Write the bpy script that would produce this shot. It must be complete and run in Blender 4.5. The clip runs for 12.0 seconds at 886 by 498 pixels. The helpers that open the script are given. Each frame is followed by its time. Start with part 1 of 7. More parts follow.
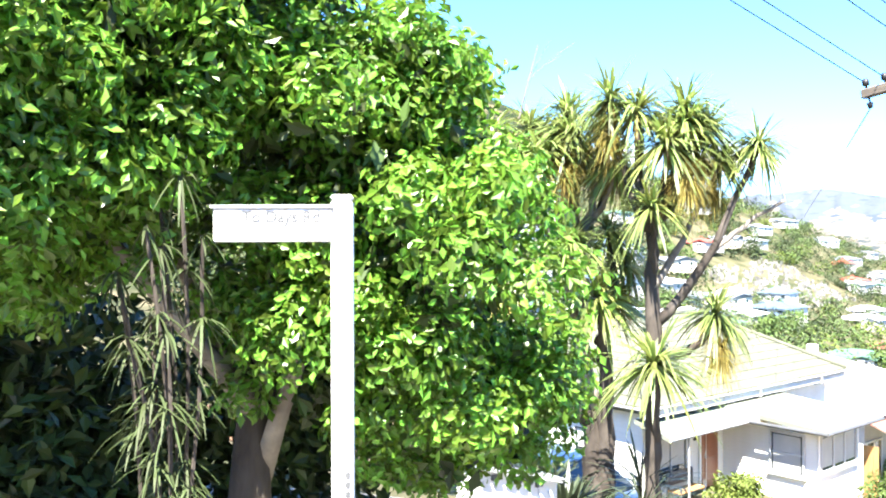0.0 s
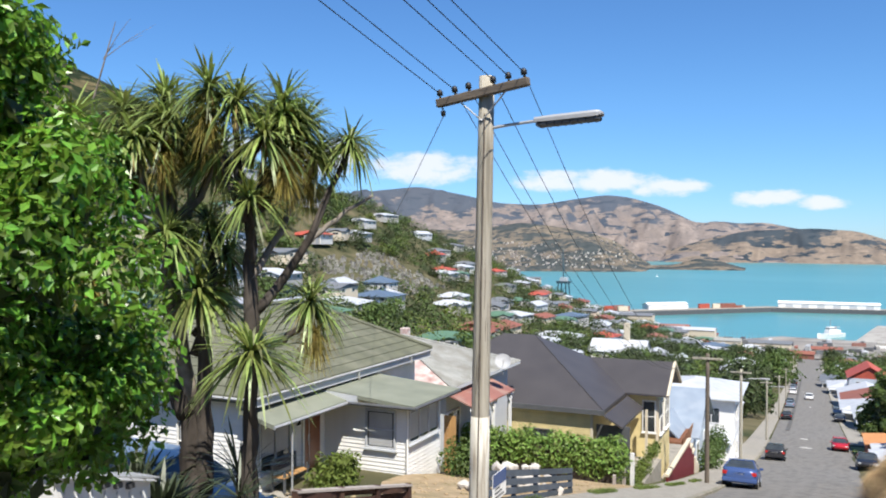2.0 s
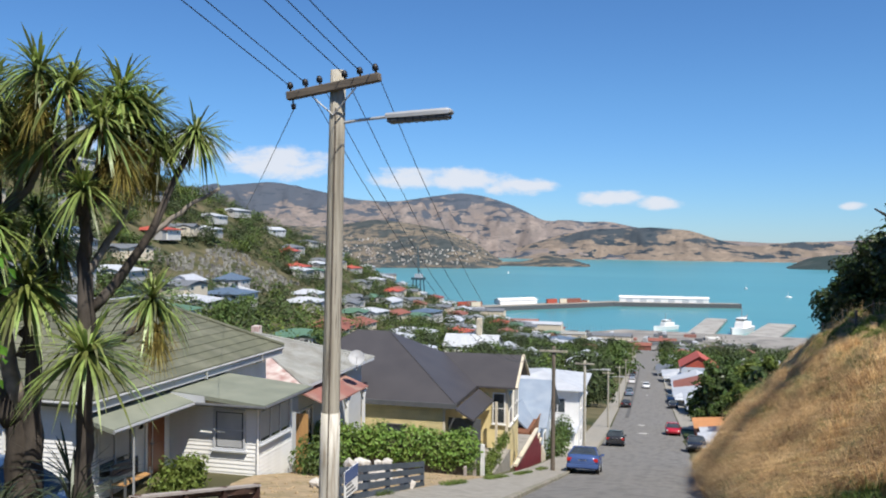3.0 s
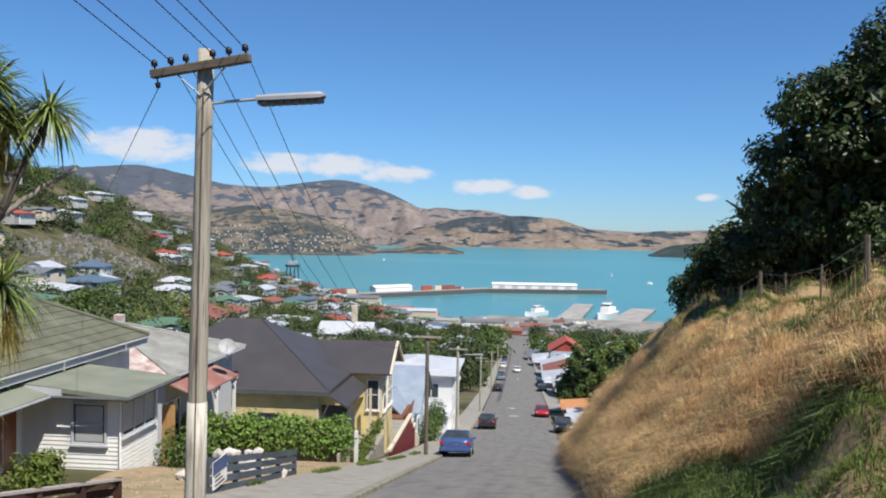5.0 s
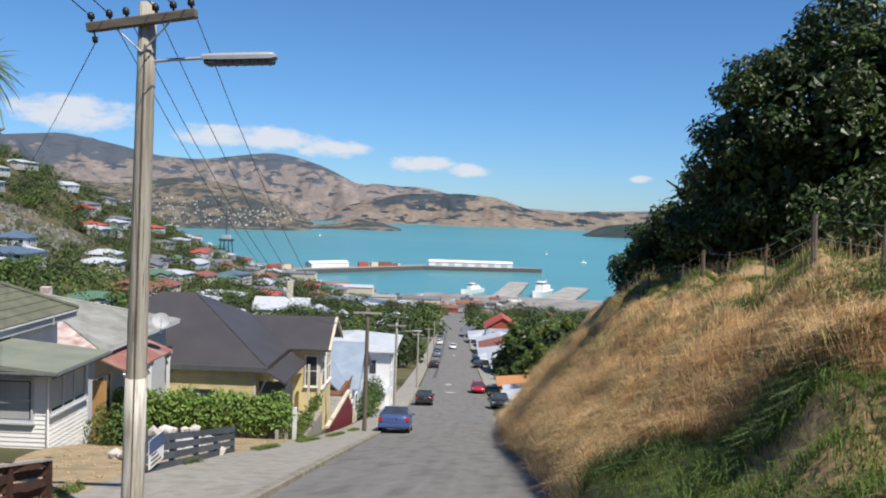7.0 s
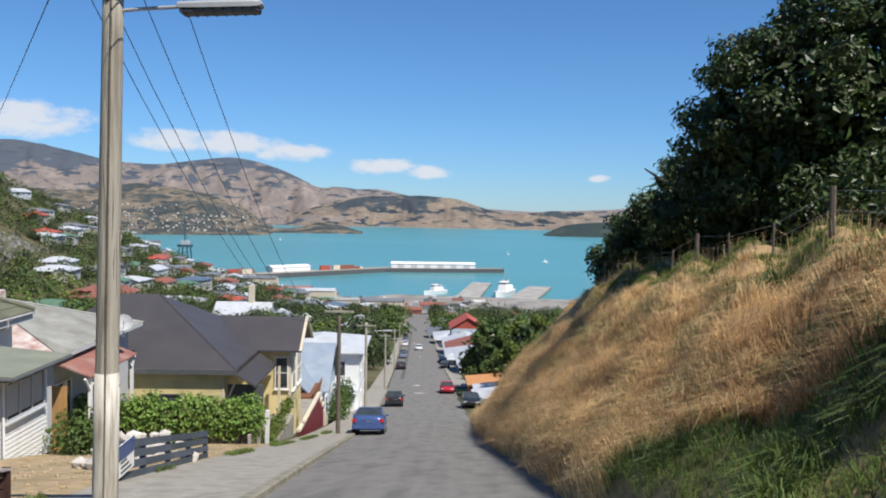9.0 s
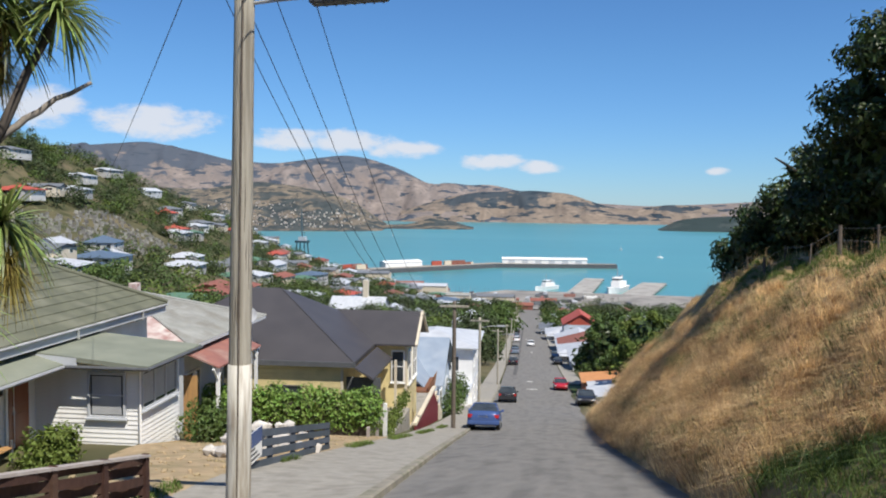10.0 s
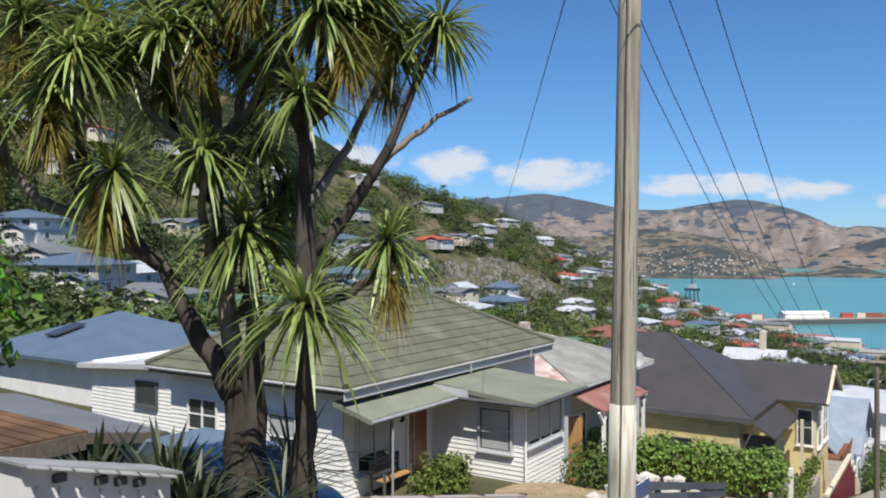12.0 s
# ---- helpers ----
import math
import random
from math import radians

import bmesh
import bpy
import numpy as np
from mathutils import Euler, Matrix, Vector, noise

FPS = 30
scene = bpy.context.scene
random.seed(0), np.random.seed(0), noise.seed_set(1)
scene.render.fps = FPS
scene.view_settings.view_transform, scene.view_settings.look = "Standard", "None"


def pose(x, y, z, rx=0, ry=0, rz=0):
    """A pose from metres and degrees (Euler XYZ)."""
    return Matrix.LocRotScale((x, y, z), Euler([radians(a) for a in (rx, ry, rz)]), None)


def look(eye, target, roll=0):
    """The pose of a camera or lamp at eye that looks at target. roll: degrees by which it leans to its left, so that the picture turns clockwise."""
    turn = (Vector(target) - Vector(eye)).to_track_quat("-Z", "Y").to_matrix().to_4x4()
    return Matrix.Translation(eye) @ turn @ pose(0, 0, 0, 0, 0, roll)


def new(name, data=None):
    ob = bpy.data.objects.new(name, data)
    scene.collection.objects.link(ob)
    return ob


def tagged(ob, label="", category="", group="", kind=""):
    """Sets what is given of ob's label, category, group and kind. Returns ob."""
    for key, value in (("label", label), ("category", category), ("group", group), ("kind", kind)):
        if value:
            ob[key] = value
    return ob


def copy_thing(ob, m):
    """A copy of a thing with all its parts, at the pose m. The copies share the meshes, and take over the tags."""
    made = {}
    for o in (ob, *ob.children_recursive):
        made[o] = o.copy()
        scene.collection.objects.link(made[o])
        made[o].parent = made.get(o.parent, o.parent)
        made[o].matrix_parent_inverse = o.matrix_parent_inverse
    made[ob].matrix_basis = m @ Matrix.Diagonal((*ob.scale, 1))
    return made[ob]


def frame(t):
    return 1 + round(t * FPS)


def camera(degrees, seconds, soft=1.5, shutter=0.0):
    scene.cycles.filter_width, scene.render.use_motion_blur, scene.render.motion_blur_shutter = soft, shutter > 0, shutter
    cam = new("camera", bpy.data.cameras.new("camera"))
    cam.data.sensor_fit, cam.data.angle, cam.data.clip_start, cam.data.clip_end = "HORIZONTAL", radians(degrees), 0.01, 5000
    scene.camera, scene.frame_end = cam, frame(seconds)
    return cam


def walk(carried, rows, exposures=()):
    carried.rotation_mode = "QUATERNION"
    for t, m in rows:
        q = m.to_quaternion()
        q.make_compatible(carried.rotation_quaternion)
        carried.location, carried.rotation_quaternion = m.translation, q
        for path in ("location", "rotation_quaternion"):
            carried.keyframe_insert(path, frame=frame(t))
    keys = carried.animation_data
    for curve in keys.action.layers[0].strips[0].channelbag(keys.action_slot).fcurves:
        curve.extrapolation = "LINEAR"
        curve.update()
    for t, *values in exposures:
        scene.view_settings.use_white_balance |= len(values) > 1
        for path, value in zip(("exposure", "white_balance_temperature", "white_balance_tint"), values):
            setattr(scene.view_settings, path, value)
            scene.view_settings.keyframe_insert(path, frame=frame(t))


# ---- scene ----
cam = camera(57.0, 12.0, 2.0)
PATH = [
    (0, (0.656, 0.798, 0.094), (-1.057, 1.83, 0.096), -0.2),
    (0.5, (0.73, 0.816, 0.089), (-0.82, 2.078, 0.093), -0.2),
    (1, (0.785, 0.835, 0.087), (-0.617, 2.261, 0.088), -0.8),
    (1.5, (0.814, 0.894, 0.094), (-0.407, 2.478, 0.085), -0.6),
    (2, (0.851, 0.889, 0.08), (-0.217, 2.58, 0.061), 0.2),
    (2.5, (0.896, 0.877, 0.067), (-0.013, 2.658, 0.05), -0.2),
    (3, (0.915, 0.906, 0.062), (0.161, 2.758, 0.037), 0.5),
    (3.5, (0.947, 0.89, 0.064), (0.287, 2.778, 0.038), 0.4),
    (3.7, (0.957, 0.872, 0.048), (0.341, 2.775, 0.015), 0.4),
    (5.5, (0.971, 0.901, 0.044), (0.523, 2.85, -0.02), 1.2),
    (6, (0.924, 0.96, 0.038), (0.509, 2.914, -0.055), 1.3),
    (6.5, (0.793, 1.035, 0.018), (0.503, 3.011, -0.073), 0.4),
    (7, (0.646, 1.193, -0.037), (0.335, 3.166, -0.142), 2.0),
    (7.2, (0.594, 1.306, -0.084), (0.194, 3.265, -0.125), 1.5),
    (8.8, (-0.036, 2.175, -0.465), (-0.331, 4.151, -0.551), 0.8),
    (9, (-0.099, 2.224, -0.476), (-0.317, 4.209, -0.574), 1.1),
    (9.5, (-0.274, 2.343, -0.481), (-0.56, 4.313, -0.671), 0.7),
    (10, (-0.391, 2.537, -0.543), (-0.875, 4.474, -0.656), 0.6),
    (10.5, (-0.515, 2.799, -0.661), (-1.181, 4.681, -0.775), 1.3),
    (11, (-0.674, 3.085, -0.756), (-1.717, 4.788, -0.864), -0.2),
    (11.5, (-0.793, 3.382, -0.8), (-2.057, 4.931, -0.85), 0.9),
    (12, (-0.924, 3.632, -0.864), (-2.231, 5.146, -0.866), 0.0),
]
walk(cam, [(t, look(eye, target, roll)) for t, eye, target, roll in PATH], [(0, 2.85), (0.3, 2.2), (0.6, 1.68), (0.9, 1.36), (1.2, 1.12), (1.5, 0.97), (2.0, 0.72), (3.0, 0.46), (5.0, 0.4), (12, 0.38)])

# ---- light: sun behind and to the right, clear blue sky ----
SUN_EL, SUN_AZ = radians(57), math.atan2(0.78, -0.63)
SUN_DIR = Vector((math.sin(SUN_AZ) * math.cos(SUN_EL), math.cos(SUN_AZ) * math.cos(SUN_EL), math.sin(SUN_EL)))
sun = new("sun", bpy.data.lights.new("sun", "SUN"))
sun.data.energy, sun.data.angle, sun.data.color = 5.0, radians(0.53), (1.0, 0.94, 0.85)
sun.matrix_world = look(SUN_DIR * 50, (0, 0, 0))


def build_world():
    w = bpy.data.worlds.new("sky")
    scene.world = w
    w.use_nodes = True
    n, l = w.node_tree.nodes, w.node_tree.links
    bg = n["Background"]
    sky = n.new("ShaderNodeTexSky")
    sky.sky_type, sky.sun_disc = "NISHITA", False
    sky.sun_elevation, sky.sun_rotation = SUN_EL, SUN_AZ
    sky.altitude, sky.air_density, sky.dust_density, sky.ozone_density = 50, 1.0, 0.0, 4.0
    # low fair-weather clouds over the far range
    tc = n.new("ShaderNodeTexCoord")
    sep = n.new("ShaderNodeSeparateXYZ")
    l.new(tc.outputs["Generated"], sep.inputs[0])

    def mth(op, a, b=None, c=None):
        m = n.new("ShaderNodeMath")
        m.operation = op
        for i, s in enumerate((a, b, c)):
            if s is None:
                continue
            if isinstance(s, (int, float)):
                m.inputs[i].default_value = s
            else:
                l.new(s, m.inputs[i])
        return m.outputs[0]

    az = mth("ARCTAN2", mth("MULTIPLY", sep.outputs[0], -1.0), sep.outputs[1])
    el = mth("ARCSINE", sep.outputs[2])
    # fair-weather clouds: bearing, height, half width and half height in degrees
    comb = n.new("ShaderNodeCombineXYZ")
    l.new(mth("MULTIPLY", az, 26.0), comb.inputs[0])
    l.new(mth("MULTIPLY", el, 55.0), comb.inputs[1])
    comb.inputs[2].default_value = 4.1
    big = n.new("ShaderNodeTexNoise")
    big.inputs["Scale"].default_value, big.inputs["Detail"].default_value, big.inputs["Roughness"].default_value = 1.0, 8.0, 0.62
    l.new(comb.outputs[0], big.inputs["Vector"])
    body = None
    for a, e, w, h in ((47, 6.0, 3.0, 1.2), (40.2, 5.8, 2.6, 1.2), (33.5, 5.1, 3.9, 1.15), (24.6, 4.25, 2.8, 0.75), (20.8, 4.2, 3.4, 0.8), (17.0, 3.7, 2.8, 0.6), (10.4, 2.9, 2.3, 0.55), (7.4, 2.55, 1.7, 0.45), (-4.4, 2.3, 0.8, 0.26)):
        p = mth("DIVIDE", mth("SUBTRACT", az, radians(a)), radians(w))
        q = mth("DIVIDE", mth("SUBTRACT", el, radians(e)), radians(h))
        d = mth("SUBTRACT", 1.0, mth("ADD", mth("MULTIPLY", p, p), mth("MULTIPLY", q, q)))
        body = d if body is None else mth("MAXIMUM", body, d)
    dens = mth("ADD", mth("MAXIMUM", body, -2.0), mth("MULTIPLY", mth("SUBTRACT", big.outputs["Fac"], 0.5), 3.4))
    ramp = n.new("ShaderNodeMapRange")
    ramp.interpolation_type = "SMOOTHSTEP"
    ramp.inputs["From Min"].default_value, ramp.inputs["From Max"].default_value, ramp.inputs["To Max"].default_value = -0.35, 0.9, 0.9
    l.new(dens, ramp.inputs["Value"])
    mix = n.new("ShaderNodeMix")
    mix.data_type = "RGBA"
    l.new(ramp.outputs[0], mix.inputs["Factor"])
    tint = n.new("ShaderNodeMix")
    tint.data_type, tint.blend_type = "RGBA", "MULTIPLY"
    tint.inputs["Factor"].default_value = 1.0
    low = n.new("ShaderNodeMix")
    low.data_type = "RGBA"
    low.inputs["A"].default_value, low.inputs["B"].default_value = (0.53, 0.83, 1.3, 1), (0.6, 0.93, 1.26, 1)
    height = n.new("ShaderNodeMapRange")
    height.inputs["From Max"].default_value = 0.17
    l.new(el, height.inputs["Value"])
    l.new(height.outputs[0], low.inputs["Factor"])
    l.new(low.outputs["Result"], tint.inputs["B"])
    l.new(sky.outputs[0], tint.inputs["A"])
    l.new(tint.outputs["Result"], mix.inputs["A"])
    mix.inputs["B"].default_value = (7.9, 8.2, 8.9, 1)
    l.new(mix.outputs["Result"], bg.inputs["Color"])
    bg.inputs["Strength"].default_value = 0.073


build_world()


# ---- materials ----
def mat(name, col, rough=0.7, col2=None, scale=4.0, spec=0.4, metal=0.0, bump=0.0, bscale=30.0, island=0.0, obrand=0.0, stain=None, stain_scale=0.6, stain_amt=0.5, stretch=(1, 1, 1), trans=0.0):
    m = bpy.data.materials.new(name)
    m.use_nodes = True
    n, l = m.node_tree.nodes, m.node_tree.links
    b = n["Principled BSDF"]
    b.inputs["Roughness"].default_value, b.inputs["Metallic"].default_value = rough, metal
    b.inputs["Specular IOR Level"].default_value = spec
    tc = n.new("ShaderNodeTexCoord")
    mp = n.new("ShaderNodeMapping")
    mp.inputs["Scale"].default_value = stretch
    l.new(tc.outputs["Object"], mp.inputs[0])

    def noi(s, detail=5.0):
        t = n.new("ShaderNodeTexNoise")
        t.inputs["Scale"].default_value, t.inputs["Detail"].default_value = s, detail
        l.new(mp.outputs[0], t.inputs["Vector"])
        return t.outputs["Fac"]

    def mixc(f, a, c):
        x = n.new("ShaderNodeMix")
        x.data_type = "RGBA"
        for key, s in (("Factor", f), ("A", a), ("B", c)):
            if isinstance(s, tuple):
                x.inputs[key].default_value = (*s, 1)
            elif isinstance(s, float):
                x.inputs[key].default_value = s
            else:
                l.new(s, x.inputs[key])
        return x.outputs["Result"]

    def rng(f, a, c):
        r = n.new("ShaderNodeMapRange")
        r.inputs["From Min"].default_value, r.inputs["From Max"].default_value = a, c
        l.new(f, r.inputs["Value"])
        return r.outputs[0]

    col2 = col2 or tuple(c * 0.72 for c in col)
    c = mixc(rng(noi(scale), 0.3, 0.7), col, col2)
    if stain:
        s = n.new("ShaderNodeMath")
        s.operation = "MULTIPLY"
        l.new(rng(noi(stain_scale, 6.0), 0.48, 0.66), s.inputs[0])
        s.inputs[1].default_value = stain_amt
        c = mixc(s.outputs[0], c, stain)
    if island or obrand:
        src = n.new("ShaderNodeNewGeometry").outputs["Random Per Island"] if island else n.new("ShaderNodeObjectInfo").outputs["Random"]
        h = n.new("ShaderNodeHueSaturation")
        k = island or obrand
        v = n.new("ShaderNodeMapRange")
        v.inputs["To Min"].default_value, v.inputs["To Max"].default_value = 1 - k, 1 + k
        l.new(src, v.inputs["Value"])
        l.new(v.outputs[0], h.inputs["Value"])
        hu = n.new("ShaderNodeMapRange")
        hu.inputs["To Min"].default_value, hu.inputs["To Max"].default_value = 0.5 - 0.04 * k, 0.5 + 0.04 * k
        l.new(src, hu.inputs["Value"])
        l.new(hu.outputs[0], h.inputs["Hue"])
        l.new(c, h.inputs["Color"])
        c = h.outputs["Color"]
    l.new(c, b.inputs["Base Color"])
    if bump:
        bu = n.new("ShaderNodeBump")
        bu.inputs["Strength"].default_value, bu.inputs["Distance"].default_value = bump, 0.02
        l.new(noi(bscale, 6.0), bu.inputs["Height"])
        l.new(bu.outputs[0], b.inputs["Normal"])
    if trans:
        out = n["Material Output"]
        t = n.new("ShaderNodeBsdfTranslucent")
        l.new(c, t.inputs["Color"])
        mx = n.new("ShaderNodeMixShader")
        mx.inputs[0].default_value = trans
        l.new(b.outputs[0], mx.inputs[1])
        l.new(t.outputs[0], mx.inputs[2])
        l.new(mx.outputs[0], out.inputs["Surface"])
    return m


M = dict(
    asphalt=mat("asphalt", (0.2, 0.192, 0.178), 0.9, (0.16, 0.155, 0.145), 3.0, 0.2, bump=0.6, bscale=60, stain=(0.1, 0.097, 0.092), stain_scale=1.6, stain_amt=0.6, stretch=(1.2, 0.35, 0.35)),
    concrete=mat("concrete", (0.33, 0.31, 0.27), 0.9, (0.26, 0.245, 0.21), 5.0, 0.2, bump=0.5, bscale=40, stain=(0.17, 0.158, 0.135), stain_scale=2.2, stain_amt=0.5),
    pierdeck=mat("pier_concrete", (0.36, 0.35, 0.32), 0.9, (0.28, 0.27, 0.25), 0.06, 0.2, stain=(0.18, 0.17, 0.16), stain_scale=0.1, stain_amt=0.6),
    kerb=mat("kerb_stone", (0.3, 0.275, 0.22), 0.9, (0.19, 0.175, 0.15), 3.0, 0.2, bump=0.5, bscale=25, stain=(0.13, 0.14, 0.08), stain_scale=2, stain_amt=0.7),
    ground=mat("ground_grass", (0.05, 0.06, 0.026), 0.95, (0.15, 0.125, 0.075), 0.05, 0.1, bump=0.3, bscale=4, stain=(0.035, 0.045, 0.02), stain_scale=0.11, stain_amt=0.9),
    soil=mat("dry_soil", (0.42, 0.32, 0.2), 0.95, (0.29, 0.22, 0.135), 3.5, 0.1, bump=1.0, bscale=12, stain=(0.16, 0.15, 0.07), stain_scale=1.3, stain_amt=0.45),
    bank=mat("bank_earth", (0.42, 0.29, 0.15), 0.95, (0.3, 0.21, 0.11), 0.9, 0.1, bump=1.0, bscale=9, stain=(0.17, 0.125, 0.07), stain_scale=0.5, stain_amt=0.6),
    water=mat("harbour_water", (0.07, 0.228, 0.238), 0.28, (0.076, 0.25, 0.258), 0.004, 0.3, bump=0.12, bscale=0.25, stain=(0.095, 0.275, 0.275), stain_scale=0.0025, stain_amt=0.7, stretch=(0.4, 1.4, 1)),
    white=mat("white_paint", (0.8, 0.8, 0.78), 0.55, (0.72, 0.72, 0.7), 2.0, 0.3, stain=(0.6, 0.59, 0.55), stain_scale=1.2, stain_amt=0.35),
    palegrey=mat("pale_grey_paint", (0.5, 0.52, 0.54), 0.6, (0.44, 0.46, 0.48), 2.0, 0.3),
    cream=mat("cream_paint", (0.7, 0.58, 0.3), 0.6, (0.62, 0.52, 0.27), 2.0, 0.3, stain=(0.48, 0.41, 0.22), stain_scale=1, stain_amt=0.4),
    trim=mat("dark_trim", (0.1, 0.105, 0.11), 0.6, scale=5),
    glass=mat("window_glass", (0.055, 0.065, 0.07), 0.06, (0.03, 0.036, 0.04), 1.2, 0.6),
    curtain=mat("pale_blind", (0.44, 0.45, 0.45), 0.3, (0.34, 0.35, 0.36), 1.5),
    tile=mat("mossy_green_tile", (0.14, 0.145, 0.1), 0.85, (0.095, 0.1, 0.072), 1.6, 0.25, bump=0.4, bscale=20, stain=(0.2, 0.2, 0.15), stain_scale=1.1, stain_amt=0.5),
    flatroof=mat("green_membrane", (0.21, 0.225, 0.175), 0.8, (0.16, 0.175, 0.135), 1.2, 0.3, stain=(0.25, 0.26, 0.2), stain_scale=0.7, stain_amt=0.5),
    darkroof=mat("charcoal_steel", (0.062, 0.058, 0.06), 0.5, (0.05, 0.047, 0.05), 0.8, 0.4),
    oldroof=mat("weathered_iron", (0.34, 0.345, 0.325), 0.75, (0.25, 0.255, 0.235), 1.3, 0.25, bump=0.2, bscale=12, stain=(0.2, 0.19, 0.165), stain_scale=1.1, stain_amt=0.7),
    pinkroof=mat("flaking_red_iron", (0.5, 0.42, 0.39), 0.75, (0.32, 0.19, 0.17), 3.2, 0.3, stain=(0.55, 0.51, 0.47), stain_scale=2.4, stain_amt=0.9),
    rustroof=mat("faded_red_iron", (0.29, 0.13, 0.1), 0.75, (0.22, 0.1, 0.085), 1.5, 0.3, stain=(0.36, 0.27, 0.22), stain_scale=1, stain_amt=0.5),
    blueroof=mat("slate_blue_steel", (0.1, 0.145, 0.205), 0.5, (0.085, 0.122, 0.175), 1.0, 0.4),
    crane=mat("dark_teal_steel", (0.05, 0.09, 0.11), 0.6, scale=0.3),
    ltblueroof=mat("pale_blue_steel", (0.25, 0.305, 0.37), 0.5, (0.21, 0.255, 0.315), 1.0, 0.35, stain=(0.31, 0.35, 0.4), stain_scale=0.8, stain_amt=0.5),
    redroof=mat("red_steel", (0.42, 0.09, 0.055), 0.6, (0.34, 0.07, 0.045), 1.0, 0.4),
    maroonroof=mat("brick_red_roof", (0.26, 0.1, 0.07), 0.7, (0.2, 0.08, 0.06), 1.0, 0.3),
    greyroof=mat("grey_steel", (0.17, 0.18, 0.19), 0.55, (0.13, 0.14, 0.15), 1.0, 0.4),
    whiteroof=mat("white_steel", (0.5, 0.52, 0.54), 0.5, (0.38, 0.4, 0.43), 1.0, 0.4),
    greenroof=mat("green_steel", (0.1, 0.19, 0.12), 0.55, (0.08, 0.15, 0.1), 1.0, 0.4),
    brick=mat("red_brick", (0.34, 0.14, 0.085), 0.85, (0.25, 0.1, 0.07), 6.0, 0.2),
    stucco=mat("warm_stucco", (0.62, 0.55, 0.42), 0.8, (0.54, 0.48, 0.38), 1.5, 0.2),
    bluewall=mat("pale_blue_wall", (0.5, 0.57, 0.64), 0.7, (0.42, 0.49, 0.56), 1.5, 0.2),
    doorwood=mat("varnished_door", (0.26, 0.085, 0.03), 0.4, (0.19, 0.06, 0.02), 6.0, 0.5, stretch=(1, 1, 0.15)),
    timber=mat("pole_timber", (0.45, 0.42, 0.35), 0.95, (0.34, 0.315, 0.255), 22, 0.1, bump=1.0, bscale=60, stain=(0.16, 0.14, 0.105), stain_scale=17, stain_amt=0.6, stretch=(1, 1, 0.04)),
    polepaint=mat("worn_white_pole_paint", (0.6, 0.58, 0.52), 0.85, (0.42, 0.4, 0.34), 9, 0.2, bump=0.6, bscale=40, stain=(0.24, 0.2, 0.15), stain_scale=13, stain_amt=0.8, stretch=(1, 1, 0.1)),
    brownwood=mat("stained_fence_wood", (0.09, 0.05, 0.036), 0.8, (0.06, 0.034, 0.026), 9, 0.2, bump=0.3, bscale=30, obrand=0.25, stretch=(0.2, 1, 1)),
    caprail=mat("silvered_cap_rail", (0.42, 0.38, 0.35), 0.8, (0.32, 0.28, 0.26), 8, 0.2, stretch=(0.2, 1, 1)),
    greyfence=mat("slate_grey_fence_paint", (0.085, 0.105, 0.13), 0.75, (0.065, 0.08, 0.1), 5, 0.3, obrand=0.2),
    fencebrown=mat("red_brown_fence_stain", (0.24, 0.115, 0.06), 0.8, (0.17, 0.08, 0.045), 6, 0.2, obrand=0.2, stretch=(1, 1, 0.2)),
    rawwood=mat("new_pine", (0.46, 0.27, 0.11), 0.8, (0.36, 0.2, 0.085), 6, 0.2, stretch=(1, 1, 0.2)),
    maroon=mat("maroon_fence_paint", (0.17, 0.022, 0.028), 0.7, (0.13, 0.018, 0.022), 2, 0.3),
    iron=mat("galvanised_iron", (0.4, 0.41, 0.42), 0.6, (0.3, 0.31, 0.32), 3, 0.5, metal=0.25),
    black=mat("black_fitting", (0.02, 0.02, 0.022), 0.5, scale=3),
    rubber=mat("rubber", (0.018, 0.018, 0.018), 0.8, scale=3),
    wire=mat("cable", (0.035, 0.036, 0.04), 0.6, scale=3),
    bluecar=mat("blue_car_paint", (0.06, 0.105, 0.26), 0.25, (0.05, 0.09, 0.23), 1, 0.6, metal=0.2),
    blackcar=mat("dark_car_paint", (0.025, 0.025, 0.028), 0.25, scale=1, spec=0.6),
    redcar=mat("red_car_paint", (0.45, 0.02, 0.035), 0.25, scale=1, spec=0.6),
    purplecar=mat("plum_car_paint", (0.16, 0.02, 0.05), 0.25, scale=1, spec=0.6),
    whitecar=mat("white_car_paint", (0.78, 0.78, 0.78), 0.3, (0.72, 0.72, 0.72), 1, 0.6),
    silvercar=mat("silver_blue_car_paint", (0.25, 0.32, 0.4), 0.3, scale=1, spec=0.6, metal=0.4),
    lightred=mat("tail_light", (0.4, 0.02, 0.02), 0.2, scale=3),
    roadpaint=mat("worn_road_paint", (0.6, 0.59, 0.55), 0.8, (0.4, 0.39, 0.36), 3, 0.2),
    leaf=mat("glossy_leaf", (0.19, 0.34, 0.04), 0.34, (0.075, 0.175, 0.02), 1.6, 0.5, island=0.6, trans=0.42),
    # dark evergreen leaf; also fills lighter crowns as painted shade
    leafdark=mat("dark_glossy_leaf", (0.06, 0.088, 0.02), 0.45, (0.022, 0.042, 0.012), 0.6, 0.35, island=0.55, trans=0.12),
    leafvine=mat("vine_leaf", (0.22, 0.33, 0.07), 0.5, (0.13, 0.22, 0.045), 2.5, 0.35, island=0.4, trans=0.25),
    leafmid=mat("shrub_leaf", (0.1, 0.15, 0.035), 0.55, (0.05, 0.085, 0.022), 0.35, 0.3, island=0.28, trans=0.15),
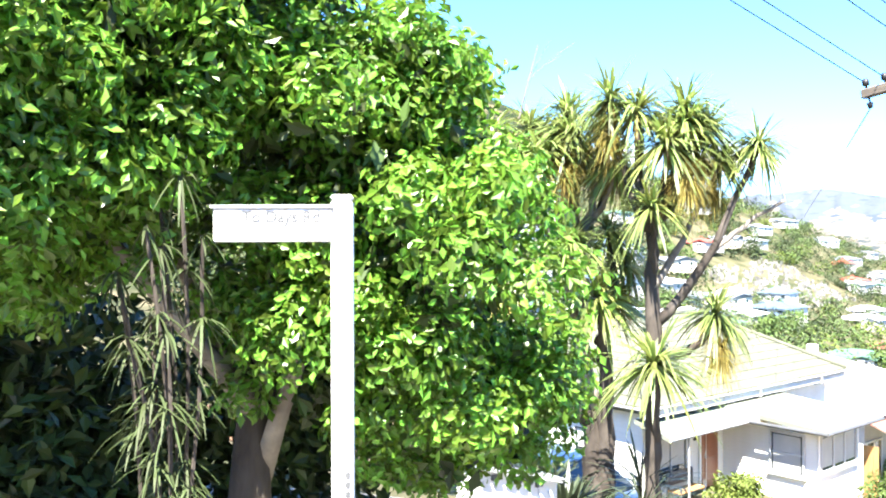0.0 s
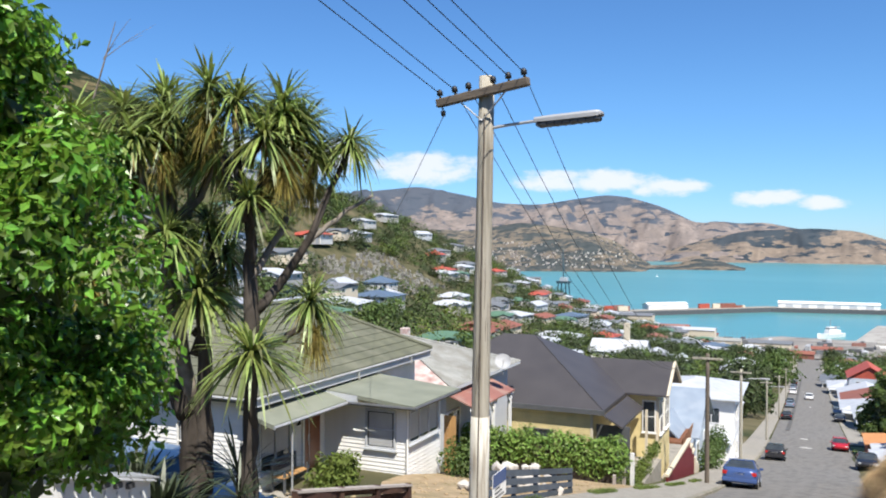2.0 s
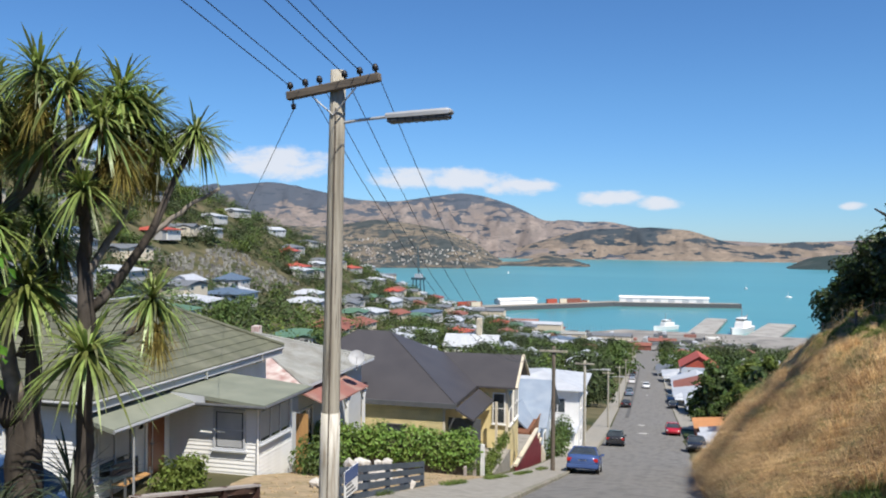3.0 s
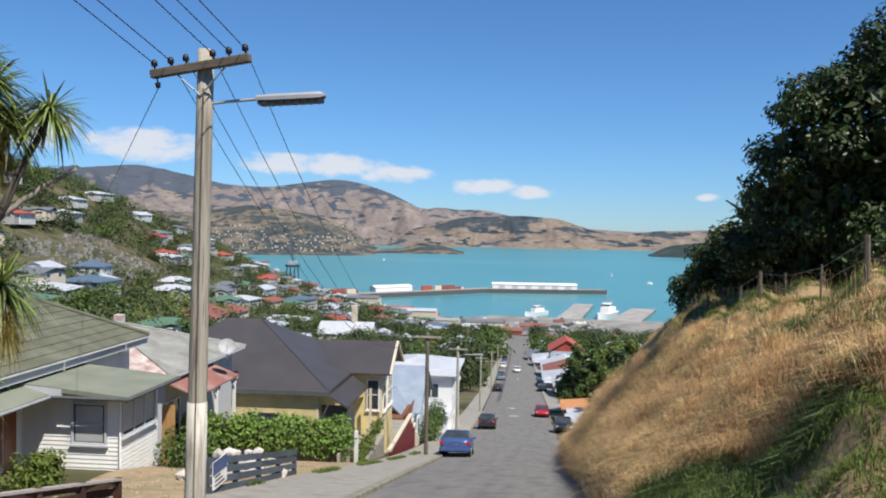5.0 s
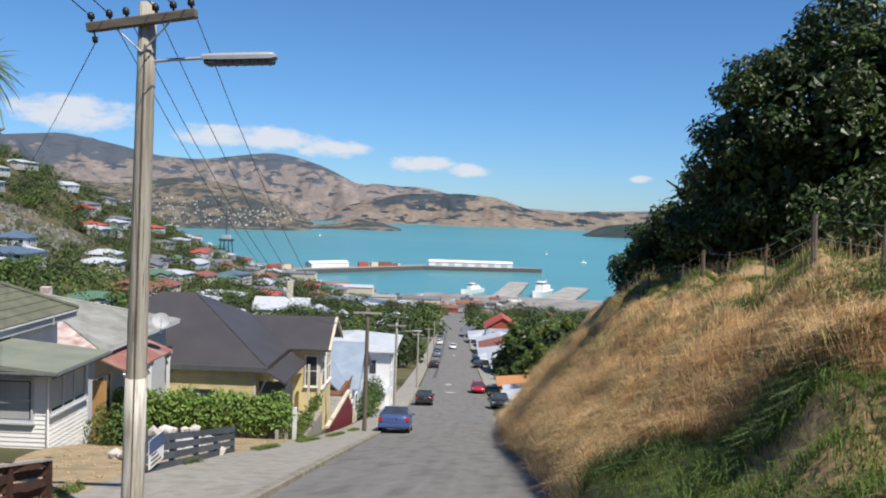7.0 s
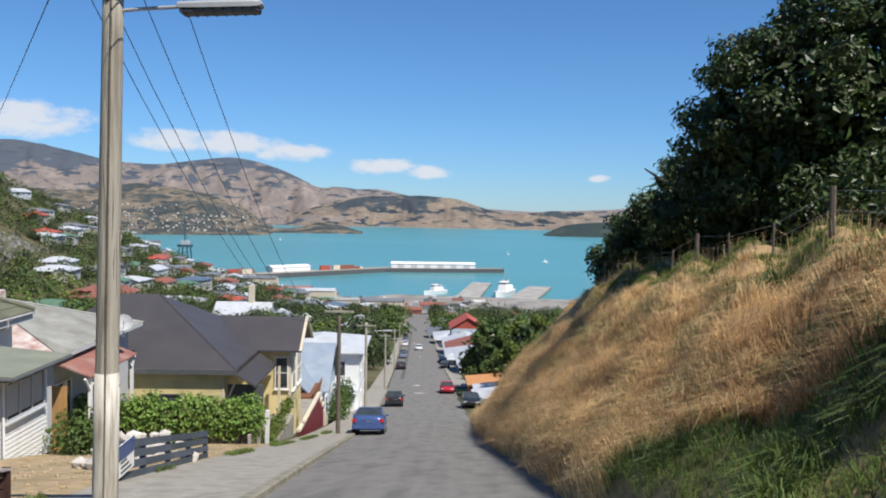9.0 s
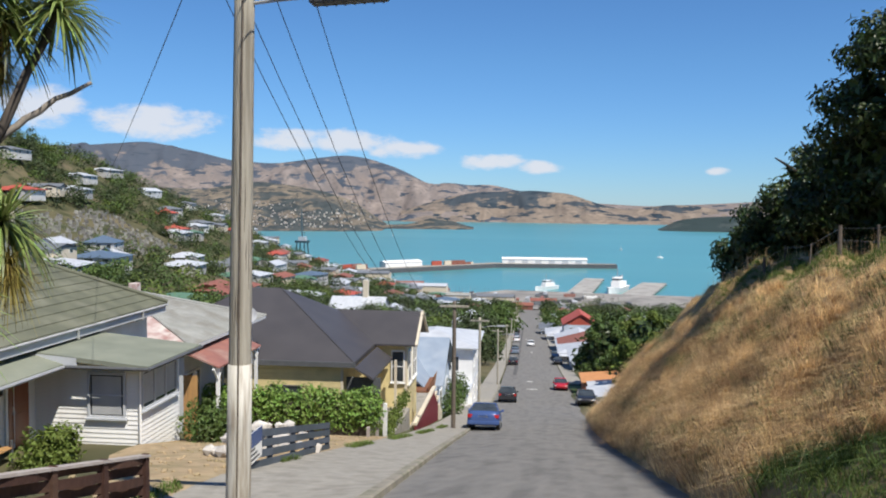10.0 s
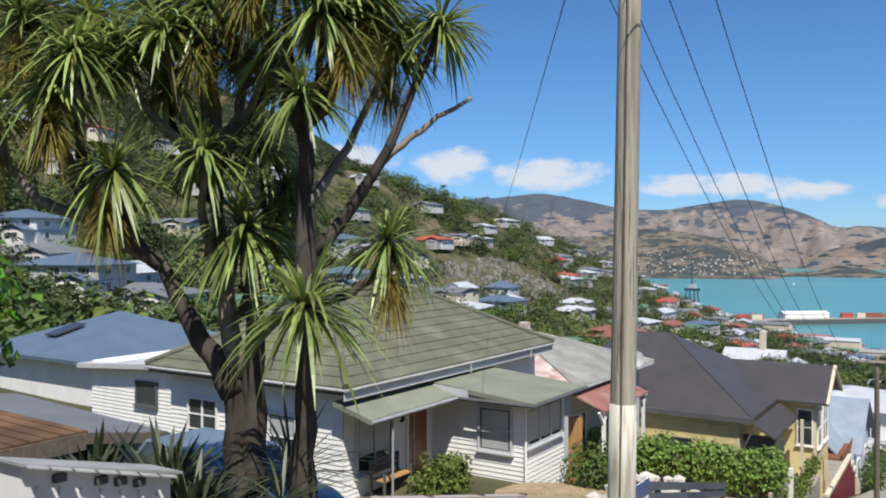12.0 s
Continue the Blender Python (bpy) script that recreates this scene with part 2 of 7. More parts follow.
    leafolive=mat("olive_tree_leaf", (0.062, 0.082, 0.03), 0.6, (0.03, 0.046, 0.018), 0.12, 0.25, island=0.25, trans=0.1),
    leaflime=mat("lime_tree_leaf", (0.14, 0.18, 0.035), 0.6, (0.085, 0.125, 0.025), 0.3, 0.25, island=0.28, trans=0.15),
    leafyellow=mat("yellow_shrub_leaf", (0.35, 0.3, 0.02), 0.6, (0.2, 0.22, 0.02), 1, 0.25, island=0.4, trans=0.15),
    strap=mat("strap_leaf", (0.27, 0.32, 0.085), 0.4, (0.12, 0.17, 0.05), 1.3, 0.5, island=0.6, trans=0.28),
    strapdry=mat("dry_strap_leaf", (0.3, 0.22, 0.085), 0.7, (0.17, 0.12, 0.05), 1.5, 0.2, island=0.5, trans=0.15),
    bloom=mat("seed_panicle", (0.33, 0.27, 0.075), 0.85, (0.2, 0.16, 0.045), 3, 0.1, island=0.4, trans=0.3),
    flax=mat("flax_leaf", (0.05, 0.065, 0.03), 0.45, (0.03, 0.04, 0.022), 1, 0.4, island=0.5),
    bark=mat("cabbage_bark", (0.075, 0.063, 0.052), 0.9, (0.032, 0.027, 0.023), 7, 0.2, bump=0.9, bscale=16, stain=(0.12, 0.105, 0.09), stain_scale=3, stain_amt=0.5, stretch=(1, 1, 0.35)),
    palebark=mat("pale_limb_bark", (0.27, 0.24, 0.2), 0.9, (0.15, 0.13, 0.11), 7, 0.2, bump=0.5, bscale=16),
    straw=mat("dry_grass_blade", (0.88, 0.67, 0.38), 0.75, (0.66, 0.46, 0.24), 1.1, 0.2, island=0.45, trans=0.55, stain=(0.42, 0.29, 0.175), stain_scale=0.55, stain_amt=0.75),
    russet=mat("russet_dead_grass", (0.6, 0.39, 0.2), 0.8, (0.42, 0.26, 0.135), 1.5, 0.15, island=0.45, trans=0.5),
    grass=mat("green_grass_blade", (0.16, 0.215, 0.05), 0.65, (0.09, 0.13, 0.03), 0.6, 0.3, island=0.45, trans=0.3),
    rubble=mat("pale_rubble", (0.55, 0.52, 0.47), 0.9, (0.42, 0.39, 0.35), 3, 0.2, obrand=0.2),
    rawroof=mat("orange_terracotta_roof", (0.52, 0.25, 0.11), 0.8, (0.42, 0.2, 0.09), 2, 0.2),
    yard=mat("pale_port_yard", (0.3, 0.285, 0.26), 0.9, (0.2, 0.19, 0.175), 0.05, 0.2, stain=(0.12, 0.115, 0.11), stain_scale=0.06, stain_amt=0.7),
    tar=mat("tar_seam", (0.09, 0.088, 0.085), 0.85, (0.12, 0.117, 0.11), 1.0, 0.2),
    townwhite=mat("weathered_white_paint", (0.56, 0.55, 0.52), 0.65, (0.46, 0.45, 0.43), 0.4, 0.3, obrand=0.3),
    armwood=mat("dark_crossarm_timber", (0.17, 0.14, 0.11), 0.85, (0.1, 0.085, 0.07), 10, 0.2, bump=0.4, bscale=30, stretch=(0.1, 1, 1)),
    rustbrown=mat("rusted_brown_iron", (0.12, 0.07, 0.042), 0.85, (0.075, 0.046, 0.032), 1.3, 0.2, stain=(0.22, 0.13, 0.07), stain_scale=0.8, stain_amt=0.7),
    grave=mat("lichened_stone", (0.3, 0.29, 0.265), 0.9, (0.17, 0.165, 0.15), 0.3, 0.2, island=0.5),
    dish=mat("grey_dish", (0.42, 0.43, 0.44), 0.6, scale=4),
    farhouse=mat("far_house_paint", (0.58, 0.53, 0.47), 0.8, (0.3, 0.26, 0.23), 0.03, 0.2, island=0.5),
)


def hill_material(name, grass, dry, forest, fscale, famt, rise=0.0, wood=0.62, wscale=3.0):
    """Dry grass slopes with contour lines, gully scrub and blocks of plantation; the forest colour grows with height,
    on the far range as painted cloud shadow.
    """
    m = mat(name, grass, 0.95, dry, fscale * 1.3, 0.05)
    n, l = m.node_tree.nodes, m.node_tree.links
    b = n["Principled BSDF"]
    src = b.inputs["Base Color"].links[0].from_socket
    tc = n.new("ShaderNodeTexCoord")

    def noi(scale, stretch, detail=8.0, rough=0.55):
        mp = n.new("ShaderNodeMapping")
        mp.inputs["Scale"].default_value = stretch
        l.new(tc.outputs["Object"], mp.inputs[0])
        t = n.new("ShaderNodeTexNoise")
        t.inputs["Scale"].default_value, t.inputs["Detail"].default_value, t.inputs["Roughness"].default_value = scale, detail, rough
        l.new(mp.outputs[0], t.inputs["Vector"])
        return t.outputs["Fac"]

    def over(fac, lo, hi, under, top, amount=1.0):
        r = n.new("ShaderNodeMapRange")
        r.inputs["From Min"].default_value, r.inputs["From Max"].default_value, r.inputs["To Max"].default_value = lo, hi, amount
        l.new(fac, r.inputs["Value"])
        x = n.new("ShaderNodeMix")
        x.data_type = "RGBA"
        l.new(r.outputs[0], x.inputs["Factor"])
        l.new(under, x.inputs["A"])
        x.inputs["B"].default_value = (*top, 1)
        return x.outputs["Result"]

    # tones in the colour: pale for sunlit spurs, then dark for sheep-track relief
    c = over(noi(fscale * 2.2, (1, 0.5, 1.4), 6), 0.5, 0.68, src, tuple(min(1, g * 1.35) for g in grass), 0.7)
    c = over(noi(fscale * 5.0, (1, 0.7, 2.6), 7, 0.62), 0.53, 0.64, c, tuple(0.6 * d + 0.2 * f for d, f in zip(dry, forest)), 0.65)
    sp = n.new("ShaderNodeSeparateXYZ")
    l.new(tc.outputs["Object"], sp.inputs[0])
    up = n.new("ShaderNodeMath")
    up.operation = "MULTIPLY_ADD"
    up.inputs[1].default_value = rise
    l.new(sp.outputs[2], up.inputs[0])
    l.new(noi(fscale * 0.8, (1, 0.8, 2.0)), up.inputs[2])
    # darker with height: plantation caps, and painted cloud shadow on the far peaks
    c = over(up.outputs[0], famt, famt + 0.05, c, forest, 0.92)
    c = over(noi(fscale * wscale, (1, 0.7, 4.5), 5, 0.5), wood, wood + 0.02, c, tuple(0.85 * f for f in forest))
    l.new(c, b.inputs["Base Color"])
    return m


# blue-grey haze of distance is mixed into these colours, the near spur excepted
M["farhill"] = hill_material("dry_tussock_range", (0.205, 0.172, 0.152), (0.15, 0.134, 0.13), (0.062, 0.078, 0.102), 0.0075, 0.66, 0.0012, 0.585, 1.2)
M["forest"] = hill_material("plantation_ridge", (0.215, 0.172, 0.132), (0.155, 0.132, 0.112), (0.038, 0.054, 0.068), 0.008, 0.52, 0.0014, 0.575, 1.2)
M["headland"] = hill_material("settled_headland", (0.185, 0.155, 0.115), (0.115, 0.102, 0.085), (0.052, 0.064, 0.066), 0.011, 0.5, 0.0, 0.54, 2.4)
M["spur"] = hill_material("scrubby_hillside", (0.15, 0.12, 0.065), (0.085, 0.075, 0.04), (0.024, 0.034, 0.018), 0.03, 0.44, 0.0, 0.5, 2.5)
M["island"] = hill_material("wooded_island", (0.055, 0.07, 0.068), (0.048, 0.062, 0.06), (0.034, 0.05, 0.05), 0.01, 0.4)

# ---- the lie of the land: u runs across the street to the right, v down it ----
SC, CC = 0.1386, 0.9903
YAW = math.degrees(math.atan2(SC, CC))
SEA = -82.0
PV = (-60, 0, 45, 75, 103, 150, 190, 300, 400, 480, 610, 715, 735, 760)
PZ = (13.7, -1.33, -12.6, -18.7, -23.6, -30, -34.8, -46.5, -56, -62.6, -79.8, -80.4, -83, -84)


def prof(v):
    """The street: down the hill, over a steeper pitch and out on the flat port land."""
    return sum(np.interp(v + d, PV, PZ) for d in (-9, -6, -3, 0, 3, 6, 9)) / 7


def spur_rise(v):
    """How much higher the hillside beside the street stays than its steep last pitch."""
    return np.interp(v, (480, 560, 610, 680, 715, 760), (0, 4.7, 7.5, 2.5, 0, 0))


def to_uv(x, y):
    return x * CC + y * SC, -x * SC + y * CC


def to_xy(u, v):
    return u * CC - v * SC, u * SC + v * CC


def sm(t):
    t = np.clip(t, 0, 1)
    return t * t * (3 - 2 * t)


def road_edge(v):
    return np.interp(v, (0, 12, 17, 38, 55, 110), (2.3, 2.45, 2.75, 3.4, 4.0, 5.2))


def kerb_edge(v):
    return np.interp(v, (0, 12, 24, 36, 110, 300), (-2.1, -2.15, -2.55, -2.9, -3.6, -4.6))


def bank_height(u, v):
    h = np.interp(v, (-40, 0, 5, 10, 17, 35, 45, 54, 62), (3, 3, 3.2, 3.6, 4.6, 7.2, 7.6, 5, 0))
    rough = (0.2 * np.sin(u * 1.9 + v * 0.7) * np.sin(v * 0.9 + 1.0) + 0.16 * np.sin(u * 3.7 - v * 1.6) + 0.12 * np.sin(v * 4.3 + u * 2) * np.sin(u * 4.9 + v) + 0.09 * np.sin(v * 2.3 - u * 6.1) * np.sin(u * 2.7 + v * 5.3 + 1) + 0.1 * np.sin(v * 0.62 + 2.2) * np.sin(u * 1.1 - v * 0.35)) * sm((u - road_edge(v) - 0.3) / 1.2)
    return 0.4 * sm((u - road_edge(v)) / 0.3) * (h > 0.5) + (h - 0.4 * (h > 0.5)) * (1 - (1 - np.clip((u - road_edge(v) - 0.12) / (3.3 + 0.3 * h), 0, 1)) ** 1.35) + (rough + 0.06 * np.maximum(0, u - road_edge(v) - 5)) * (h > 0.5)


def path_dip(u, v):
    """The footpath dips where the drive crosses it."""
    return 0.24 * sm((-u - 2.5) / 1.2) * sm((v - 6) / 4) * (1 - sm((v - 12.5) / 4)) * (1 - sm((-u - 7) / 2))


def land(u, v):
    w = np.maximum(0, -u - 28) / 217
    w = np.where(w < 1, w * w, 1 + (w - 1) * 0.3)
    rise = np.interp(v, (-60, 0, 150, 326, 436, 682, 745, 800, 956, 1000), (40, 60, 75, 84, 80, 54, 22, 7, 6, 0))
    dip = 1.15 * sm((-u - 7.5) / 5) * sm((v - 5) / 6) * (1 - sm((v - 18) / 5)) * (1 - sm((-u - 30) / 15))
    return prof(v) + spur_rise(v) * sm((-u - 45) / 60) + rise * w + bank_height(u, v) - dip - path_dip(u, v)


def at(u, v, dz=0.0, rot=0.0, pitch=0.0):
    """A pose on the land, turned with the street."""
    x, y = to_xy(u, v)
    return pose(x, y, float(land(u, v)) + dz, pitch, 0, YAW + rot)


def at_z(u, v, z, rot=0.0):
    x, y = to_xy(u, v)
    return pose(x, y, z, 0, 0, YAW + rot)


# ---- mesh helpers ----
def mesh_ob(name, verts, faces, material, parent=None, label="", smooth=False):
    me = bpy.data.meshes.new(name)
    me.from_pydata([tuple(map(float, p)) for p in verts] if not isinstance(verts, np.ndarray) else verts.tolist(), [], faces if isinstance(faces, list) else faces.tolist())
    me.materials.append(material)
    if smooth:
        me.shade_smooth()
    me.update()
    ob = new(name, me)
    if parent:
        ob.parent = parent
    if label:
        tagged(ob, label)
    return ob


def part(name, bm, material, parent=None, label="", smooth=False):
    bmesh.ops.recalc_face_normals(bm, faces=bm.faces)
    me = bpy.data.meshes.new(name)
    bm.to_mesh(me)
    bm.free()
    me.materials.append(material)
    if smooth:
        me.shade_smooth()
    ob = new(name, me)
    if parent:
        ob.parent = parent
    if label:
        tagged(ob, label)
    return ob


def thing(name, m, label, category, group="", kind=""):
    ob = new(name)
    ob.empty_display_size = 0.2
    ob.matrix_world = m
    return tagged(ob, label, category, group, kind)


def box(x0, y0, z0, x1, y1, z1, bevel=0.0, bm=None):
    bm = bm or bmesh.new()
    r = bmesh.ops.create_cube(bm, size=1, matrix=Matrix.LocRotScale(((x0 + x1) / 2, (y0 + y1) / 2, (z0 + z1) / 2), None, (abs(x1 - x0), abs(y1 - y0), abs(z1 - z0))))
    if bevel:
        es = list({e for v in r["verts"] for e in v.link_edges})
        bmesh.ops.bevel(bm, geom=es, offset=bevel, segments=1, affect="EDGES")
    return bm


def tube(pts, radii, sides=8, bm=None):
    """A tapered limb along points."""
    bm = bm or bmesh.new()
    pts = [Vector(p) for p in pts]
    rings = []
    for i, p in enumerate(pts):
        d = (pts[min(i + 1, len(pts) - 1)] - pts[max(i - 1, 0)]).normalized()
        a = d.orthogonal().normalized() if i == 0 else (rings[-1][1] - d * rings[-1][1].dot(d)).normalized()
        b = d.cross(a)
        r = radii[i] if isinstance(radii, (list, tuple)) else radii
        rings.append(([bm.verts.new(p + (a * math.cos(t) + b * math.sin(t)) * r) for t in [2 * math.pi * k / sides for k in range(sides)]], a))
    for (r0, _), (r1, _) in zip(rings, rings[1:]):
        for k in range(sides):
            bm.faces.new((r0[k], r0[(k + 1) % sides], r1[(k + 1) % sides], r1[k]))
    bm.faces.new(rings[0][0][::-1])
    bm.faces.new(rings[-1][0])
    return bm


def poly(bm, pts):
    bm.faces.new([bm.verts.new(p) for p in pts])


def slab(pts, t, bm=None):
    """A flat polygon given thickness downwards."""
    bm = bm or bmesh.new()
    up = [bm.verts.new(p) for p in pts]
    dn = [bm.verts.new((p[0], p[1], p[2] - t)) for p in pts]
    bm.faces.new(up)
    bm.faces.new(dn[::-1])
    for i in range(len(pts)):
        j = (i + 1) % len(pts)
        bm.faces.new((up[i], dn[i], dn[j], up[j]))
    return bm


def grid_mesh(name, us, vs, zfun, material, kind="structure", label="", category=""):
    U, V = np.meshgrid(us, vs)
    Z = zfun(U, V)
    X, Y = to_xy(U, V)
    verts = np.stack([X, Y, Z], -1).reshape(-1, 3)
    nu = len(us)
    faces = [(j * nu + i, j * nu + i + 1, (j + 1) * nu + i + 1, (j + 1) * nu + i) for j in range(len(vs) - 1) for i in range(nu - 1)]
    ob = mesh_ob(name, verts, faces, material, smooth=True)
    return tagged(ob, label, category, "", kind)


# ---- leaves ----
def leaf_cloud(lobes, count, size, seed, shell=0.35, flat=0.5, droop=0.2):
    """Folded leaves on uneven lobes (x, y, z, rx, ry, rz)."""
    rng = np.random.default_rng(seed)
    lob = np.array(lobes, float)
    area = (lob[:, 3] * lob[:, 4] + lob[:, 4] * lob[:, 5] + lob[:, 3] * lob[:, 5])
    idx = rng.choice(len(lob), count, p=area / area.sum())
    d = rng.normal(size=(count, 3))
    d /= np.linalg.norm(d, axis=1)[:, None]
    lump = 1 + 0.13 * np.sin(d[:, 0] * 7 + idx) * np.sin(d[:, 1] * 6 + 2 * idx) + 0.1 * np.sin(d[:, 2] * 9 + idx * 3)
    r = (1 - shell * rng.random(count) ** 1.6) * lump
    p = lob[idx, :3] + d * lob[idx, 3:] * r[:, None]
    nrm = d + rng.normal(size=(count, 3)) * flat + np.array([0, 0, 0.45])
    nrm /= np.linalg.norm(nrm, axis=1)[:, None]
    a = np.cross(nrm, rng.normal(size=(count, 3)))
    a[:, 2] -= droop
    a /= np.linalg.norm(a, axis=1)[:, None]
    b = np.cross(nrm, a)
    L = (size * (0.65 + 0.7 * rng.random(count)))[:, None]
    W = L * 0.27
    v = np.stack([p, p + a * L * 0.5 + b * W + nrm * L * 0.1, p + a * L, p + a * L * 0.5 - b * W + nrm * L * 0.1], 1)
    f = np.arange(count * 4).reshape(-1, 4)
    return v.reshape(-1, 3), f


def clumps(lobes, n, r, seed):
    """Small leaf clumps spread over the outside of larger lobes."""
    rng = np.random.default_rng(seed)
    out = []
    for x, y, z, a, b, c in lobes:
        for _ in range(n):
            d = rng.normal(size=3)
            d /= np.linalg.norm(d)
            k = r * rng.uniform(0.7, 1.3)
            out.append((x + d[0] * a, y + d[1] * b, z + d[2] * c, k, k, k * 0.75))
    return out


def crown(name, lobes, count, size, material, parent=None, seed=1, label="", **kw):
    v, f = leaf_cloud(lobes, count, size, seed, **kw)
    return mesh_ob(name, v, f, material, parent, label)


def strap_head(n, length, width, seed, up=0.9, low=-0.7, droop=0.5, segs=5):
    """A rosette of bending strap leaves round a stem's end."""
    rng = np.random.default_rng(seed)
    vs, fs = [], []
    for _ in range(n):
        t = rng.random() * 2 * math.pi
        e = low + (up - low) * rng.random()
        h = math.sqrt(max(0.02, 1 - min(0.98, e * e)))
        d = np.array([math.cos(t) * h, math.sin(t) * h, e])
        side = np.array([-math.sin(t), math.cos(t), 0])
        L, W = length * (0.7 + 0.5 * rng.random()), width * (0.8 + 0.4 * rng.random())
        k = droop * (0.3 + 1.2 * rng.random())
        base = len(vs)
        for s in range(segs + 1):
            q = s / segs
            p = d * L * q + np.array([0, 0, -k * L * q ** 2.2])
            w = W * (0.5 + 0.9 * q) * (1 - q ** 3) if q < 1 else 0.002
            w = max(w, 0.003)
            vs += [p + side * w / 2, p - side * w / 2]
        fs += [(base + 2 * s, base + 2 * s + 1, base + 2 * s + 3, base + 2 * s + 2) for s in range(segs)]
    return np.array(vs), fs

# ---- ground, road, footpath, kerb, sea ----
V_NEAR = list(np.arange(-60, 64, 1.0)) + list(np.arange(64, 132, 2.0)) + list(np.arange(132, 740, 8.0)) + [760, 800, 1000]
U_ALL = [-1500, -900, -600, -450, -360, -300] + list(np.arange(-260, -32, 12.0)) + list(np.arange(-32, -7, 1.25)) + [-6.5, -6.0, -5.2, -4.4, -3.6, -2.8, -2.0, -1, 0, 1, 2] + list(np.arange(2.5, 13, 0.5)) + [15, 20, 28, 40, 60, 100, 160, 260, 420, 700, 1200]


def ground_z(u, v):
    under = (u > -6.1) & (u < road_edge(v) + 0.1)
    wob = 0.5 * np.sin(u * 0.21) * np.sin(v * 0.17) * sm((np.abs(u) - 32) / 30)
    bank_bed = 0.7 * sm((u - road_edge(v) + 0.9) / 0.3) * sm((13.6 - u) / 0.5) * sm((v + 13) / 3) * sm((61 - v) / 3)
    return land(u, v) - 0.22 * under - bank_bed + wob


grid_mesh("ground", U_ALL, V_NEAR, ground_z, M["ground"], label="grassy hillside ground falling to the harbour", category="ground")


def strip(name, e0, e1, lift, material, vs, label, category, n=6):
    """A ribbon along the street between two edges."""
    q = np.linspace(0, 1, n)
    verts, faces = [], []
    for v in vs:
        a, b = float(e0(v)), float(e1(v))
        for t in q:
            u = a + (b - a) * t
            x, y = to_xy(u, v)
            verts.append((x, y, float(land(u, v) if u < -5.4 else prof(v) - path_dip(u, v)) + (lift(t) if callable(lift) else lift)))
    for j in range(len(vs) - 1):
        faces += [(j * n + i, j * n + i + 1, (j + 1) * n + i + 1, (j + 1) * n + i) for i in range(n - 1)]
    return tagged(mesh_ob(name, verts, faces, material, smooth=True), label, category, "", "structure")


V_ROAD = [v for v in V_NEAR if -30 <= v <= 740]
strip("road", lambda v: kerb_edge(v) + 0.02, lambda v: road_edge(v) + 0.25, lambda t: -0.05 + 0.07 * (1 - (2 * t - 1) ** 2), M["asphalt"], V_ROAD, "steep patched grey asphalt street running down to the port", "road", 9)
strip("pavement", lambda v: -5.3 - 0.7 * (v > 60), lambda v: kerb_edge(v) - 0.16, 0.06, M["concrete"], [v for v in V_ROAD if v < 640], "worn concrete footpath beside the street", "pavement", 5)
strip("port_yard", lambda v: -70, lambda v: 150, 0.9, M["yard"], [float(v) for v in np.arange(604, 716, 8)], "pale paved port land along the waterfront", "ground", 46)
strip("road_seam", lambda v: -2.3, lambda v: -1.7, 0.045, M["tar"], [v for v in V_ROAD if 126 < v < 330], "dark tar seam along the street", "road mark", 2)
strip("pavement_far_side", lambda v: road_edge(v) + 0.3, lambda v: road_edge(v) + 2.4, 0.05, M["concrete"], [v for v in V_ROAD if 112 < v < 640], "concrete footpath beyond the bank", "pavement", 3)
KERB_V = [v for v in V_ROAD if -10 <= v <= 110]


def kerb():
    bm = bmesh.new()
    last = None
    for v in KERB_V:
        z = float(prof(v))
        e = float(kerb_edge(v))
        ring = [bm.verts.new((*to_xy(u, v), z + h)) for u, h in ((e + 0.03, -0.12), (e + 0.02, 0.05), (e - 0.02, 0.075), (e - 0.17, 0.075), (e - 0.17, -0.1))]
        if last:
            for k in range(4):
                bm.faces.new((last[k], last[k + 1], ring[k + 1], ring[k]))
        last = ring
    tagged(part("kerb", bm, M["kerb"]), "weathered stone kerb with weeds", "kerb", "", "structure")


kerb()
strip("soil", lambda v: np.interp(v, (13.6, 18, 21, 34), (-6.3, -8.2, -10.1, -10.4)), lambda v: -5.28, 0.06, M["soil"], [float(v) for v in np.arange(13.6, 34, 0.5)], "bare dry dirt front yard", "ground", 16)
strip("driveway", lambda v: -7.4, lambda v: -5.25, 0.05, M["asphalt"], [float(v) for v in np.arange(-6, 14, 1.0)], "grey sealed driveway apron", "ground", 5)
grid_mesh("bank", [float(u) for u in list(np.arange(2.2, 4.6, 0.15)) + list(np.arange(4.7, 9.0, 0.22)) + list(np.arange(9.0, 14.1, 0.5))], [float(v) for v in np.arange(-14, 63, 0.45)], lambda u, v: land(u, v) + 0.05 - 0.25 * (u < road_edge(v) + 0.05), M["bank"], label="cut earth bank above the road", category="bank")
sea = mesh_ob("water", [(-4900, -200, SEA), (4900, -200, SEA), (4900, 4900, SEA), (-4900, 4900, SEA)], [(0, 1, 2, 3)], M["water"])
tagged(sea, "turquoise sheltered harbour water", "water", "", "structure")


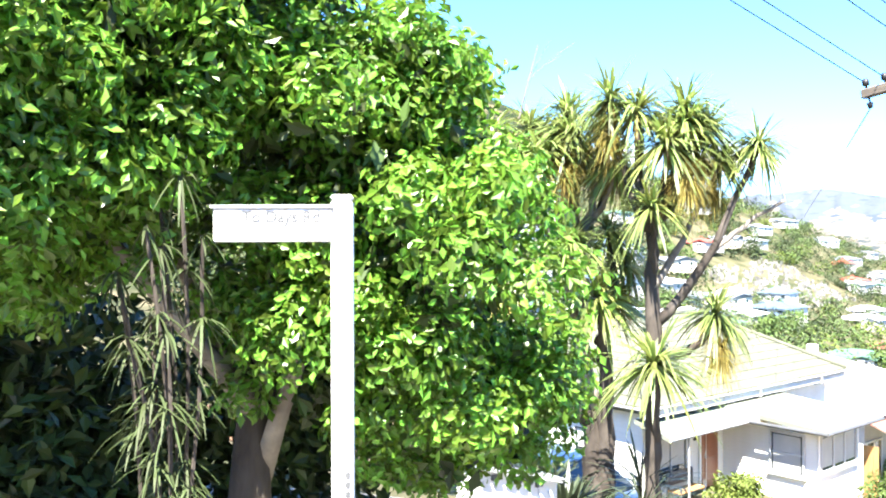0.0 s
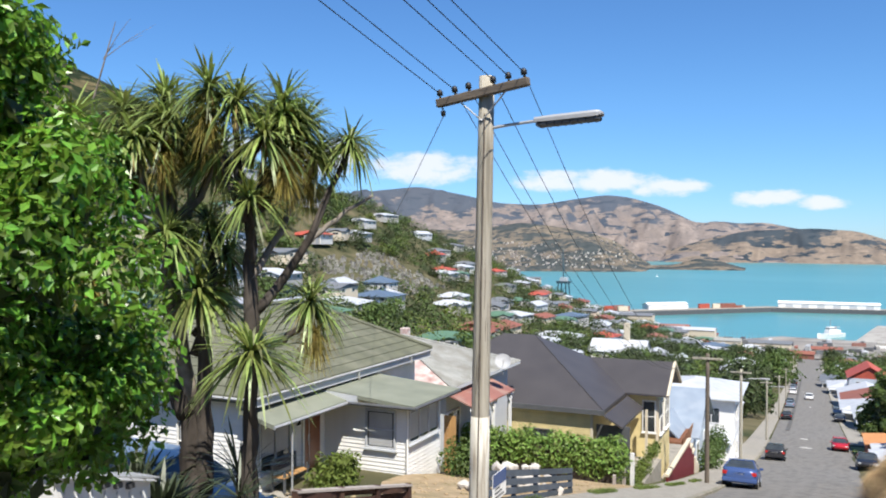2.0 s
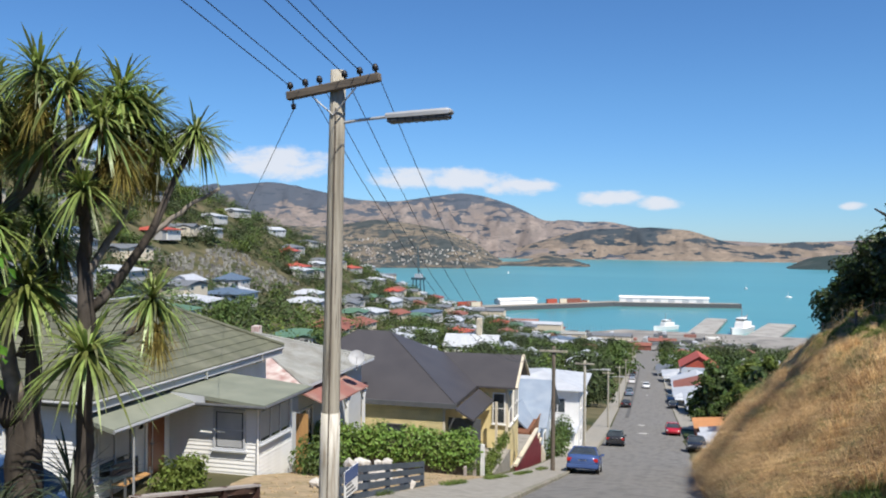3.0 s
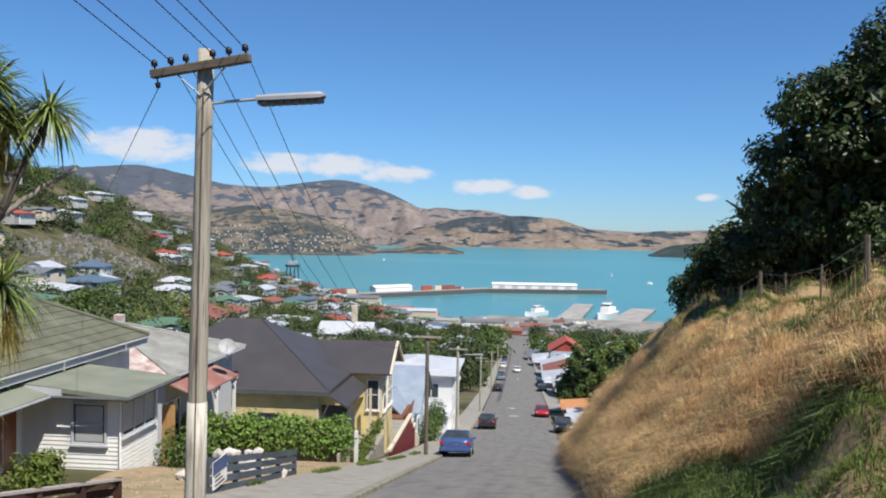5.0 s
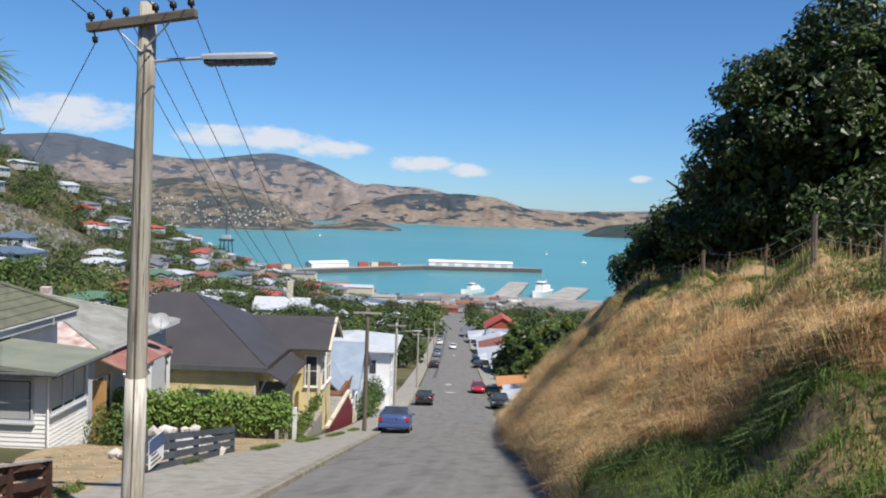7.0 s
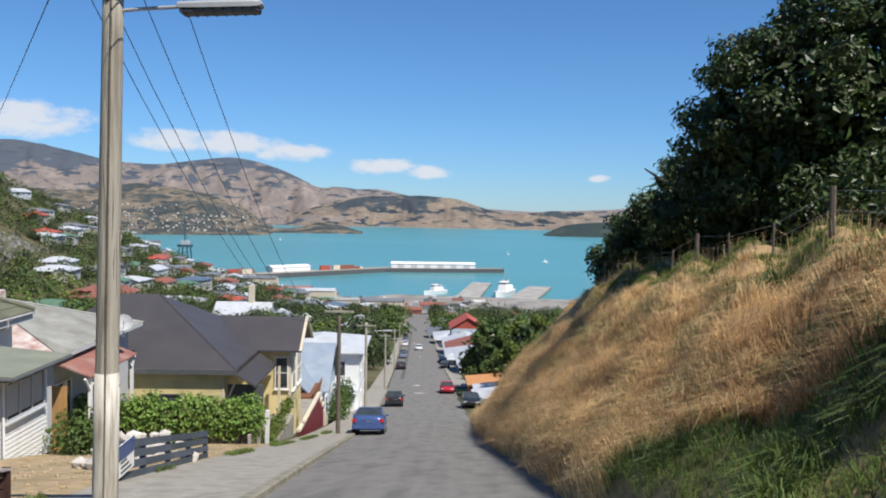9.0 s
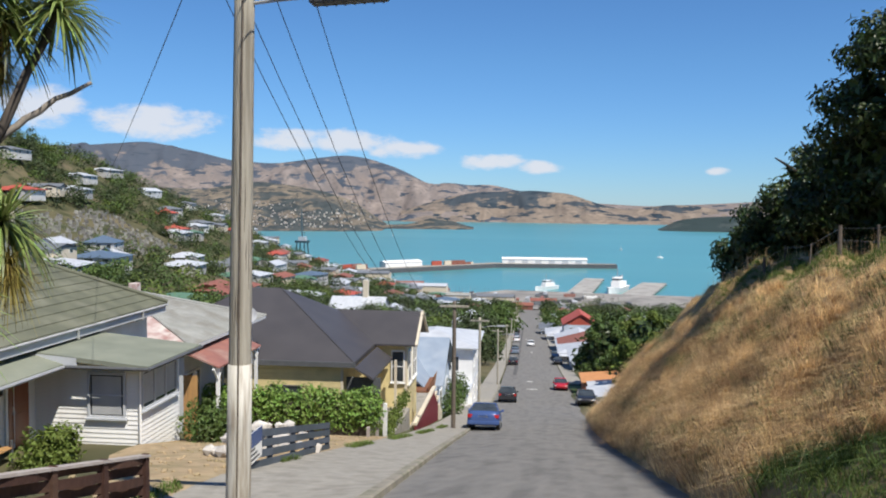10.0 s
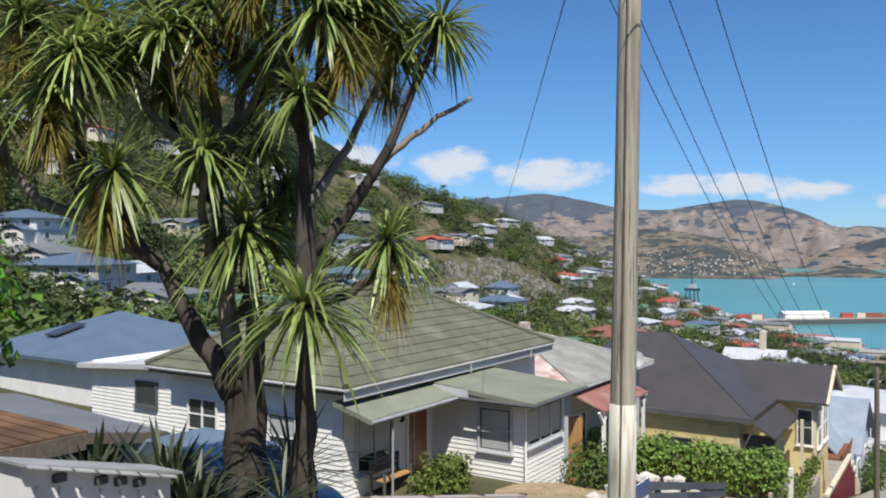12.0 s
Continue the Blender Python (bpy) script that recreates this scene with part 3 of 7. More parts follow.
def patches():
    """Worn paint and tar marks on the road."""
    rng = random.Random(5)
    for u, v, w, l, name in ((0.4, 12.6, 0.5, 0.7, "white"), (0.6, 103.0, 1.6, 1.6, "white"), (0.3, 116.0, 1.2, 1.4, "white"), (0.9, 190, 0.5, 3, "white"), (-0.6, 240, 0.4, 4, "white")):
        bm = bmesh.new()
        n = 7
        pts = []
        for k in range(n):
            a = 2 * math.pi * k / n
            pu, pv = u + math.cos(a) * w * rng.uniform(0.35, 0.55), v + math.sin(a) * l * rng.uniform(0.35, 0.55)
            t = (pu - kerb_edge(pv)) / (road_edge(pv) + 0.25 - kerb_edge(pv))
            pts.append((*to_xy(pu, pv), float(prof(pv)) - 0.05 + 0.07 * (1 - (2 * t - 1) ** 2) + 0.012))
        poly(bm, pts)
        tagged(part("road_mark", bm, M["roadpaint"]), "worn white paint mark on the asphalt", "road mark", "", "structure")


patches()


# ---- far shore ----
def ridge(name, crest, d0, d1, material, label, rough=0.05, seed=0.0, n=180, m=26, back=1.04):
    """A range of hills: azimuth and height of its crest in degrees as seen from the street, rising from the shore at d0 to d1."""
    azs = np.linspace(crest[0][0], crest[-1][0], n)
    ca, ce = [c[0] for c in crest], [c[1] for c in crest]
    if ca[0] > ca[-1]:
        el = np.interp(-azs, [-a for a in ca], ce)
    else:
        el = np.interp(azs, ca, ce)
    el = np.convolve(np.pad(el, 3, mode="edge"), np.ones(7) / 7, mode="valid")
    verts, faces = [], []
    for i, a in enumerate(azs):
        for j in range(m + 2):
            s = j / (m - 1)
            dist = d0 + (d1 - d0) * min(s, 1.15)
            x, y = -math.sin(radians(a)) * dist, math.cos(radians(a)) * dist
            top = max(0.0, math.tan(radians(el[i])) * d1 - SEA)
            h = top * (s ** 0.85 if s <= 1 else 1 - (s - 1) * 1.5)
            k = noise.fractal((x * 0.0022 + seed, y * 0.0022, seed), 1.0, 2.0, 5)
            g = abs(noise.noise((x * 0.006 + seed, y * 0.003, 3.1)))
            gully = abs(noise.noise((a * 0.55 + seed + 0.4 * k, dist * 0.0011, seed))) + 0.5 * abs(noise.noise((a * 1.7 + seed, dist * 0.002 + k * 0.5, 1.0)))
            h += top * (k * rough * 2.4 - g * rough * 1.6 - gully * rough * 1.1) * math.sin(min(1, s) * math.pi) ** 0.7 + top * 0.012 * k * min(1, s)
            verts.append((x, y, SEA - 1 + max(0, h)))
    w = m + 2
    for i in range(n - 1):
        faces += [(i * w + j, (i + 1) * w + j, (i + 1) * w + j + 1, i * w + j + 1) for j in range(w - 1)]
    return tagged(mesh_ob(name, verts, faces, material, smooth=True), label, "hills", "", "structure")


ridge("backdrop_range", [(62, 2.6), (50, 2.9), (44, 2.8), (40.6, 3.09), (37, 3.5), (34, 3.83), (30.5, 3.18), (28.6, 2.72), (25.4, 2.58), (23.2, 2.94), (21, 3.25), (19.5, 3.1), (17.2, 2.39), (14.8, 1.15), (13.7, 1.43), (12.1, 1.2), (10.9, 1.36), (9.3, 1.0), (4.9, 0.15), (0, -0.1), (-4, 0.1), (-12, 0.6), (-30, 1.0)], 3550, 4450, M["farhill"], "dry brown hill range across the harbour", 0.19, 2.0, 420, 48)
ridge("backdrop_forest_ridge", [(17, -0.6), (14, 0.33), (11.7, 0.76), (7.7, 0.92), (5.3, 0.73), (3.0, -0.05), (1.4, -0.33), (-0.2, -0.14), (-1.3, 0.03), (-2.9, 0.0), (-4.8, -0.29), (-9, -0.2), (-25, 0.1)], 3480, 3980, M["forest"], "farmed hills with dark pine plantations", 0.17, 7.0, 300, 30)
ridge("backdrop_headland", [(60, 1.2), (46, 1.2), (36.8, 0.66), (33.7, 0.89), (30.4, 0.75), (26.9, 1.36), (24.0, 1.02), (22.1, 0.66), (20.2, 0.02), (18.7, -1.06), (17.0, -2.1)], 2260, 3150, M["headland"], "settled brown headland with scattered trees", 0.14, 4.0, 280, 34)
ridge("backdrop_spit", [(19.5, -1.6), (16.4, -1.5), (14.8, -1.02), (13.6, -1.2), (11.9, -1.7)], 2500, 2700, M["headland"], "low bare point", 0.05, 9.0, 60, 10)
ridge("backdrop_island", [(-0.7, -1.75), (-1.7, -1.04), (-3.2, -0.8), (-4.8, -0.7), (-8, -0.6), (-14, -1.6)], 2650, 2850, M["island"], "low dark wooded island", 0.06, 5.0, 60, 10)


ridge("backdrop_spur", [(100, 19), (85, 17.5), (72, 16.5), (66, 15.2), (56, 10.8), (49.6, 8.0), (44, 4.0), (40, 0)], 260, 620, M["spur"], "scrub-covered steep hillside above the town", 0.05, 6.0, 120, 26)


# ---- small buildings of the town ----
def window(parent, x0, x1, z0, z1, y, face="-y", panes=1, frame_mat="white", bars=0, sill=True, glass="glass", blind=0.0):
    """A window on a wall: frame, panes and sill, standing a little proud. face tells the wall's outward way."""
    def put(bm):
        if face == "-y":
            r = Matrix.Identity(4)
        elif face == "+x":
            r = Matrix.Rotation(radians(90), 4, "Z")
        elif face == "+y":
            r = Matrix.Rotation(radians(180), 4, "Z")
        else:
            r = Matrix.Rotation(radians(-90), 4, "Z")
        bmesh.ops.transform(bm, matrix=r, verts=bm.verts)
        return bm
    # local wall frame: x along, outward is -y; y is the wall plane
    f = 0.055
    bm = bmesh.new()
    for a, b, c, d in ((x0 - f, z0 - f, x1 + f, z0), (x0 - f, z1, x1 + f, z1 + f), (x0 - f, z0, x0, z1), (x1, z0, x1 + f, z1)):
        box(a, y - 0.05, b, c, y + 0.04, d, 0, bm)
    w = part("window", put(bm), M[frame_mat], parent)
    step = (x1 - x0) / panes
    for k in range(panes):
        a, b = x0 + step * k + 0.02, x0 + step * (k + 1) - 0.02
        part("pane", put(box(a, y - 0.012, z0 + 0.02, b, y - 0.004, z1 - 0.02)), M[glass], w, "dark reflecting glass")
        # pale sheet over the pane: blind and painted sky reflection in one grey
        if blind:
            part("blind", put(box(a + 0.04, y - 0.018, z1 - (z1 - z0) * blind, b - 0.04, y - 0.014, z1 - 0.05)), M["curtain"], w, "pale sheet on the pane for blind and sky reflection")
        if k:
            part("mullion", put(box(x0 + step * k - 0.03, y - 0.04, z0, x0 + step * k + 0.03, y, z1)), M[frame_mat], w)
    for k in range(bars):
        z = z0 + (z1 - z0) * (k + 1) / (bars + 1)
        part("glazing_bar", put(box(x0, y - 0.035, z - 0.018, x1, y, z + 0.018)), M[frame_mat], w)
    if sill:
        part("sill", put(box(x0 - 0.1, y - 0.1, z0 - f - 0.05, x1 + 0.1, y + 0.02, z0 - f)), M[frame_mat], w)
    return w


def hip_roof(x0, y0, x1, y1, z, h, over, t=0.1, ridge_len=None):
    """Four slopes on a rectangle; the ridge lies along the longer side."""
    bm = bmesh.new()
    a, b, c, d = x0 - over, y0 - over, x1 + over, y1 + over
    half = min(c - a, d - b) / 2
    if c - a >= d - b:
        r0, r1 = (a + half, (b + d) / 2, z + h), (c - half, (b + d) / 2, z + h)
        faces = [((a, b, z), (c, b, z), r1, r0), ((c, d, z), (a, d, z), r0, r1), ((a, d, z), (a, b, z), r0), ((c, b, z), (c, d, z), r1)]
    else:
        r0, r1 = ((a + c) / 2, b + half, z + h), ((a + c) / 2, d - half, z + h)
        faces = [((a, b, z), (c, b, z), r0), ((c, d, z), (a, d, z), r1), ((a, d, z), (a, b, z), r0, r1), ((c, b, z), (c, d, z), r1, r0)]
    for f in faces:
        poly(bm, f)
    box(a, b, z - t, c, d, z - 0.002, 0, bm)
    return bm


def gable_roof(x0, y0, x1, y1, z, h, over, along="y"):
    bm = bmesh.new()
    a, b, c, d = x0 - over, y0 - over, x1 + over, y1 + over
    if along == "y":
        m = (a + c) / 2
        slab([(a, b, z), (m, b, z + h), (m, d, z + h), (a, d, z)], 0.1, bm)
        slab([(m, b, z + h), (c, b, z), (c, d, z), (m, d, z + h)], 0.1, bm)
        poly(bm, [(x0, y0, z - 0.05), (x1, y0, z - 0.05), (m, y0, z + h - 0.1)])
        poly(bm, [(x0, y1, z - 0.05), (x1, y1, z - 0.05), (m, y1, z + h - 0.1)])
    else:
        m = (b + d) / 2
        slab([(a, b, z), (c, b, z), (c, m, z + h), (a, m, z + h)], 0.1, bm)
        slab([(a, m, z + h), (c, m, z + h), (c, d, z), (a, d, z)], 0.1, bm)
        poly(bm, [(x0, y0, z - 0.05), (x0, y1, z - 0.05), (x0, m, z + h - 0.1)])
        poly(bm, [(x1, y0, z - 0.05), (x1, y1, z - 0.05), (x1, m, z + h - 0.1)])
    return bm


def small_house(w, d, h, rh, roof, wall, label, style="hip", storeys=1, chimney=False, m=None):
    e = thing("house", m or Matrix.Identity(4), label, "house", "houses of the town")
    part("wall", box(-w / 2, -d / 2, -2.5, w / 2, d / 2, h * storeys), M[wall], e)
    z = h * storeys
    bm = hip_roof(-w / 2, -d / 2, w / 2, d / 2, z, rh, 0.5) if style == "hip" else gable_roof(-w / 2, -d / 2, w / 2, d / 2, z, rh, 0.45, "x" if style == "gablex" else "y")
    r = part("roof", bm, M[roof], e)
    for s in range(storeys):
        z0 = s * h + 0.9
        for k in range(max(2, int(w / 3.2))):
            x = -w / 2 + (k + 0.5) * w / max(2, int(w / 3.2))
            window(e, x - 0.65, x + 0.65, z0, z0 + 1.25, -d / 2, sill=False, panes=2 if k % 2 else 1)
        for k in range(max(2, int(d / 3.4))):
            y = -d / 2 + (k + 0.5) * d / max(2, int(d / 3.4))
            window(e, y - 0.6, y + 0.6, z0, z0 + 1.25, -w / 2, face="+x", sill=False)
    # a lower wing and a lean-to break up the block
    part("wing", box(w * 0.12, -d / 2 - 2.6, -2.5, w / 2 - 0.3, -d / 2, h * 0.95), M[wall], e)
    part("wing_roof", gable_roof(w * 0.12, -d / 2 - 2.6, w / 2 - 0.3, d * 0.1, h * 0.95, rh * 0.62, 0.35, "y"), M[roof], r)
    window(e, w * 0.2, w * 0.38, 0.9, 2.0, -d / 2 - 2.6, sill=False, panes=2)
    part("veranda_roof", slab([(-w / 2 - 0.2, -d / 2 - 1.7, h * 0.86), (w * 0.1, -d / 2 - 1.7, h * 0.86), (w * 0.1, -d / 2, h * 1.0), (-w / 2 - 0.2, -d / 2, h * 1.0)], 0.08), M[roof], e)
    for k in range(3):
        x = -w / 2 + k * (w * 0.56) / 2
        part("veranda_post", box(x, -d / 2 - 1.6, -2, x + 0.12, -d / 2 - 1.48, h * 0.86), M["white"], e)
    if chimney:
        c = part("chimney", box(-0.4, 0.6, z + 0.2, 0.3, 1.2, z + rh + 1.0, 0.03), M["brick"], r, "brick chimney")
    return e


KINDS = [
    small_house(11, 8, 2.7, 2.0, "whiteroof", "townwhite", "white weatherboard cottage with a white iron roof on the hillside", m=at(-137, 257)),
    small_house(10, 9, 2.7, 2.2, "redroof", "townwhite", "white house with a red iron roof among trees", chimney=True, m=at(-195, 423)),
    small_house(12, 9, 2.7, 2.1, "greyroof", "townwhite", "white house with a grey steel roof on the hillside", m=at(-170, 215, 0, 20)),
    small_house(10, 10, 2.7, 2.3, "blueroof", "townwhite", "two-storey white house with a slate blue roof", storeys=2, m=at(-142, 262, 0, 10)),
    small_house(9, 12, 2.7, 2.2, "maroonroof", "stucco", "cream house with a brick red roof", "gable", m=at(-104, 268, 0, 5)),
    small_house(8, 11, 2.8, 2.5, "whiteroof", "palegrey", "gabled grey cottage with a pale roof", "gable", m=at(-44, 318)),
    small_house(10, 8, 2.7, 1.8, "greenroof", "townwhite", "white cottage with a green iron roof", m=at(-90, 250, 0, 15)),
    small_house(13, 8, 2.8, 1.6, "greyroof", "stucco", "long low cream house with a grey roof", "gablex", m=at(-150, 520, 0, 5)),
]
W, RD, GR, BL, MR, GC, GN, LO = range(8)
TOWN = [
    (W, -156, 93, 25), (GR, -208, 138, 30), (RD, -190, 289, 10), (GC, -128, 96, 20), (GR, -134, 84, 25), (W, -216, 374, 5), (W, -128, 212, 15), (LO, -141, 222, 0), (W, -142, 328, 12),
    (MR, -108, 272, 8), (GC, -141, 440, 0), (LO, -136, 359, -8), (W, -171, 380, 4), (GR, -143, 389, 10), (GN, -109, 300, 0), (W, -124, 358, -5),
    (GR, -148, 485, 8), (W, -152, 608, 0), (GC, -113, 478, 5), (LO, -118, 520, -4), (MR, -126, 545, 6), (W, -140, 570, 8), (W, -69, 331, 0),
    (GC, -60, 360, 4), (W, -53, 543, 0), (GR, -90, 420, 6), (W, -98, 455, 0), (MR, -84, 500, 8), (RD, -105, 590, 0), (GC, -75, 560, 0),
    (W, -60, 610, 5), (LO, -92, 640, 0), (W, -120, 650, 4), (GC, -22, 290, 0), (W, -17, 406, 0), (GC, -24, 340, 0), (MR, -30, 440, 0),
    (W, -20, 470, 0), (GR, -36, 500, 0), (W, -18, 540, 0), (LO, -26, 590, 0), (GC, 15, 231, 0), (RD, 16, 262, 0), (W, 17, 300, 0), (GC, 16, 335, 0),
    (W, 16, 372, 0), (MR, 17, 410, 0), (GR, 16, 450, 0), (LO, 20, 500, 0), (W, 18, 550, 0), (GR, 40, 300, 0), (W, 46, 360, 0), (MR, 50, 430, 0),
    (GC, 12.5, 150, 0), (W, 12.5, 168, 0), (MR, 13, 186, 0), (GC, 12.5, 204, 0), (W, 13, 247, 0), (GR, 13, 280, 0), (LO, 44, 520, 0), (GR, -180, 180, 25), (LO, -170, 140, 20), (W, -225, 230, 12), (GN, -205, 255, 8), (W, -236, 300, 5), (GR, -222, 330, 2), (MR, -180, 330, 5),
    (W, -165, 300, 0), (GC, -158, 270, 5), (W, -186, 440, 0), (GR, -170, 470, 4), (RD, -165, 520, 0), (W, -185, 540, 3), (LO, -175, 590, 0), (W, -160, 660, 0),
    (GR, -145, 690, 0), (W, -95, 340, 3), (W, -78, 390, -3), (GR, -62, 440, 0), (W, -48, 470, 2), (MR, -70, 610, 0), (W, -40, 650, 0), (W, -60, 675, 2),
]


TOWN += [(BL, -130, 238, 5), (W, -133, 305, 8), (RD, -176, 391, 0), (MR, -100, 250, 4), (GN, -97, 220, 6), (W, -94, 169, 0), (MR, -108, 293, 0), (GR, -134, 354, 5), (BL, -149, 90, 25), (GR, -113, 88, 30), (BL, -118, 80, 30), (W, -202, 130, 20)]


def fill_town():
    """Rows of further houses along the contour streets."""
    rng = random.Random(31)
    for row in (-52, -74, -96, -120, -146, -172, -200, -228):
        v = rng.uniform(110, 150) if row > -130 else rng.uniform(60, 110)
        while v < 720:
            u = row + rng.uniform(-5, 5)
            if all(abs(u - a) > 12 or abs(v - b) > 12 for _, a, b, _ in TOWN) and rng.random() < 0.62:
                TOWN.append((rng.choices(range(8), (3, 1, 4, 2, 3, 3, 2, 3))[0], u, v, rng.uniform(-12, 25)))
            v += rng.uniform(15, 34)


fill_town()
TOWN = [q for q in TOWN if not (-190 < q[1] < -146 and 250 < q[2] < 356)]
for k, u, v, r in TOWN:
    h = copy_thing(KINDS[k], at(u, v, 0.2, r))
    q = 1.1 + 0.4 * ((u * 7.3 + v * 3.1) % 1.0)
    h.scale = (q, q, 0.8)


def white_church_roof():
    """The long pale roof with its cream chimney below the brown house."""
    e = thing("hall", at(-64, 305, 0, 0), "white hall with a pale blue-white iron roof and tall cream chimney", "hall")
    part("wall", box(-10, -6, -3, 10, 8, 4.4), M["white"], e)
    part("roof", gable_roof(-10, -6, 10, 8, 4.4, 4.0, 0.5, "x"), M["whiteroof"], e)
    part("chimney", box(1.4, 0.4, 5, 3.4, 2.4, 14.5, 0.1), M["stucco"], e, "tall cream chimney")


# ---- power poles and lines ----
def power_pole(name, m, height, r0, r1, arm, label, paint=None, insul=True, lean=0.0, material="timber"):
    e = thing(name, m, label, "power pole")
    bot = -0.6
    zs = [bot + (height - bot) * k / 7 for k in range(8)]
    part("pole", tube([(lean * z, 0, z) for z in zs], [r0 + (r1 - r0) * k / 7 for k in range(8)], 14), M[material], e, smooth=True)
    if paint:
        part("paint_band", tube([(lean * z, 0, z) for z in (-0.5, 0.4, paint * 0.6, paint)], [r0 + 0.008, r0 + 0.006, r0 + 0.002, r0 - 0.002], 14), M["polepaint"], e, "flaking white painted band", smooth=True)
    return e


def main_pole():
    x, y = -5.02, 11.16
    z0 = -4.3
    e = power_pole("power_pole", pose(x, y, z0), 6.75, 0.142, 0.112, True, "weathered timber power pole with a white painted base beside the footpath", 1.85, lean=0.018)
    top = 6.5
    tilt = Matrix.Translation((0.13, -0.13, top)) @ Matrix.Rotation(radians(2), 4, "Z") @ Matrix.Rotation(radians(-7.5), 4, "Y")
    bm = box(-0.76, -0.055, -0.06, 0.72, 0.055, 0.06, 0.012)
    bmesh.ops.transform(bm, matrix=tilt, verts=bm.verts)
    part("crossarm", bm, M["armwood"], e, "dark weathered timber crossarm")
    ends = []
    for k in (-0.7, -0.45, -0.22, 0.18, 0.42, 0.66):
        bm = tube([(k, 0, 0.06), (k, 0, 0.1), (k, 0, 0.11), (k, 0, 0.16), (k, 0, 0.19), (k, 0, 0.2)], [0.015, 0.015, 0.045, 0.045, 0.03, 0.01], 10)
        bmesh.ops.transform(bm, matrix=tilt, verts=bm.verts)
        part("insulator", bm, M["black"], e, "dark ceramic insulator", smooth=True)
        ends.append(Matrix.Translation((x, y, z0)) @ tilt @ Vector((k, 0, 0.14)))
    bm = tube([(-0.68, 0, -0.06), (-0.68, 0, -0.12), (-0.68, 0, -0.13), (-0.68, 0, -0.2)], [0.012, 0.012, 0.04, 0.03], 10)
    bmesh.ops.transform(bm, matrix=tilt, verts=bm.verts)
    part("insulator", bm, M["black"], e, "dark ceramic insulator", smooth=True)
    under = Matrix.Translation((x, y, z0)) @ tilt @ Vector((-0.68, 0, -0.2))
    for s in (-1, 1):
        part("brace", tube([tuple(tilt @ Vector((0.38 * s, -0.02, -0.05))), (0.11, -0.12, 6.1)], 0.012, 6), M["iron"], e, "thin steel crossarm brace")
    part("lamp_arm", tube([(0.15, 0.0, 6.0), (0.45, 0.06, 6.04), (0.9, 0.14, 6.08)], 0.022, 8), M["iron"], e, "galvanised lamp bracket")
    lie = Matrix.Translation((0.82, 0.13, 6.08)) @ Matrix.Rotation(math.atan2(0.14, 0.93), 4, "Z") @ Matrix.Rotation(radians(-3), 4, "Y")
    bm = bmesh.new()
    ring = []
    for t, w, h in ((0, 0.06, 0.02), (0.02, 0.115, 0.035), (0.3, 0.12, 0.042), (0.9, 0.12, 0.042), (0.95, 0.115, 0.03), (0.97, 0.06, 0.012)):
        ring.append([bm.verts.new((t, w * c, h * d)) for c, d in ((-1, -1), (-1, 0.2), (-0.75, 1), (0.75, 1), (1, 0.2), (1, -1))])
    for r0, r1 in zip(ring, ring[1:]):
        for k in range(6):
            bm.faces.new((r0[k], r0[(k + 1) % 6], r1[(k + 1) % 6], r1[k]))
    bm.faces.new(ring[0][::-1])
    bm.faces.new(ring[-1])
    bmesh.ops.transform(bm, matrix=lie, verts=bm.verts)
    lamp = part("lamp_housing", bm, M["iron"], e, "long weathered grey street light housing")
    bm = box(0.035, -0.1, -0.1, 0.935, 0.1, -0.03, 0.02)
    bmesh.ops.transform(bm, matrix=lie, verts=bm.verts)
    part("diffuser", bm, M["trim"], lamp, "dark ribbed diffuser")
    for q in range(8):
        bm = box(0.08 + q * 0.11, -0.104, -0.104, 0.1 + q * 0.11, 0.104, -0.03)
        bmesh.ops.transform(bm, matrix=lie, verts=bm.verts)
        part("rib", bm, M["black"], lamp)
    for k, (h, a) in enumerate(((4.9, 0.5), (2.2, 2.6), (1.7, 0.2))):
        part("bolt", tube([(0.1 * math.cos(a), 0.1 * math.sin(a), h), (0.17 * math.cos(a), 0.17 * math.sin(a), h)], 0.022, 6), M["iron"], e)
    rng = random.Random(15)
    for k in range(12):
        a, z, n = rng.uniform(-2.9, 0.3), rng.uniform(1.9, 5.6), rng.uniform(0.25, 0.8)
        r = [0.142 - 0.03 * (q + 0.6) / 7.35 - 0.0015 for q in (z, z + n / 2, z + n)]
        c = [a, a + rng.uniform(-0.05, 0.05), a + rng.uniform(-0.08, 0.08)]
        part("crack", tube([(0.018 * q + w * math.cos(t), w * math.sin(t), q) for q, w, t in zip((z, z + n / 2, z + n), r, c)], [0.002, rng.uniform(0.003, 0.006), 0.001], 4), M["armwood"], e, "dark drying crack")
    part("conduit", tube([(0.05, -0.13, 0), (0.1, -0.125, 3), (0.15, -0.115, 6.2)], 0.012, 6), M["armwood"], e, "thin cable riser")
    return ends, under


def line(name, a, b, sag, r=0.009, n=14):
    a, b = Vector(a), Vector(b)
    pts = [a.lerp(b, k / n) - Vector((0, 0, sag * 4 * (k / n) * (1 - k / n))) for k in range(n + 1)]
    tagged(part(name, tube(pts, r, 5), M["wire"]), "dark overhead power line between poles", "power line", "power lines")


ENDS, UNDER = main_pole()
P2 = Vector((-10.0, 43.6, -12.6))


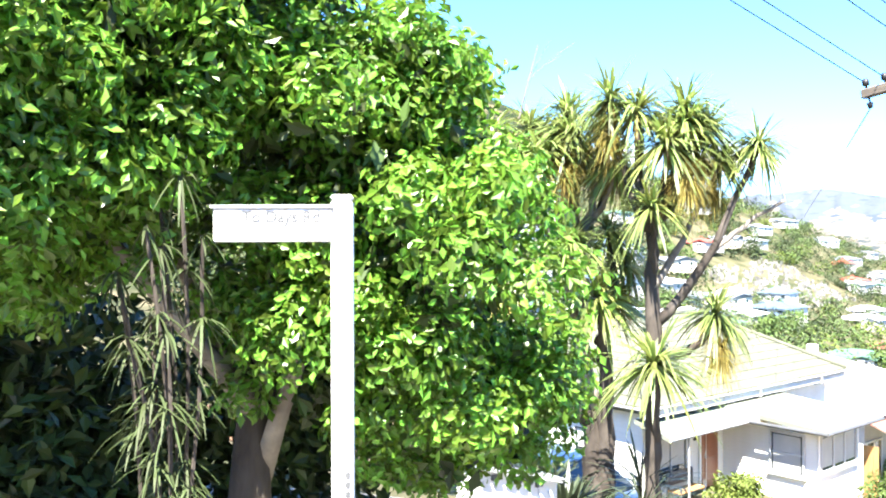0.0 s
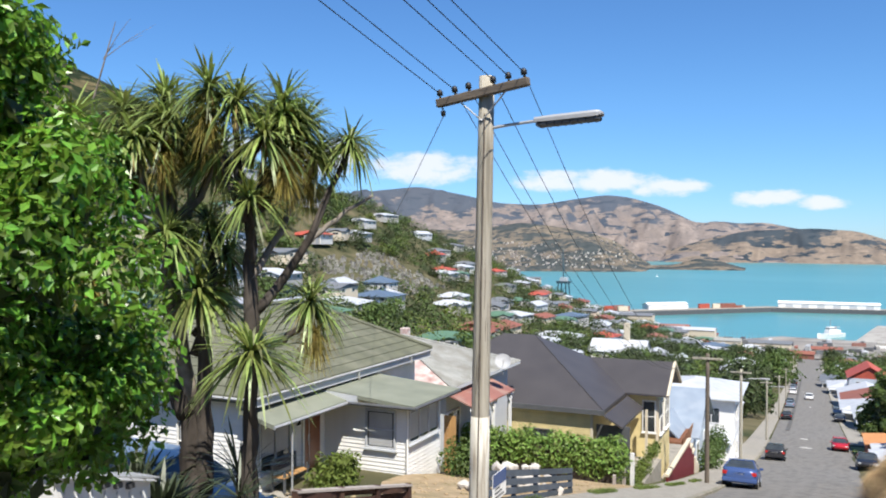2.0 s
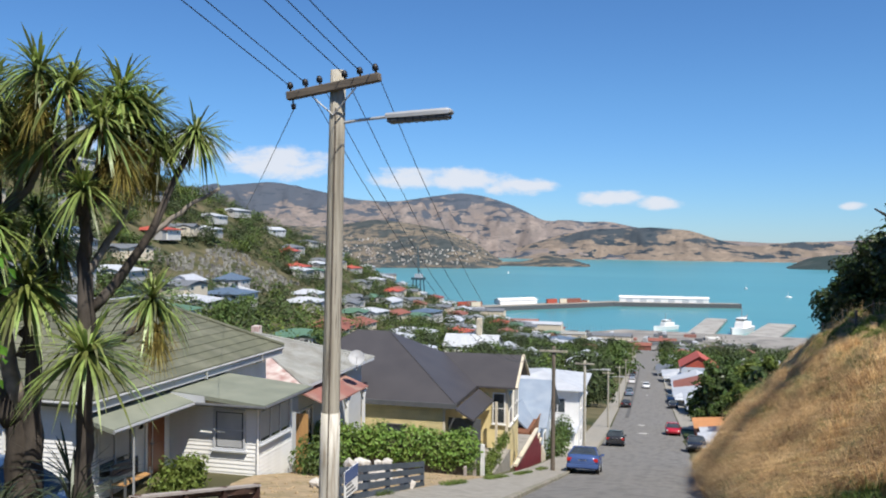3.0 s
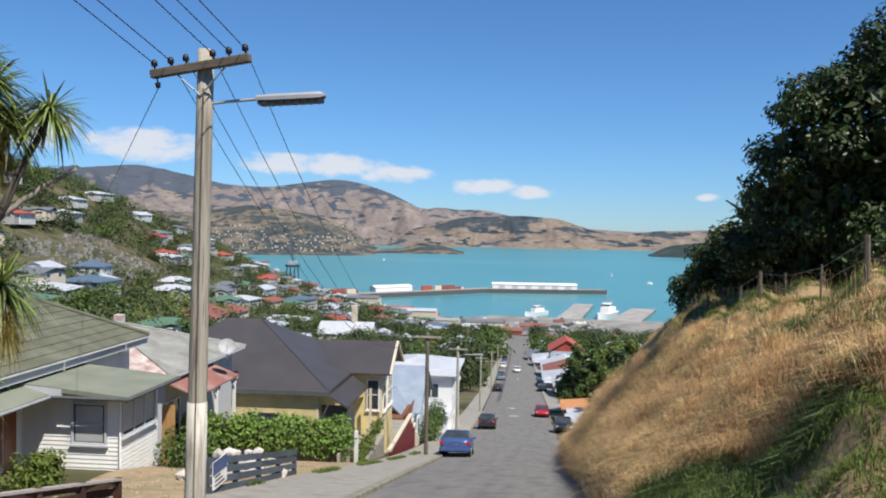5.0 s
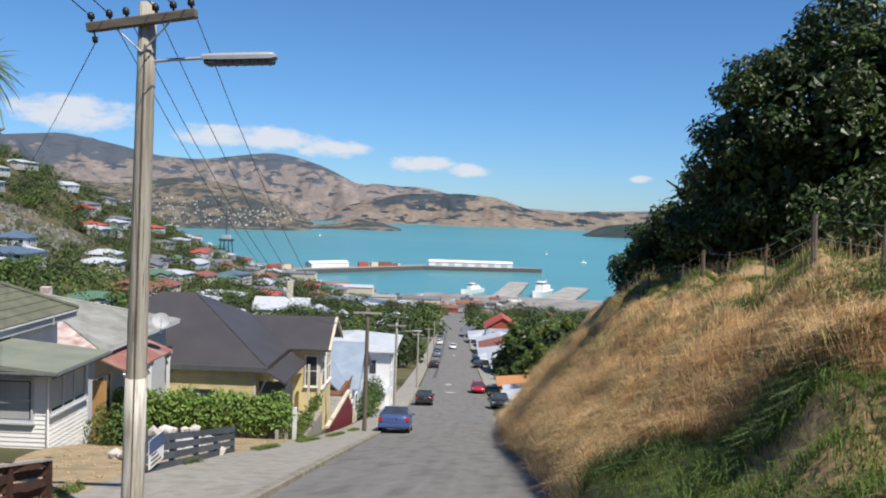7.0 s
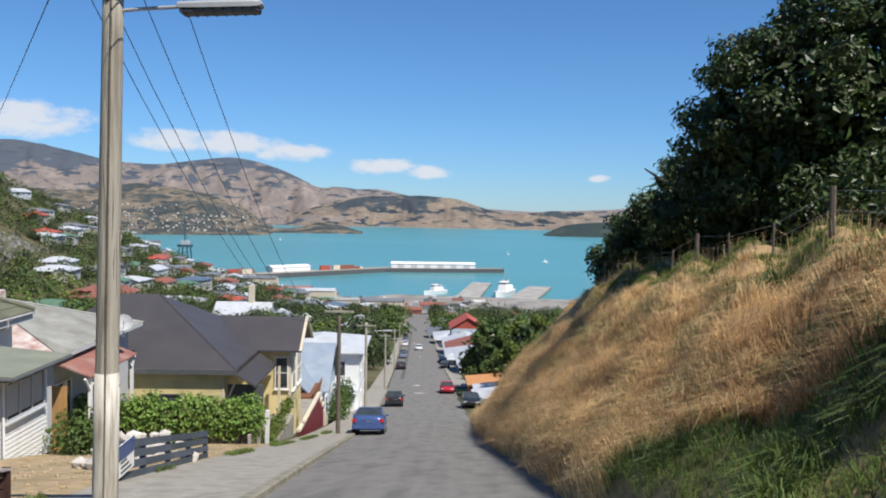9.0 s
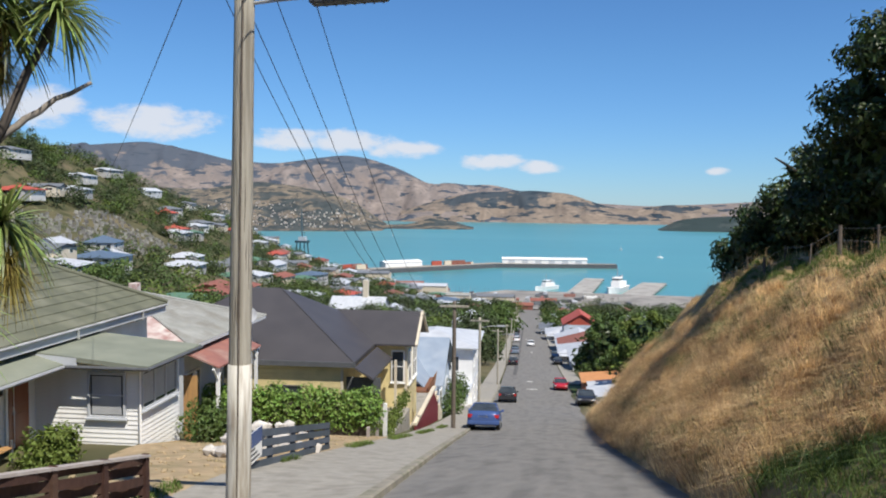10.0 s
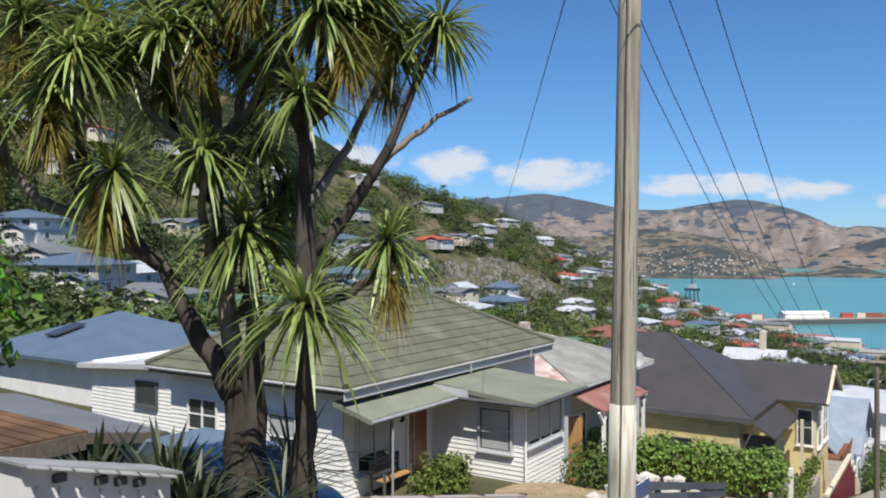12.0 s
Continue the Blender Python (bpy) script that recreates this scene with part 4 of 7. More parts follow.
def street_pole(m, h, arm, label, material="timber"):
    e = power_pole("power_pole", m, h, 0.125, 0.095, True, label, material=material)
    part("crossarm", box(-0.75, -0.16, h - 0.3, 0.75, -0.06, h - 0.19, 0.01), M["timber"], e)
    for k in (-0.66, -0.4, 0.4, 0.66):
        part("insulator", tube([(k, -0.11, h - 0.19), (k, -0.11, h - 0.1), (k, -0.11, h - 0.04)], [0.02, 0.04, 0.02], 8), M["black"], e)
    if arm:
        part("lamp_arm", tube([(0, 0, h - 0.8), (0.7, 0.2, h - 0.7), (1.4, 0.4, h - 0.7)], 0.03, 6), M["iron"], e)
        part("lamp_housing", box(1.3, 0.3, h - 0.76, 2.0, 0.5, h - 0.64, 0.03), M["iron"], e)
    return e


street_pole(pose(*P2, 0, 0, YAW), 6.95, False, "dark timber power pole beside the footpath", "armwood")
for u, v, a in ((-3.8, 66, True), (-3.95, 109, True), (-4.0, 154, False), (-4.2, 205, True), (-4.5, 265, False), (-4.8, 330, False)):
    street_pole(at(u, v), 7.4, a, "distant timber power pole beside the street")
for k, p in enumerate(ENDS):
    if k != 2:
        line("power_line", p, (-3.2 + (k - 2.5) * 0.3, -26, 13.2), 0.7, 0.0075)
    if k in (1, 2, 3, 5):
        line("power_line", p, P2 + Vector(((k - 2.5) * 0.18 - 0.35, -0.1, 6.9)), 2.1, 0.006)
for k in range(4):
    q = P2 + Vector(((k - 1.5) * 0.4, -0.1, 6.9))
    x, y = to_xy(-3.8, 66)
    line("power_line", q, (x + (k - 1.5) * 0.4, y, float(land(-3.8, 66)) + 7.3), 0.5, 0.006)
line("power_line", UNDER, (-66, 88, 0.3), 1.2, 0.0065)


# ---- street name sign ----
def street_sign():
    e = thing("street_sign", pose(-2.15, 2.05, -2.0, 0, 0, 60), "white wooden street name post with one white finger board", "street sign")
    part("post", box(-0.04, -0.04, -0.3, 0.04, 0.04, 2.28, 0.01), M["white"], e, "square white painted post")
    bm = box(-0.042, -0.042, 2.28, 0.042, 0.042, 2.3, 0.01)
    part("post_cap", bm, M["white"], e)
    b = part("finger_board", box(-0.47, -0.046, 2.125, -0.035, -0.022, 2.25, 0.006), M["white"], e, "white name board")
    cu = bpy.data.curves.new("lettering", "FONT")
    cu.body, cu.size, cu.extrude, cu.align_x, cu.offset = "To Days Rd", 0.06, 0.001, "CENTER", 0.0012
    cu.materials.append(M["trim"])
    t = new("lettering", cu)
    t.parent = b
    t.matrix_local = pose(-0.22, -0.0475, 2.198, 90, 0, 0)
    tagged(t, "dark painted road direction lettering")
    for a, w in ((-0.4, 0.06), (-0.32, 0.09), (-0.215, 0.085), (-0.115, 0.05)):
        part("print_bar", box(a, -0.0475, 2.15, a + w, -0.0462, 2.166), M["palegrey"], b, "faded small print bar")
    part("board_cap", box(-0.48, -0.054, 2.25, -0.03, -0.014, 2.262), M["iron"], b)
    for k in range(3):
        part("letter_bar", box(0.012, -0.044, 1.25 - k * 0.035, 0.03, -0.0405, 1.275 - k * 0.035), M["trim"], e)


street_sign()


# ---- the white house ----
def boards(parent, a, b, z0, z1, y, face, pitch=0.125, gaps=()):
    """Lapped weatherboards on a wall, one object a board, broken at openings."""
    r = {"-y": 0, "+x": 90, "+y": 180, "-x": -90}[face]
    cache = {}
    for k in range(int((z1 - z0) / pitch)):
        z = z0 + k * pitch
        spans = [(a, b)]
        for g0, g1, gz0, gz1 in gaps:
            if z + pitch > gz0 and z < gz1:
                spans = [s for p, q in spans for s in ((p, min(q, g0)), (max(p, g1), q)) if s[1] - s[0] > 0.05]
        for p, q in spans:
            key = round(q - p, 3)
            if key not in cache:
                L = q - p
                bm = bmesh.new()
                w = [bm.verts.new(c) for c in ((0, -0.024, 0), (L, -0.024, 0), (L, -0.004, pitch), (0, -0.004, pitch), (0, 0, 0), (L, 0, 0))]
                bm.faces.new(w[:4])
                bm.faces.new((w[4], w[5], w[1], w[0]))
                me = bpy.data.meshes.new("board")
                bm.to_mesh(me)
                bm.free()
                me.materials.append(M["white"])
                cache[key] = me
            ob = new("board", cache[key])
            ob.parent = parent
            ob.matrix_local = Matrix.Rotation(radians(r), 4, "Z") @ Matrix.Translation((p, y, z))


def white_house():
    # local frame: x across the street, y down it, origin under the bay's corner
    e = thing("house", at_z(-10.27, 23.0, -7.05), "white weatherboard bungalow with mossy green tiled roof, porch and bay", "house")
    X0, X1, Y0, Y1, H = -9.3, -2.95, -3.9, 6.5, 2.85
    w = part("wall", box(X0, Y0, -1.0, X1, Y1, H), M["white"], e, "white weatherboard wall")
    bay = part("bay", box(X1, 0, -1.2, 0, 2.45, 2.2), M["white"], e, "projecting front room")
    # roof in courses
    over, RH = 0.5, 2.0
    a, b, c, d = X0 - over, Y0 - over, X1 + over, Y1 + over
    half = (c - a) / 2
    cx = (a + c) / 2
    roof = part("roof", hip_roof(X0, Y0, X1, Y1, H, RH, over - 0.06, 0.16), M["tile"], e, "green mossy tile roof")
    rows = 11
    for k in range(rows):
        s0, s1 = k / rows, (k + 1) / rows + 0.012
        def P(i, s):
            o = half * s
            return {0: (a + o, b + o), 1: (c - o, b + o), 2: (c - o, d - o), 3: (a + o, d - o)}[i] + (H + RH * s,)
        for i, j in ((0, 1), (1, 2), (2, 3), (3, 0)):
            p0, p1, q1, q0 = P(i, s0), P(j, s0), P(j, min(1, s1)), P(i, min(1, s1))
            bm = bmesh.new()
            up = [(p[0], p[1], p[2] + h) for p, h in ((p0, 0.06), (p1, 0.06), (q1, 0.025), (q0, 0.025))]
            poly(bm, up)
            poly(bm, [p0, p1, up[1], up[0]])
            part("tile_course", bm, M["tile"], roof)
    part("ridge_cap", tube([(cx, b + half, H + RH + 0.05), (cx, d - half, H + RH + 0.05)], 0.09, 8), M["tile"], roof)
    for p in ((a, b), (c, b), (c, d), (a, d)):
        q = (cx, b + half if p[1] == b else d - half, H + RH + 0.05)
        part("hip_cap", tube([(p[0], p[1], H + 0.08), q], 0.08, 8), M["tile"], roof)
    for p, q in (((a, b), (c, b)), ((c, b), (c, d))):
        part("gutter", tube([(p[0], p[1], H - 0.03), (q[0], q[1], H - 0.03)], 0.04, 8), M["dish"], e, "pale grey gutter")
    part("fascia", box(c - 0.08, b, H - 0.28, c - 0.05, d, H - 0.06), M["palegrey"], e)
    # low membrane roof over porch and bay
    part("porch_roof", slab([(X1, -4.3, 2.52), (X1 + 1.15, -4.3, 2.2), (X1 + 1.15, -0.5, 2.2), (X1, -0.5, 2.52)], 0.12), M["flatroof"], e, "low green membrane roof over the porch")
    part("bay_roof", slab([(X1, -0.5, 2.52), (0.5, -0.5, 2.2), (0.5, 2.9, 2.2), (X1, 2.9, 2.52)], 0.12), M["flatroof"], e, "low green membrane roof over the bay")
    # added filler: stops sun slipping between porch and bay roofs
    bm = bmesh.new()
    for y in (-0.52, -0.48):
        poly(bm, [(X1 + 0.02, y, 2.48), (X1 + 1.16, y, 2.12), (X1 + 1.5, y, 2.14), (X1 + 1.5, y, 2.37)])
    part("valley_board", bm, M["palegrey"], e, "added grey board blocking sun through the step between the roofs")
    part("gutter", tube([(0.52, -0.53, 2.13), (0.52, 2.9, 2.13)], 0.05, 8), M["trim"], e)
    part("gutter", tube([(X1 + 1.15, -0.53, 2.13), (0.52, -0.53, 2.13)], 0.05, 8), M["trim"], e)
    part("gutter", tube([(X1 + 1.17, -4.3, 2.13), (X1 + 1.17, -0.53, 2.13)], 0.05, 8), M["iron"], e)
    part("downpipe", tube([(0.05, -0.06, -0.2), (0.05, -0.06, 2.0), (0.45, -0.45, 2.12)], 0.035, 8), M["white"], e, "white downpipe")
    for y in (1.3, 5.2):
        part("downpipe", tube([(c, y, H - 0.05), (c - 0.05, y + 0.1, H - 0.3), (X1 + 0.08, y + 0.35, H - 0.42)], 0.04, 8), M["white"], e, "white swan-neck downpipe")
    part("downpipe", tube([(X1 + 0.05, -1.0, 0), (X1 + 0.05, -1.0, 2.3)], 0.03, 8), M["white"], e)
    part("porch_post", tube([(X1 + 1.05, -3.3, -0.3), (X1 + 1.05, -3.3, 2.12)], 0.03, 8), M["iron"], e, "thin steel porch post")
    part("porch_floor", box(X1, -4.2, -0.8, X1 + 1.1, 0, -0.02), M["concrete"], e, "concrete porch slab")
    # openings: bay
    window(bay, -1.36, -0.42, 0.75, 1.86, -0.026, panes=1, bars=1, frame_mat="palegrey", blind=0.97)
    window(bay, 0.1, 2.15, 0.95, 1.9, -0.03, face="+x", panes=3, frame_mat="palegrey", blind=0.9)
    boards(bay, X1 + 0.02, -0.02, -0.6, 2.0, 0, "-y", gaps=((-1.45, -0.33, 0.64, 1.94),))
    boards(bay, 0.02, 2.43, -0.8, 2.0, 0, "+x", gaps=((0.02, 2.25, 0.84, 2.0),))
    # main walls
    window(w, -8.5, -7.4, 0.75, 2.0, Y0 - 0.026, panes=2, bars=2, frame_mat="white")
    window(w, -5.4, -4.5, 0.8, 1.9, Y0 - 0.026, panes=1, bars=1, frame_mat="white", blind=0.5)
    boards(w, X0, X1, -1.0, 2.6, Y0, "-y", gaps=((-8.6, -7.3, 0.6, 2.1), (-5.5, -4.4, 0.65, 2.0)))
    window(w, -3.4, -2.0, 0.55, 1.95, -X1 - 0.026, face="+x", panes=2, frame_mat="palegrey", blind=0.7)
    boards(w, -3.9, 0, 0.0, 2.4, -X1, "+x", gaps=((-3.55, -1.9, 0.4, 2.1), (-1.75, -0.4, 0, 2.2)))
    # front door
    dr = part("door", box(X1 + 0.0, -1.2, 0.0, X1 + 0.06, -0.35, 2.05, 0.01), M["doorwood"], e, "varnished red-brown timber front door")
    for z in (0.2, 1.15):
        part("door_panel", box(X1 + 0.06, -1.05, z, X1 + 0.075, -0.5, z + 0.75, 0.01), M["doorwood"], dr)
    part("handle", tube([(X1 + 0.07, -1.1, 1.0), (X1 + 0.13, -1.1, 1.0), (X1 + 0.13, -1.0, 1.0)], 0.012, 6), M["iron"], dr, "metal lever handle")
    part("door_frame", box(X1 + 0.0, -1.3, 0, X1 + 0.05, -1.2, 2.15), M["white"], dr)
    part("wall_lamp", tube([(X1 + 0.02, -1.55, 1.55), (X1 + 0.1, -1.55, 1.6), (X1 + 0.1, -1.55, 1.75)], [0.03, 0.05, 0.03], 8), M["black"], e, "small dark porch lamp")


white_house()


def porch_bench():
    e = thing("bench", at_z(-10.27 - 2.95 + 0.5, 23 - 2.6, -7.06), "dark slatted bench on the porch", "bench")
    for k in range(4):
        part("seat_slat", box(-0.2 + k * 0.11, -0.6, 0.42, -0.11 + k * 0.11, 0.6, 0.45), M["rawwood"], e)
    for k in range(3):
        part("back_slat", box(-0.26, -0.6, 0.55 + k * 0.13, -0.23, 0.6, 0.65 + k * 0.13), M["trim"], e)
    for y in (-0.58, 0.54):
        part("leg", box(-0.26, y, 0, -0.2, y + 0.05, 0.9), M["trim"], e)
        part("leg", box(0.16, y, 0, 0.22, y + 0.05, 0.62), M["trim"], e)


porch_bench()


# ---- the old iron-roofed house next door ----
def iron_house():
    e = thing("house", at_z(-12.8, 30.5, -9.4), "old cottage with flaking pink and grey iron roof, red veranda", "house")
    part("wall", box(-8.3, 1.1, -1, 0, 8.6, 3.5), M["palegrey"], e)
    a, b, c, d, z, h = -8.8, 0.6, 0.5, 9.1, 3.5, 1.45
    cx, y0, y1 = -4.15, 4.5, 5.2
    r = bmesh.new()
    poly(r, [(c, b, z), (c, d, z), (cx, y1, z + h), (cx, y0, z + h)])
    poly(r, [(c, d, z), (a, d, z), (cx, y1, z + h)])
    poly(r, [(a, d, z), (a, b, z), (cx, y0, z + h), (cx, y1, z + h)])
    roof = part("roof", r, M["oldroof"], e, "weathered grey corrugated iron roof")
    r = bmesh.new()
    poly(r, [(a, b, z), (c, b, z), (cx, y0, z + h)])
    part("front_slope", r, M["pinkroof"], roof, "flaking pink paint on the iron")
    for k in range(40):
        t = (k + 0.5) / 40
        y = b + (d - b) * t
        top = min(1.0, (y - b) / (y0 - b), (d - y) / (d - y1))
        part("rib", tube([(c, y, z + 0.01), (c + (cx - c) * top, y, z + h * top + 0.01)], 0.018, 3), M["oldroof"], roof)
    for p, yy in (((a, b), y0), ((c, b), y0), ((c, d), y1)):
        part("hip_cap", tube([(p[0], p[1], z), (cx, yy, z + h + 0.03)], 0.06, 6), M["oldroof"], roof)
    part("soffit", box(a, b, z - 0.14, c, d, z - 0.01), M["palegrey"], roof)
    part("chimney", box(-4.7, 6.0, z + 0.4, -4.3, 6.4, z + h + 0.25, 0.03), M["pinkroof"], e, "small faded brick chimney")
    part("veranda_roof", slab([(0.05, 0.7, 3.3), (1.5, 0.7, 2.75), (1.5, 5.4, 2.75), (0.05, 5.4, 3.3)], 0.06), M["rustroof"], e, "faded red iron veranda roof")
    for y in (0.9, 3.0, 5.1):
        p = part("veranda_post", box(1.3, y, -1, 1.42, y + 0.12, 2.75), M["white"], e, "white veranda post")
        for q in (-1, 1):
            part("bracket", tube([(1.36, y + 0.06, 2.2), (1.36, y + 0.06 + 0.45 * q, 2.7)], 0.05, 4), M["white"], p)
    window(e, 1.2, 2.4, 0.8, 2.3, -0.03, face="+x", panes=2)
    window(e, 4.2, 5.4, 0.8, 2.3, -0.03, face="+x", panes=2)


iron_house()


# ---- the cream house with the charcoal roof ----
def cream_house():
    e = thing("house", at_z(-8.6, 39.8, -11.1), "cream weatherboard villa with a big charcoal steel roof and bay", "house")
    part("wall", box(-10.6, -0.32, -1, 0, 8.8, 3.1), M["cream"], e, "cream weatherboard wall")
    roof = part("roof", hip_roof(-10.6, 0, 0, 8.8, 3.15, 2.85, 0.6, 0.2), M["darkroof"], e, "charcoal steel hip roof")
    part("gutter", box(-11.25, -0.7, 2.92, 0.68, -0.6, 3.16), M["trim"], e)
    # added dark panel in place of the shade under the entry roof
    part("porch_screen", box(0.06, 0.22, -1.2, 1.7, 0.28, 2.3), M["trim"], e, "dark panel standing in for the open porch's shade")
    for p, q in (((-11.2, -0.6), -6.2), ((0.6, -0.6), -4.4)):
        part("hip_cap", tube([(p[0], p[1], 3.15), (q, 4.4, 6.0)], 0.035, 6), M["darkroof"], roof)
    # street wing
    part("wing_wall", box(-2, 5.0, -2.5, 2.2, 8.9, 3.1), M["cream"], e)
    part("wing_roof", gable_roof(-5.5, 5.0, 2.3, 8.9, 3.15, 1.45, 0.45, "x"), M["darkroof"], e, "charcoal steel gable roof")
    for q in (-1, 1):
        part("barge_board", tube([(2.78, 6.95 + 2.4 * q, 3.1), (2.78, 6.95, 4.58)], 0.09, 4), M["stucco"], e, "cream barge board")
    window(e, 5.5, 6.4, 0.9, 2.6, -2.2 - 0.03, face="+x", panes=1, bars=1)
    window(e, 7.0, 8.4, 0.9, 2.6, -2.2 - 0.03, face="+x", panes=2, bars=1)
    window(e, 1.45, 2.05, 1.1, 2.7, 5.0 - 0.03, panes=1, bars=1, frame_mat="white")
    part("corner_board", box(2.1, 4.96, -2.5, 2.24, 5.04, 3.0), M["stucco"], e)
    # entry roof at the corner
    part("porch_roof", slab([(0.7, -0.9, 3.0), (0.75, 4.3, 3.05), (1.5, 4.7, 2.4), (1.42, -0.2, 2.35)], 0.1), M["darkroof"], e, "sloping charcoal entry roof")
    part("porch_post", box(1.15, 0.2, -1.5, 1.27, 0.32, 2.3), M["trim"], e)
    part("porch_post", box(1.7, 4.1, -1.5, 1.82, 4.22, 2.4), M["stucco"], e)
    part("entry_steps", box(0.1, 0.3, -2, 2.4, 5, -0.3), M["concrete"], e, "concrete entry steps")
    window(e, -3.4, -2.0, 1.2, 1.9, -0.35, panes=2, frame_mat="trim")
    part("corner_board", box(-0.08, -0.36, -1, 0.03, -0.24, 3.05), M["stucco"], e)
    for k in range(15):
        part("board", box(-10.6, -0.342, 0.1 + k * 0.2, -0.1, -0.321, 0.1 + k * 0.2 + 0.185), M["cream"], e)


cream_house()


def satellite_dish(m, label):
    e = thing("satellite_dish", m, label, "satellite dish")
    bm = bmesh.new()
    rings = []
    for r, z in ((0.02, 0.0), (0.18, 0.02), (0.34, 0.08), (0.42, 0.13)):
        rings.append([bm.verts.new((r * math.cos(t), -0.1 - z, r * math.sin(t))) for t in [2 * math.pi * k / 16 for k in range(16)]])
    for r0, r1 in zip(rings, rings[1:]):
        for k in range(16):
            bm.faces.new((r0[k], r0[(k + 1) % 16], r1[(k + 1) % 16], r1[k]))
    bm.faces.new(rings[0])
    part("reflector", bm, M["dish"], e, "grey round dish", smooth=True)
    part("bracket", tube([(0, -0.1, 0), (0, 0.05, -0.1), (0, 0.05, -0.6)], 0.025, 6), M["iron"], e)
    part("feed_arm", tube([(0, -0.12, -0.3), (0, -0.55, -0.05)], 0.015, 6), M["iron"], e)


satellite_dish(pose(-16.2, 32.9, -5.3, -30, 0, 30) @ Matrix.Scale(0.85, 4), "round grey satellite dish on the iron roof")
satellite_dish(pose(-27.5, 24.5, -4.6, 15, 0, 60), "round white satellite dish behind the roof")


# ---- blue-roofed house and the garage up the drive ----
def blue_house():
    e = thing("house", at_z(-29.9, 23.7, -8.3, 0), "white weatherboard house with a slate blue hip roof", "house")
    w = part("wall", box(-8, 0, -1.5, 0, 8, 2.9), M["white"], e)
    r = part("roof", hip_roof(-8, 0, 0, 8, 2.9, 1.6, 0.5, 0.15), M["blueroof"], e, "slate blue steel roof")
    part("roof_window", slab([(-5.2, 1.0, 3.55), (-4.4, 1.0, 3.55), (-4.0, 2.2, 3.98), (-4.8, 2.2, 3.98)], -0.08), M["glass"], r, "roof window")
    window(w, 1.2, 2.2, 0.9, 2.1, -0.03, face="+x", panes=1)
    boards(w, 0, 8, -0.6, 2.7, 0, "+x", gaps=((1.1, 2.3, 0.8, 2.2),))
    a = thing("house_annex", at_z(-19.6, 21.2, -7.2, 0), "white weatherboard rear wing with a small window", "house wing")
    w = part("wall", box(-6.8, 0, -1, 0, 5, 2.4), M["white"], a)
    part("roof", slab([(-7.2, -0.35, 2.3), (0.1, -0.35, 2.75), (0.1, 5.3, 2.75), (-7.2, 5.3, 2.3)], 0.16), M["whiteroof"], a, "white-edged low roof")
    window(w, -4.3, -3.3, 1.15, 1.85, -0.026, panes=1, frame_mat="trim")
    boards(w, -6.8, 0, -0.4, 2.3, 0, "-y", gaps=((-4.4, -3.2, 1.05, 1.95),))


blue_house()


def garage():
    e = thing("carport", at_z(-14.0, 14.55, -6.62, 0), "low open carport with a rusting brown and grey iron roof", "carport")
    roof = part("roof", slab([(-5.5, -1.9, 2.55), (0, -1.9, 2.4), (0, 0, 2.06), (-5.5, 0, 2.3)], 0.05), M["greyroof"], e, "weathered grey iron roof")
    part("rust_sheet", slab([(-6.5, -6.0, 2.52), (0, -6.0, 2.42), (0.02, -1.8, 2.42), (-6.5, -1.8, 2.55)], 0.05), M["rustbrown"], roof, "rusted brown half of the roofing")
    for k in range(14):
        y = -5.9 + k * 0.3
        part("rib", tube([(0.02, y, 2.43), (-6.5, y, 2.545)], 0.02, 4), M["rustbrown"], roof)
    part("fascia", slab([(0.01, -6.0, 2.38), (0.05, -6.0, 2.38), (0.05, -1.85, 2.38), (0.01, -1.85, 2.38)], 0.3), M["armwood"], e, "grey fascia board")
    part("fascia", slab([(0.01, -1.85, 2.38), (0.05, -1.85, 2.38), (0.05, 0.02, 2.04), (0.01, 0.02, 2.04)], 0.2), M["armwood"], e, "grey fascia board")
    # shade inside the carport is put into this wall's dark colour
    part("back_wall", box(-6.4, -6, -0.6, -6.3, 0, 2.2), M["trim"], e, "back wall coloured dark for the carport's shaded inside")
    part("end_wall", box(-6.3, -0.14, -0.6, -0.1, -0.04, 2.02), M["palegrey"], e, "grey end wall")
    part("end_wall", box(-6.3, -6.0, -0.6, -0.1, -5.9, 2.3), M["palegrey"], e, "grey end wall")
    part("pier", box(-0.3, -0.7, -0.6, -0.02, -0.15, 2.02), M["palegrey"], e, "grey wall pier")


garage()


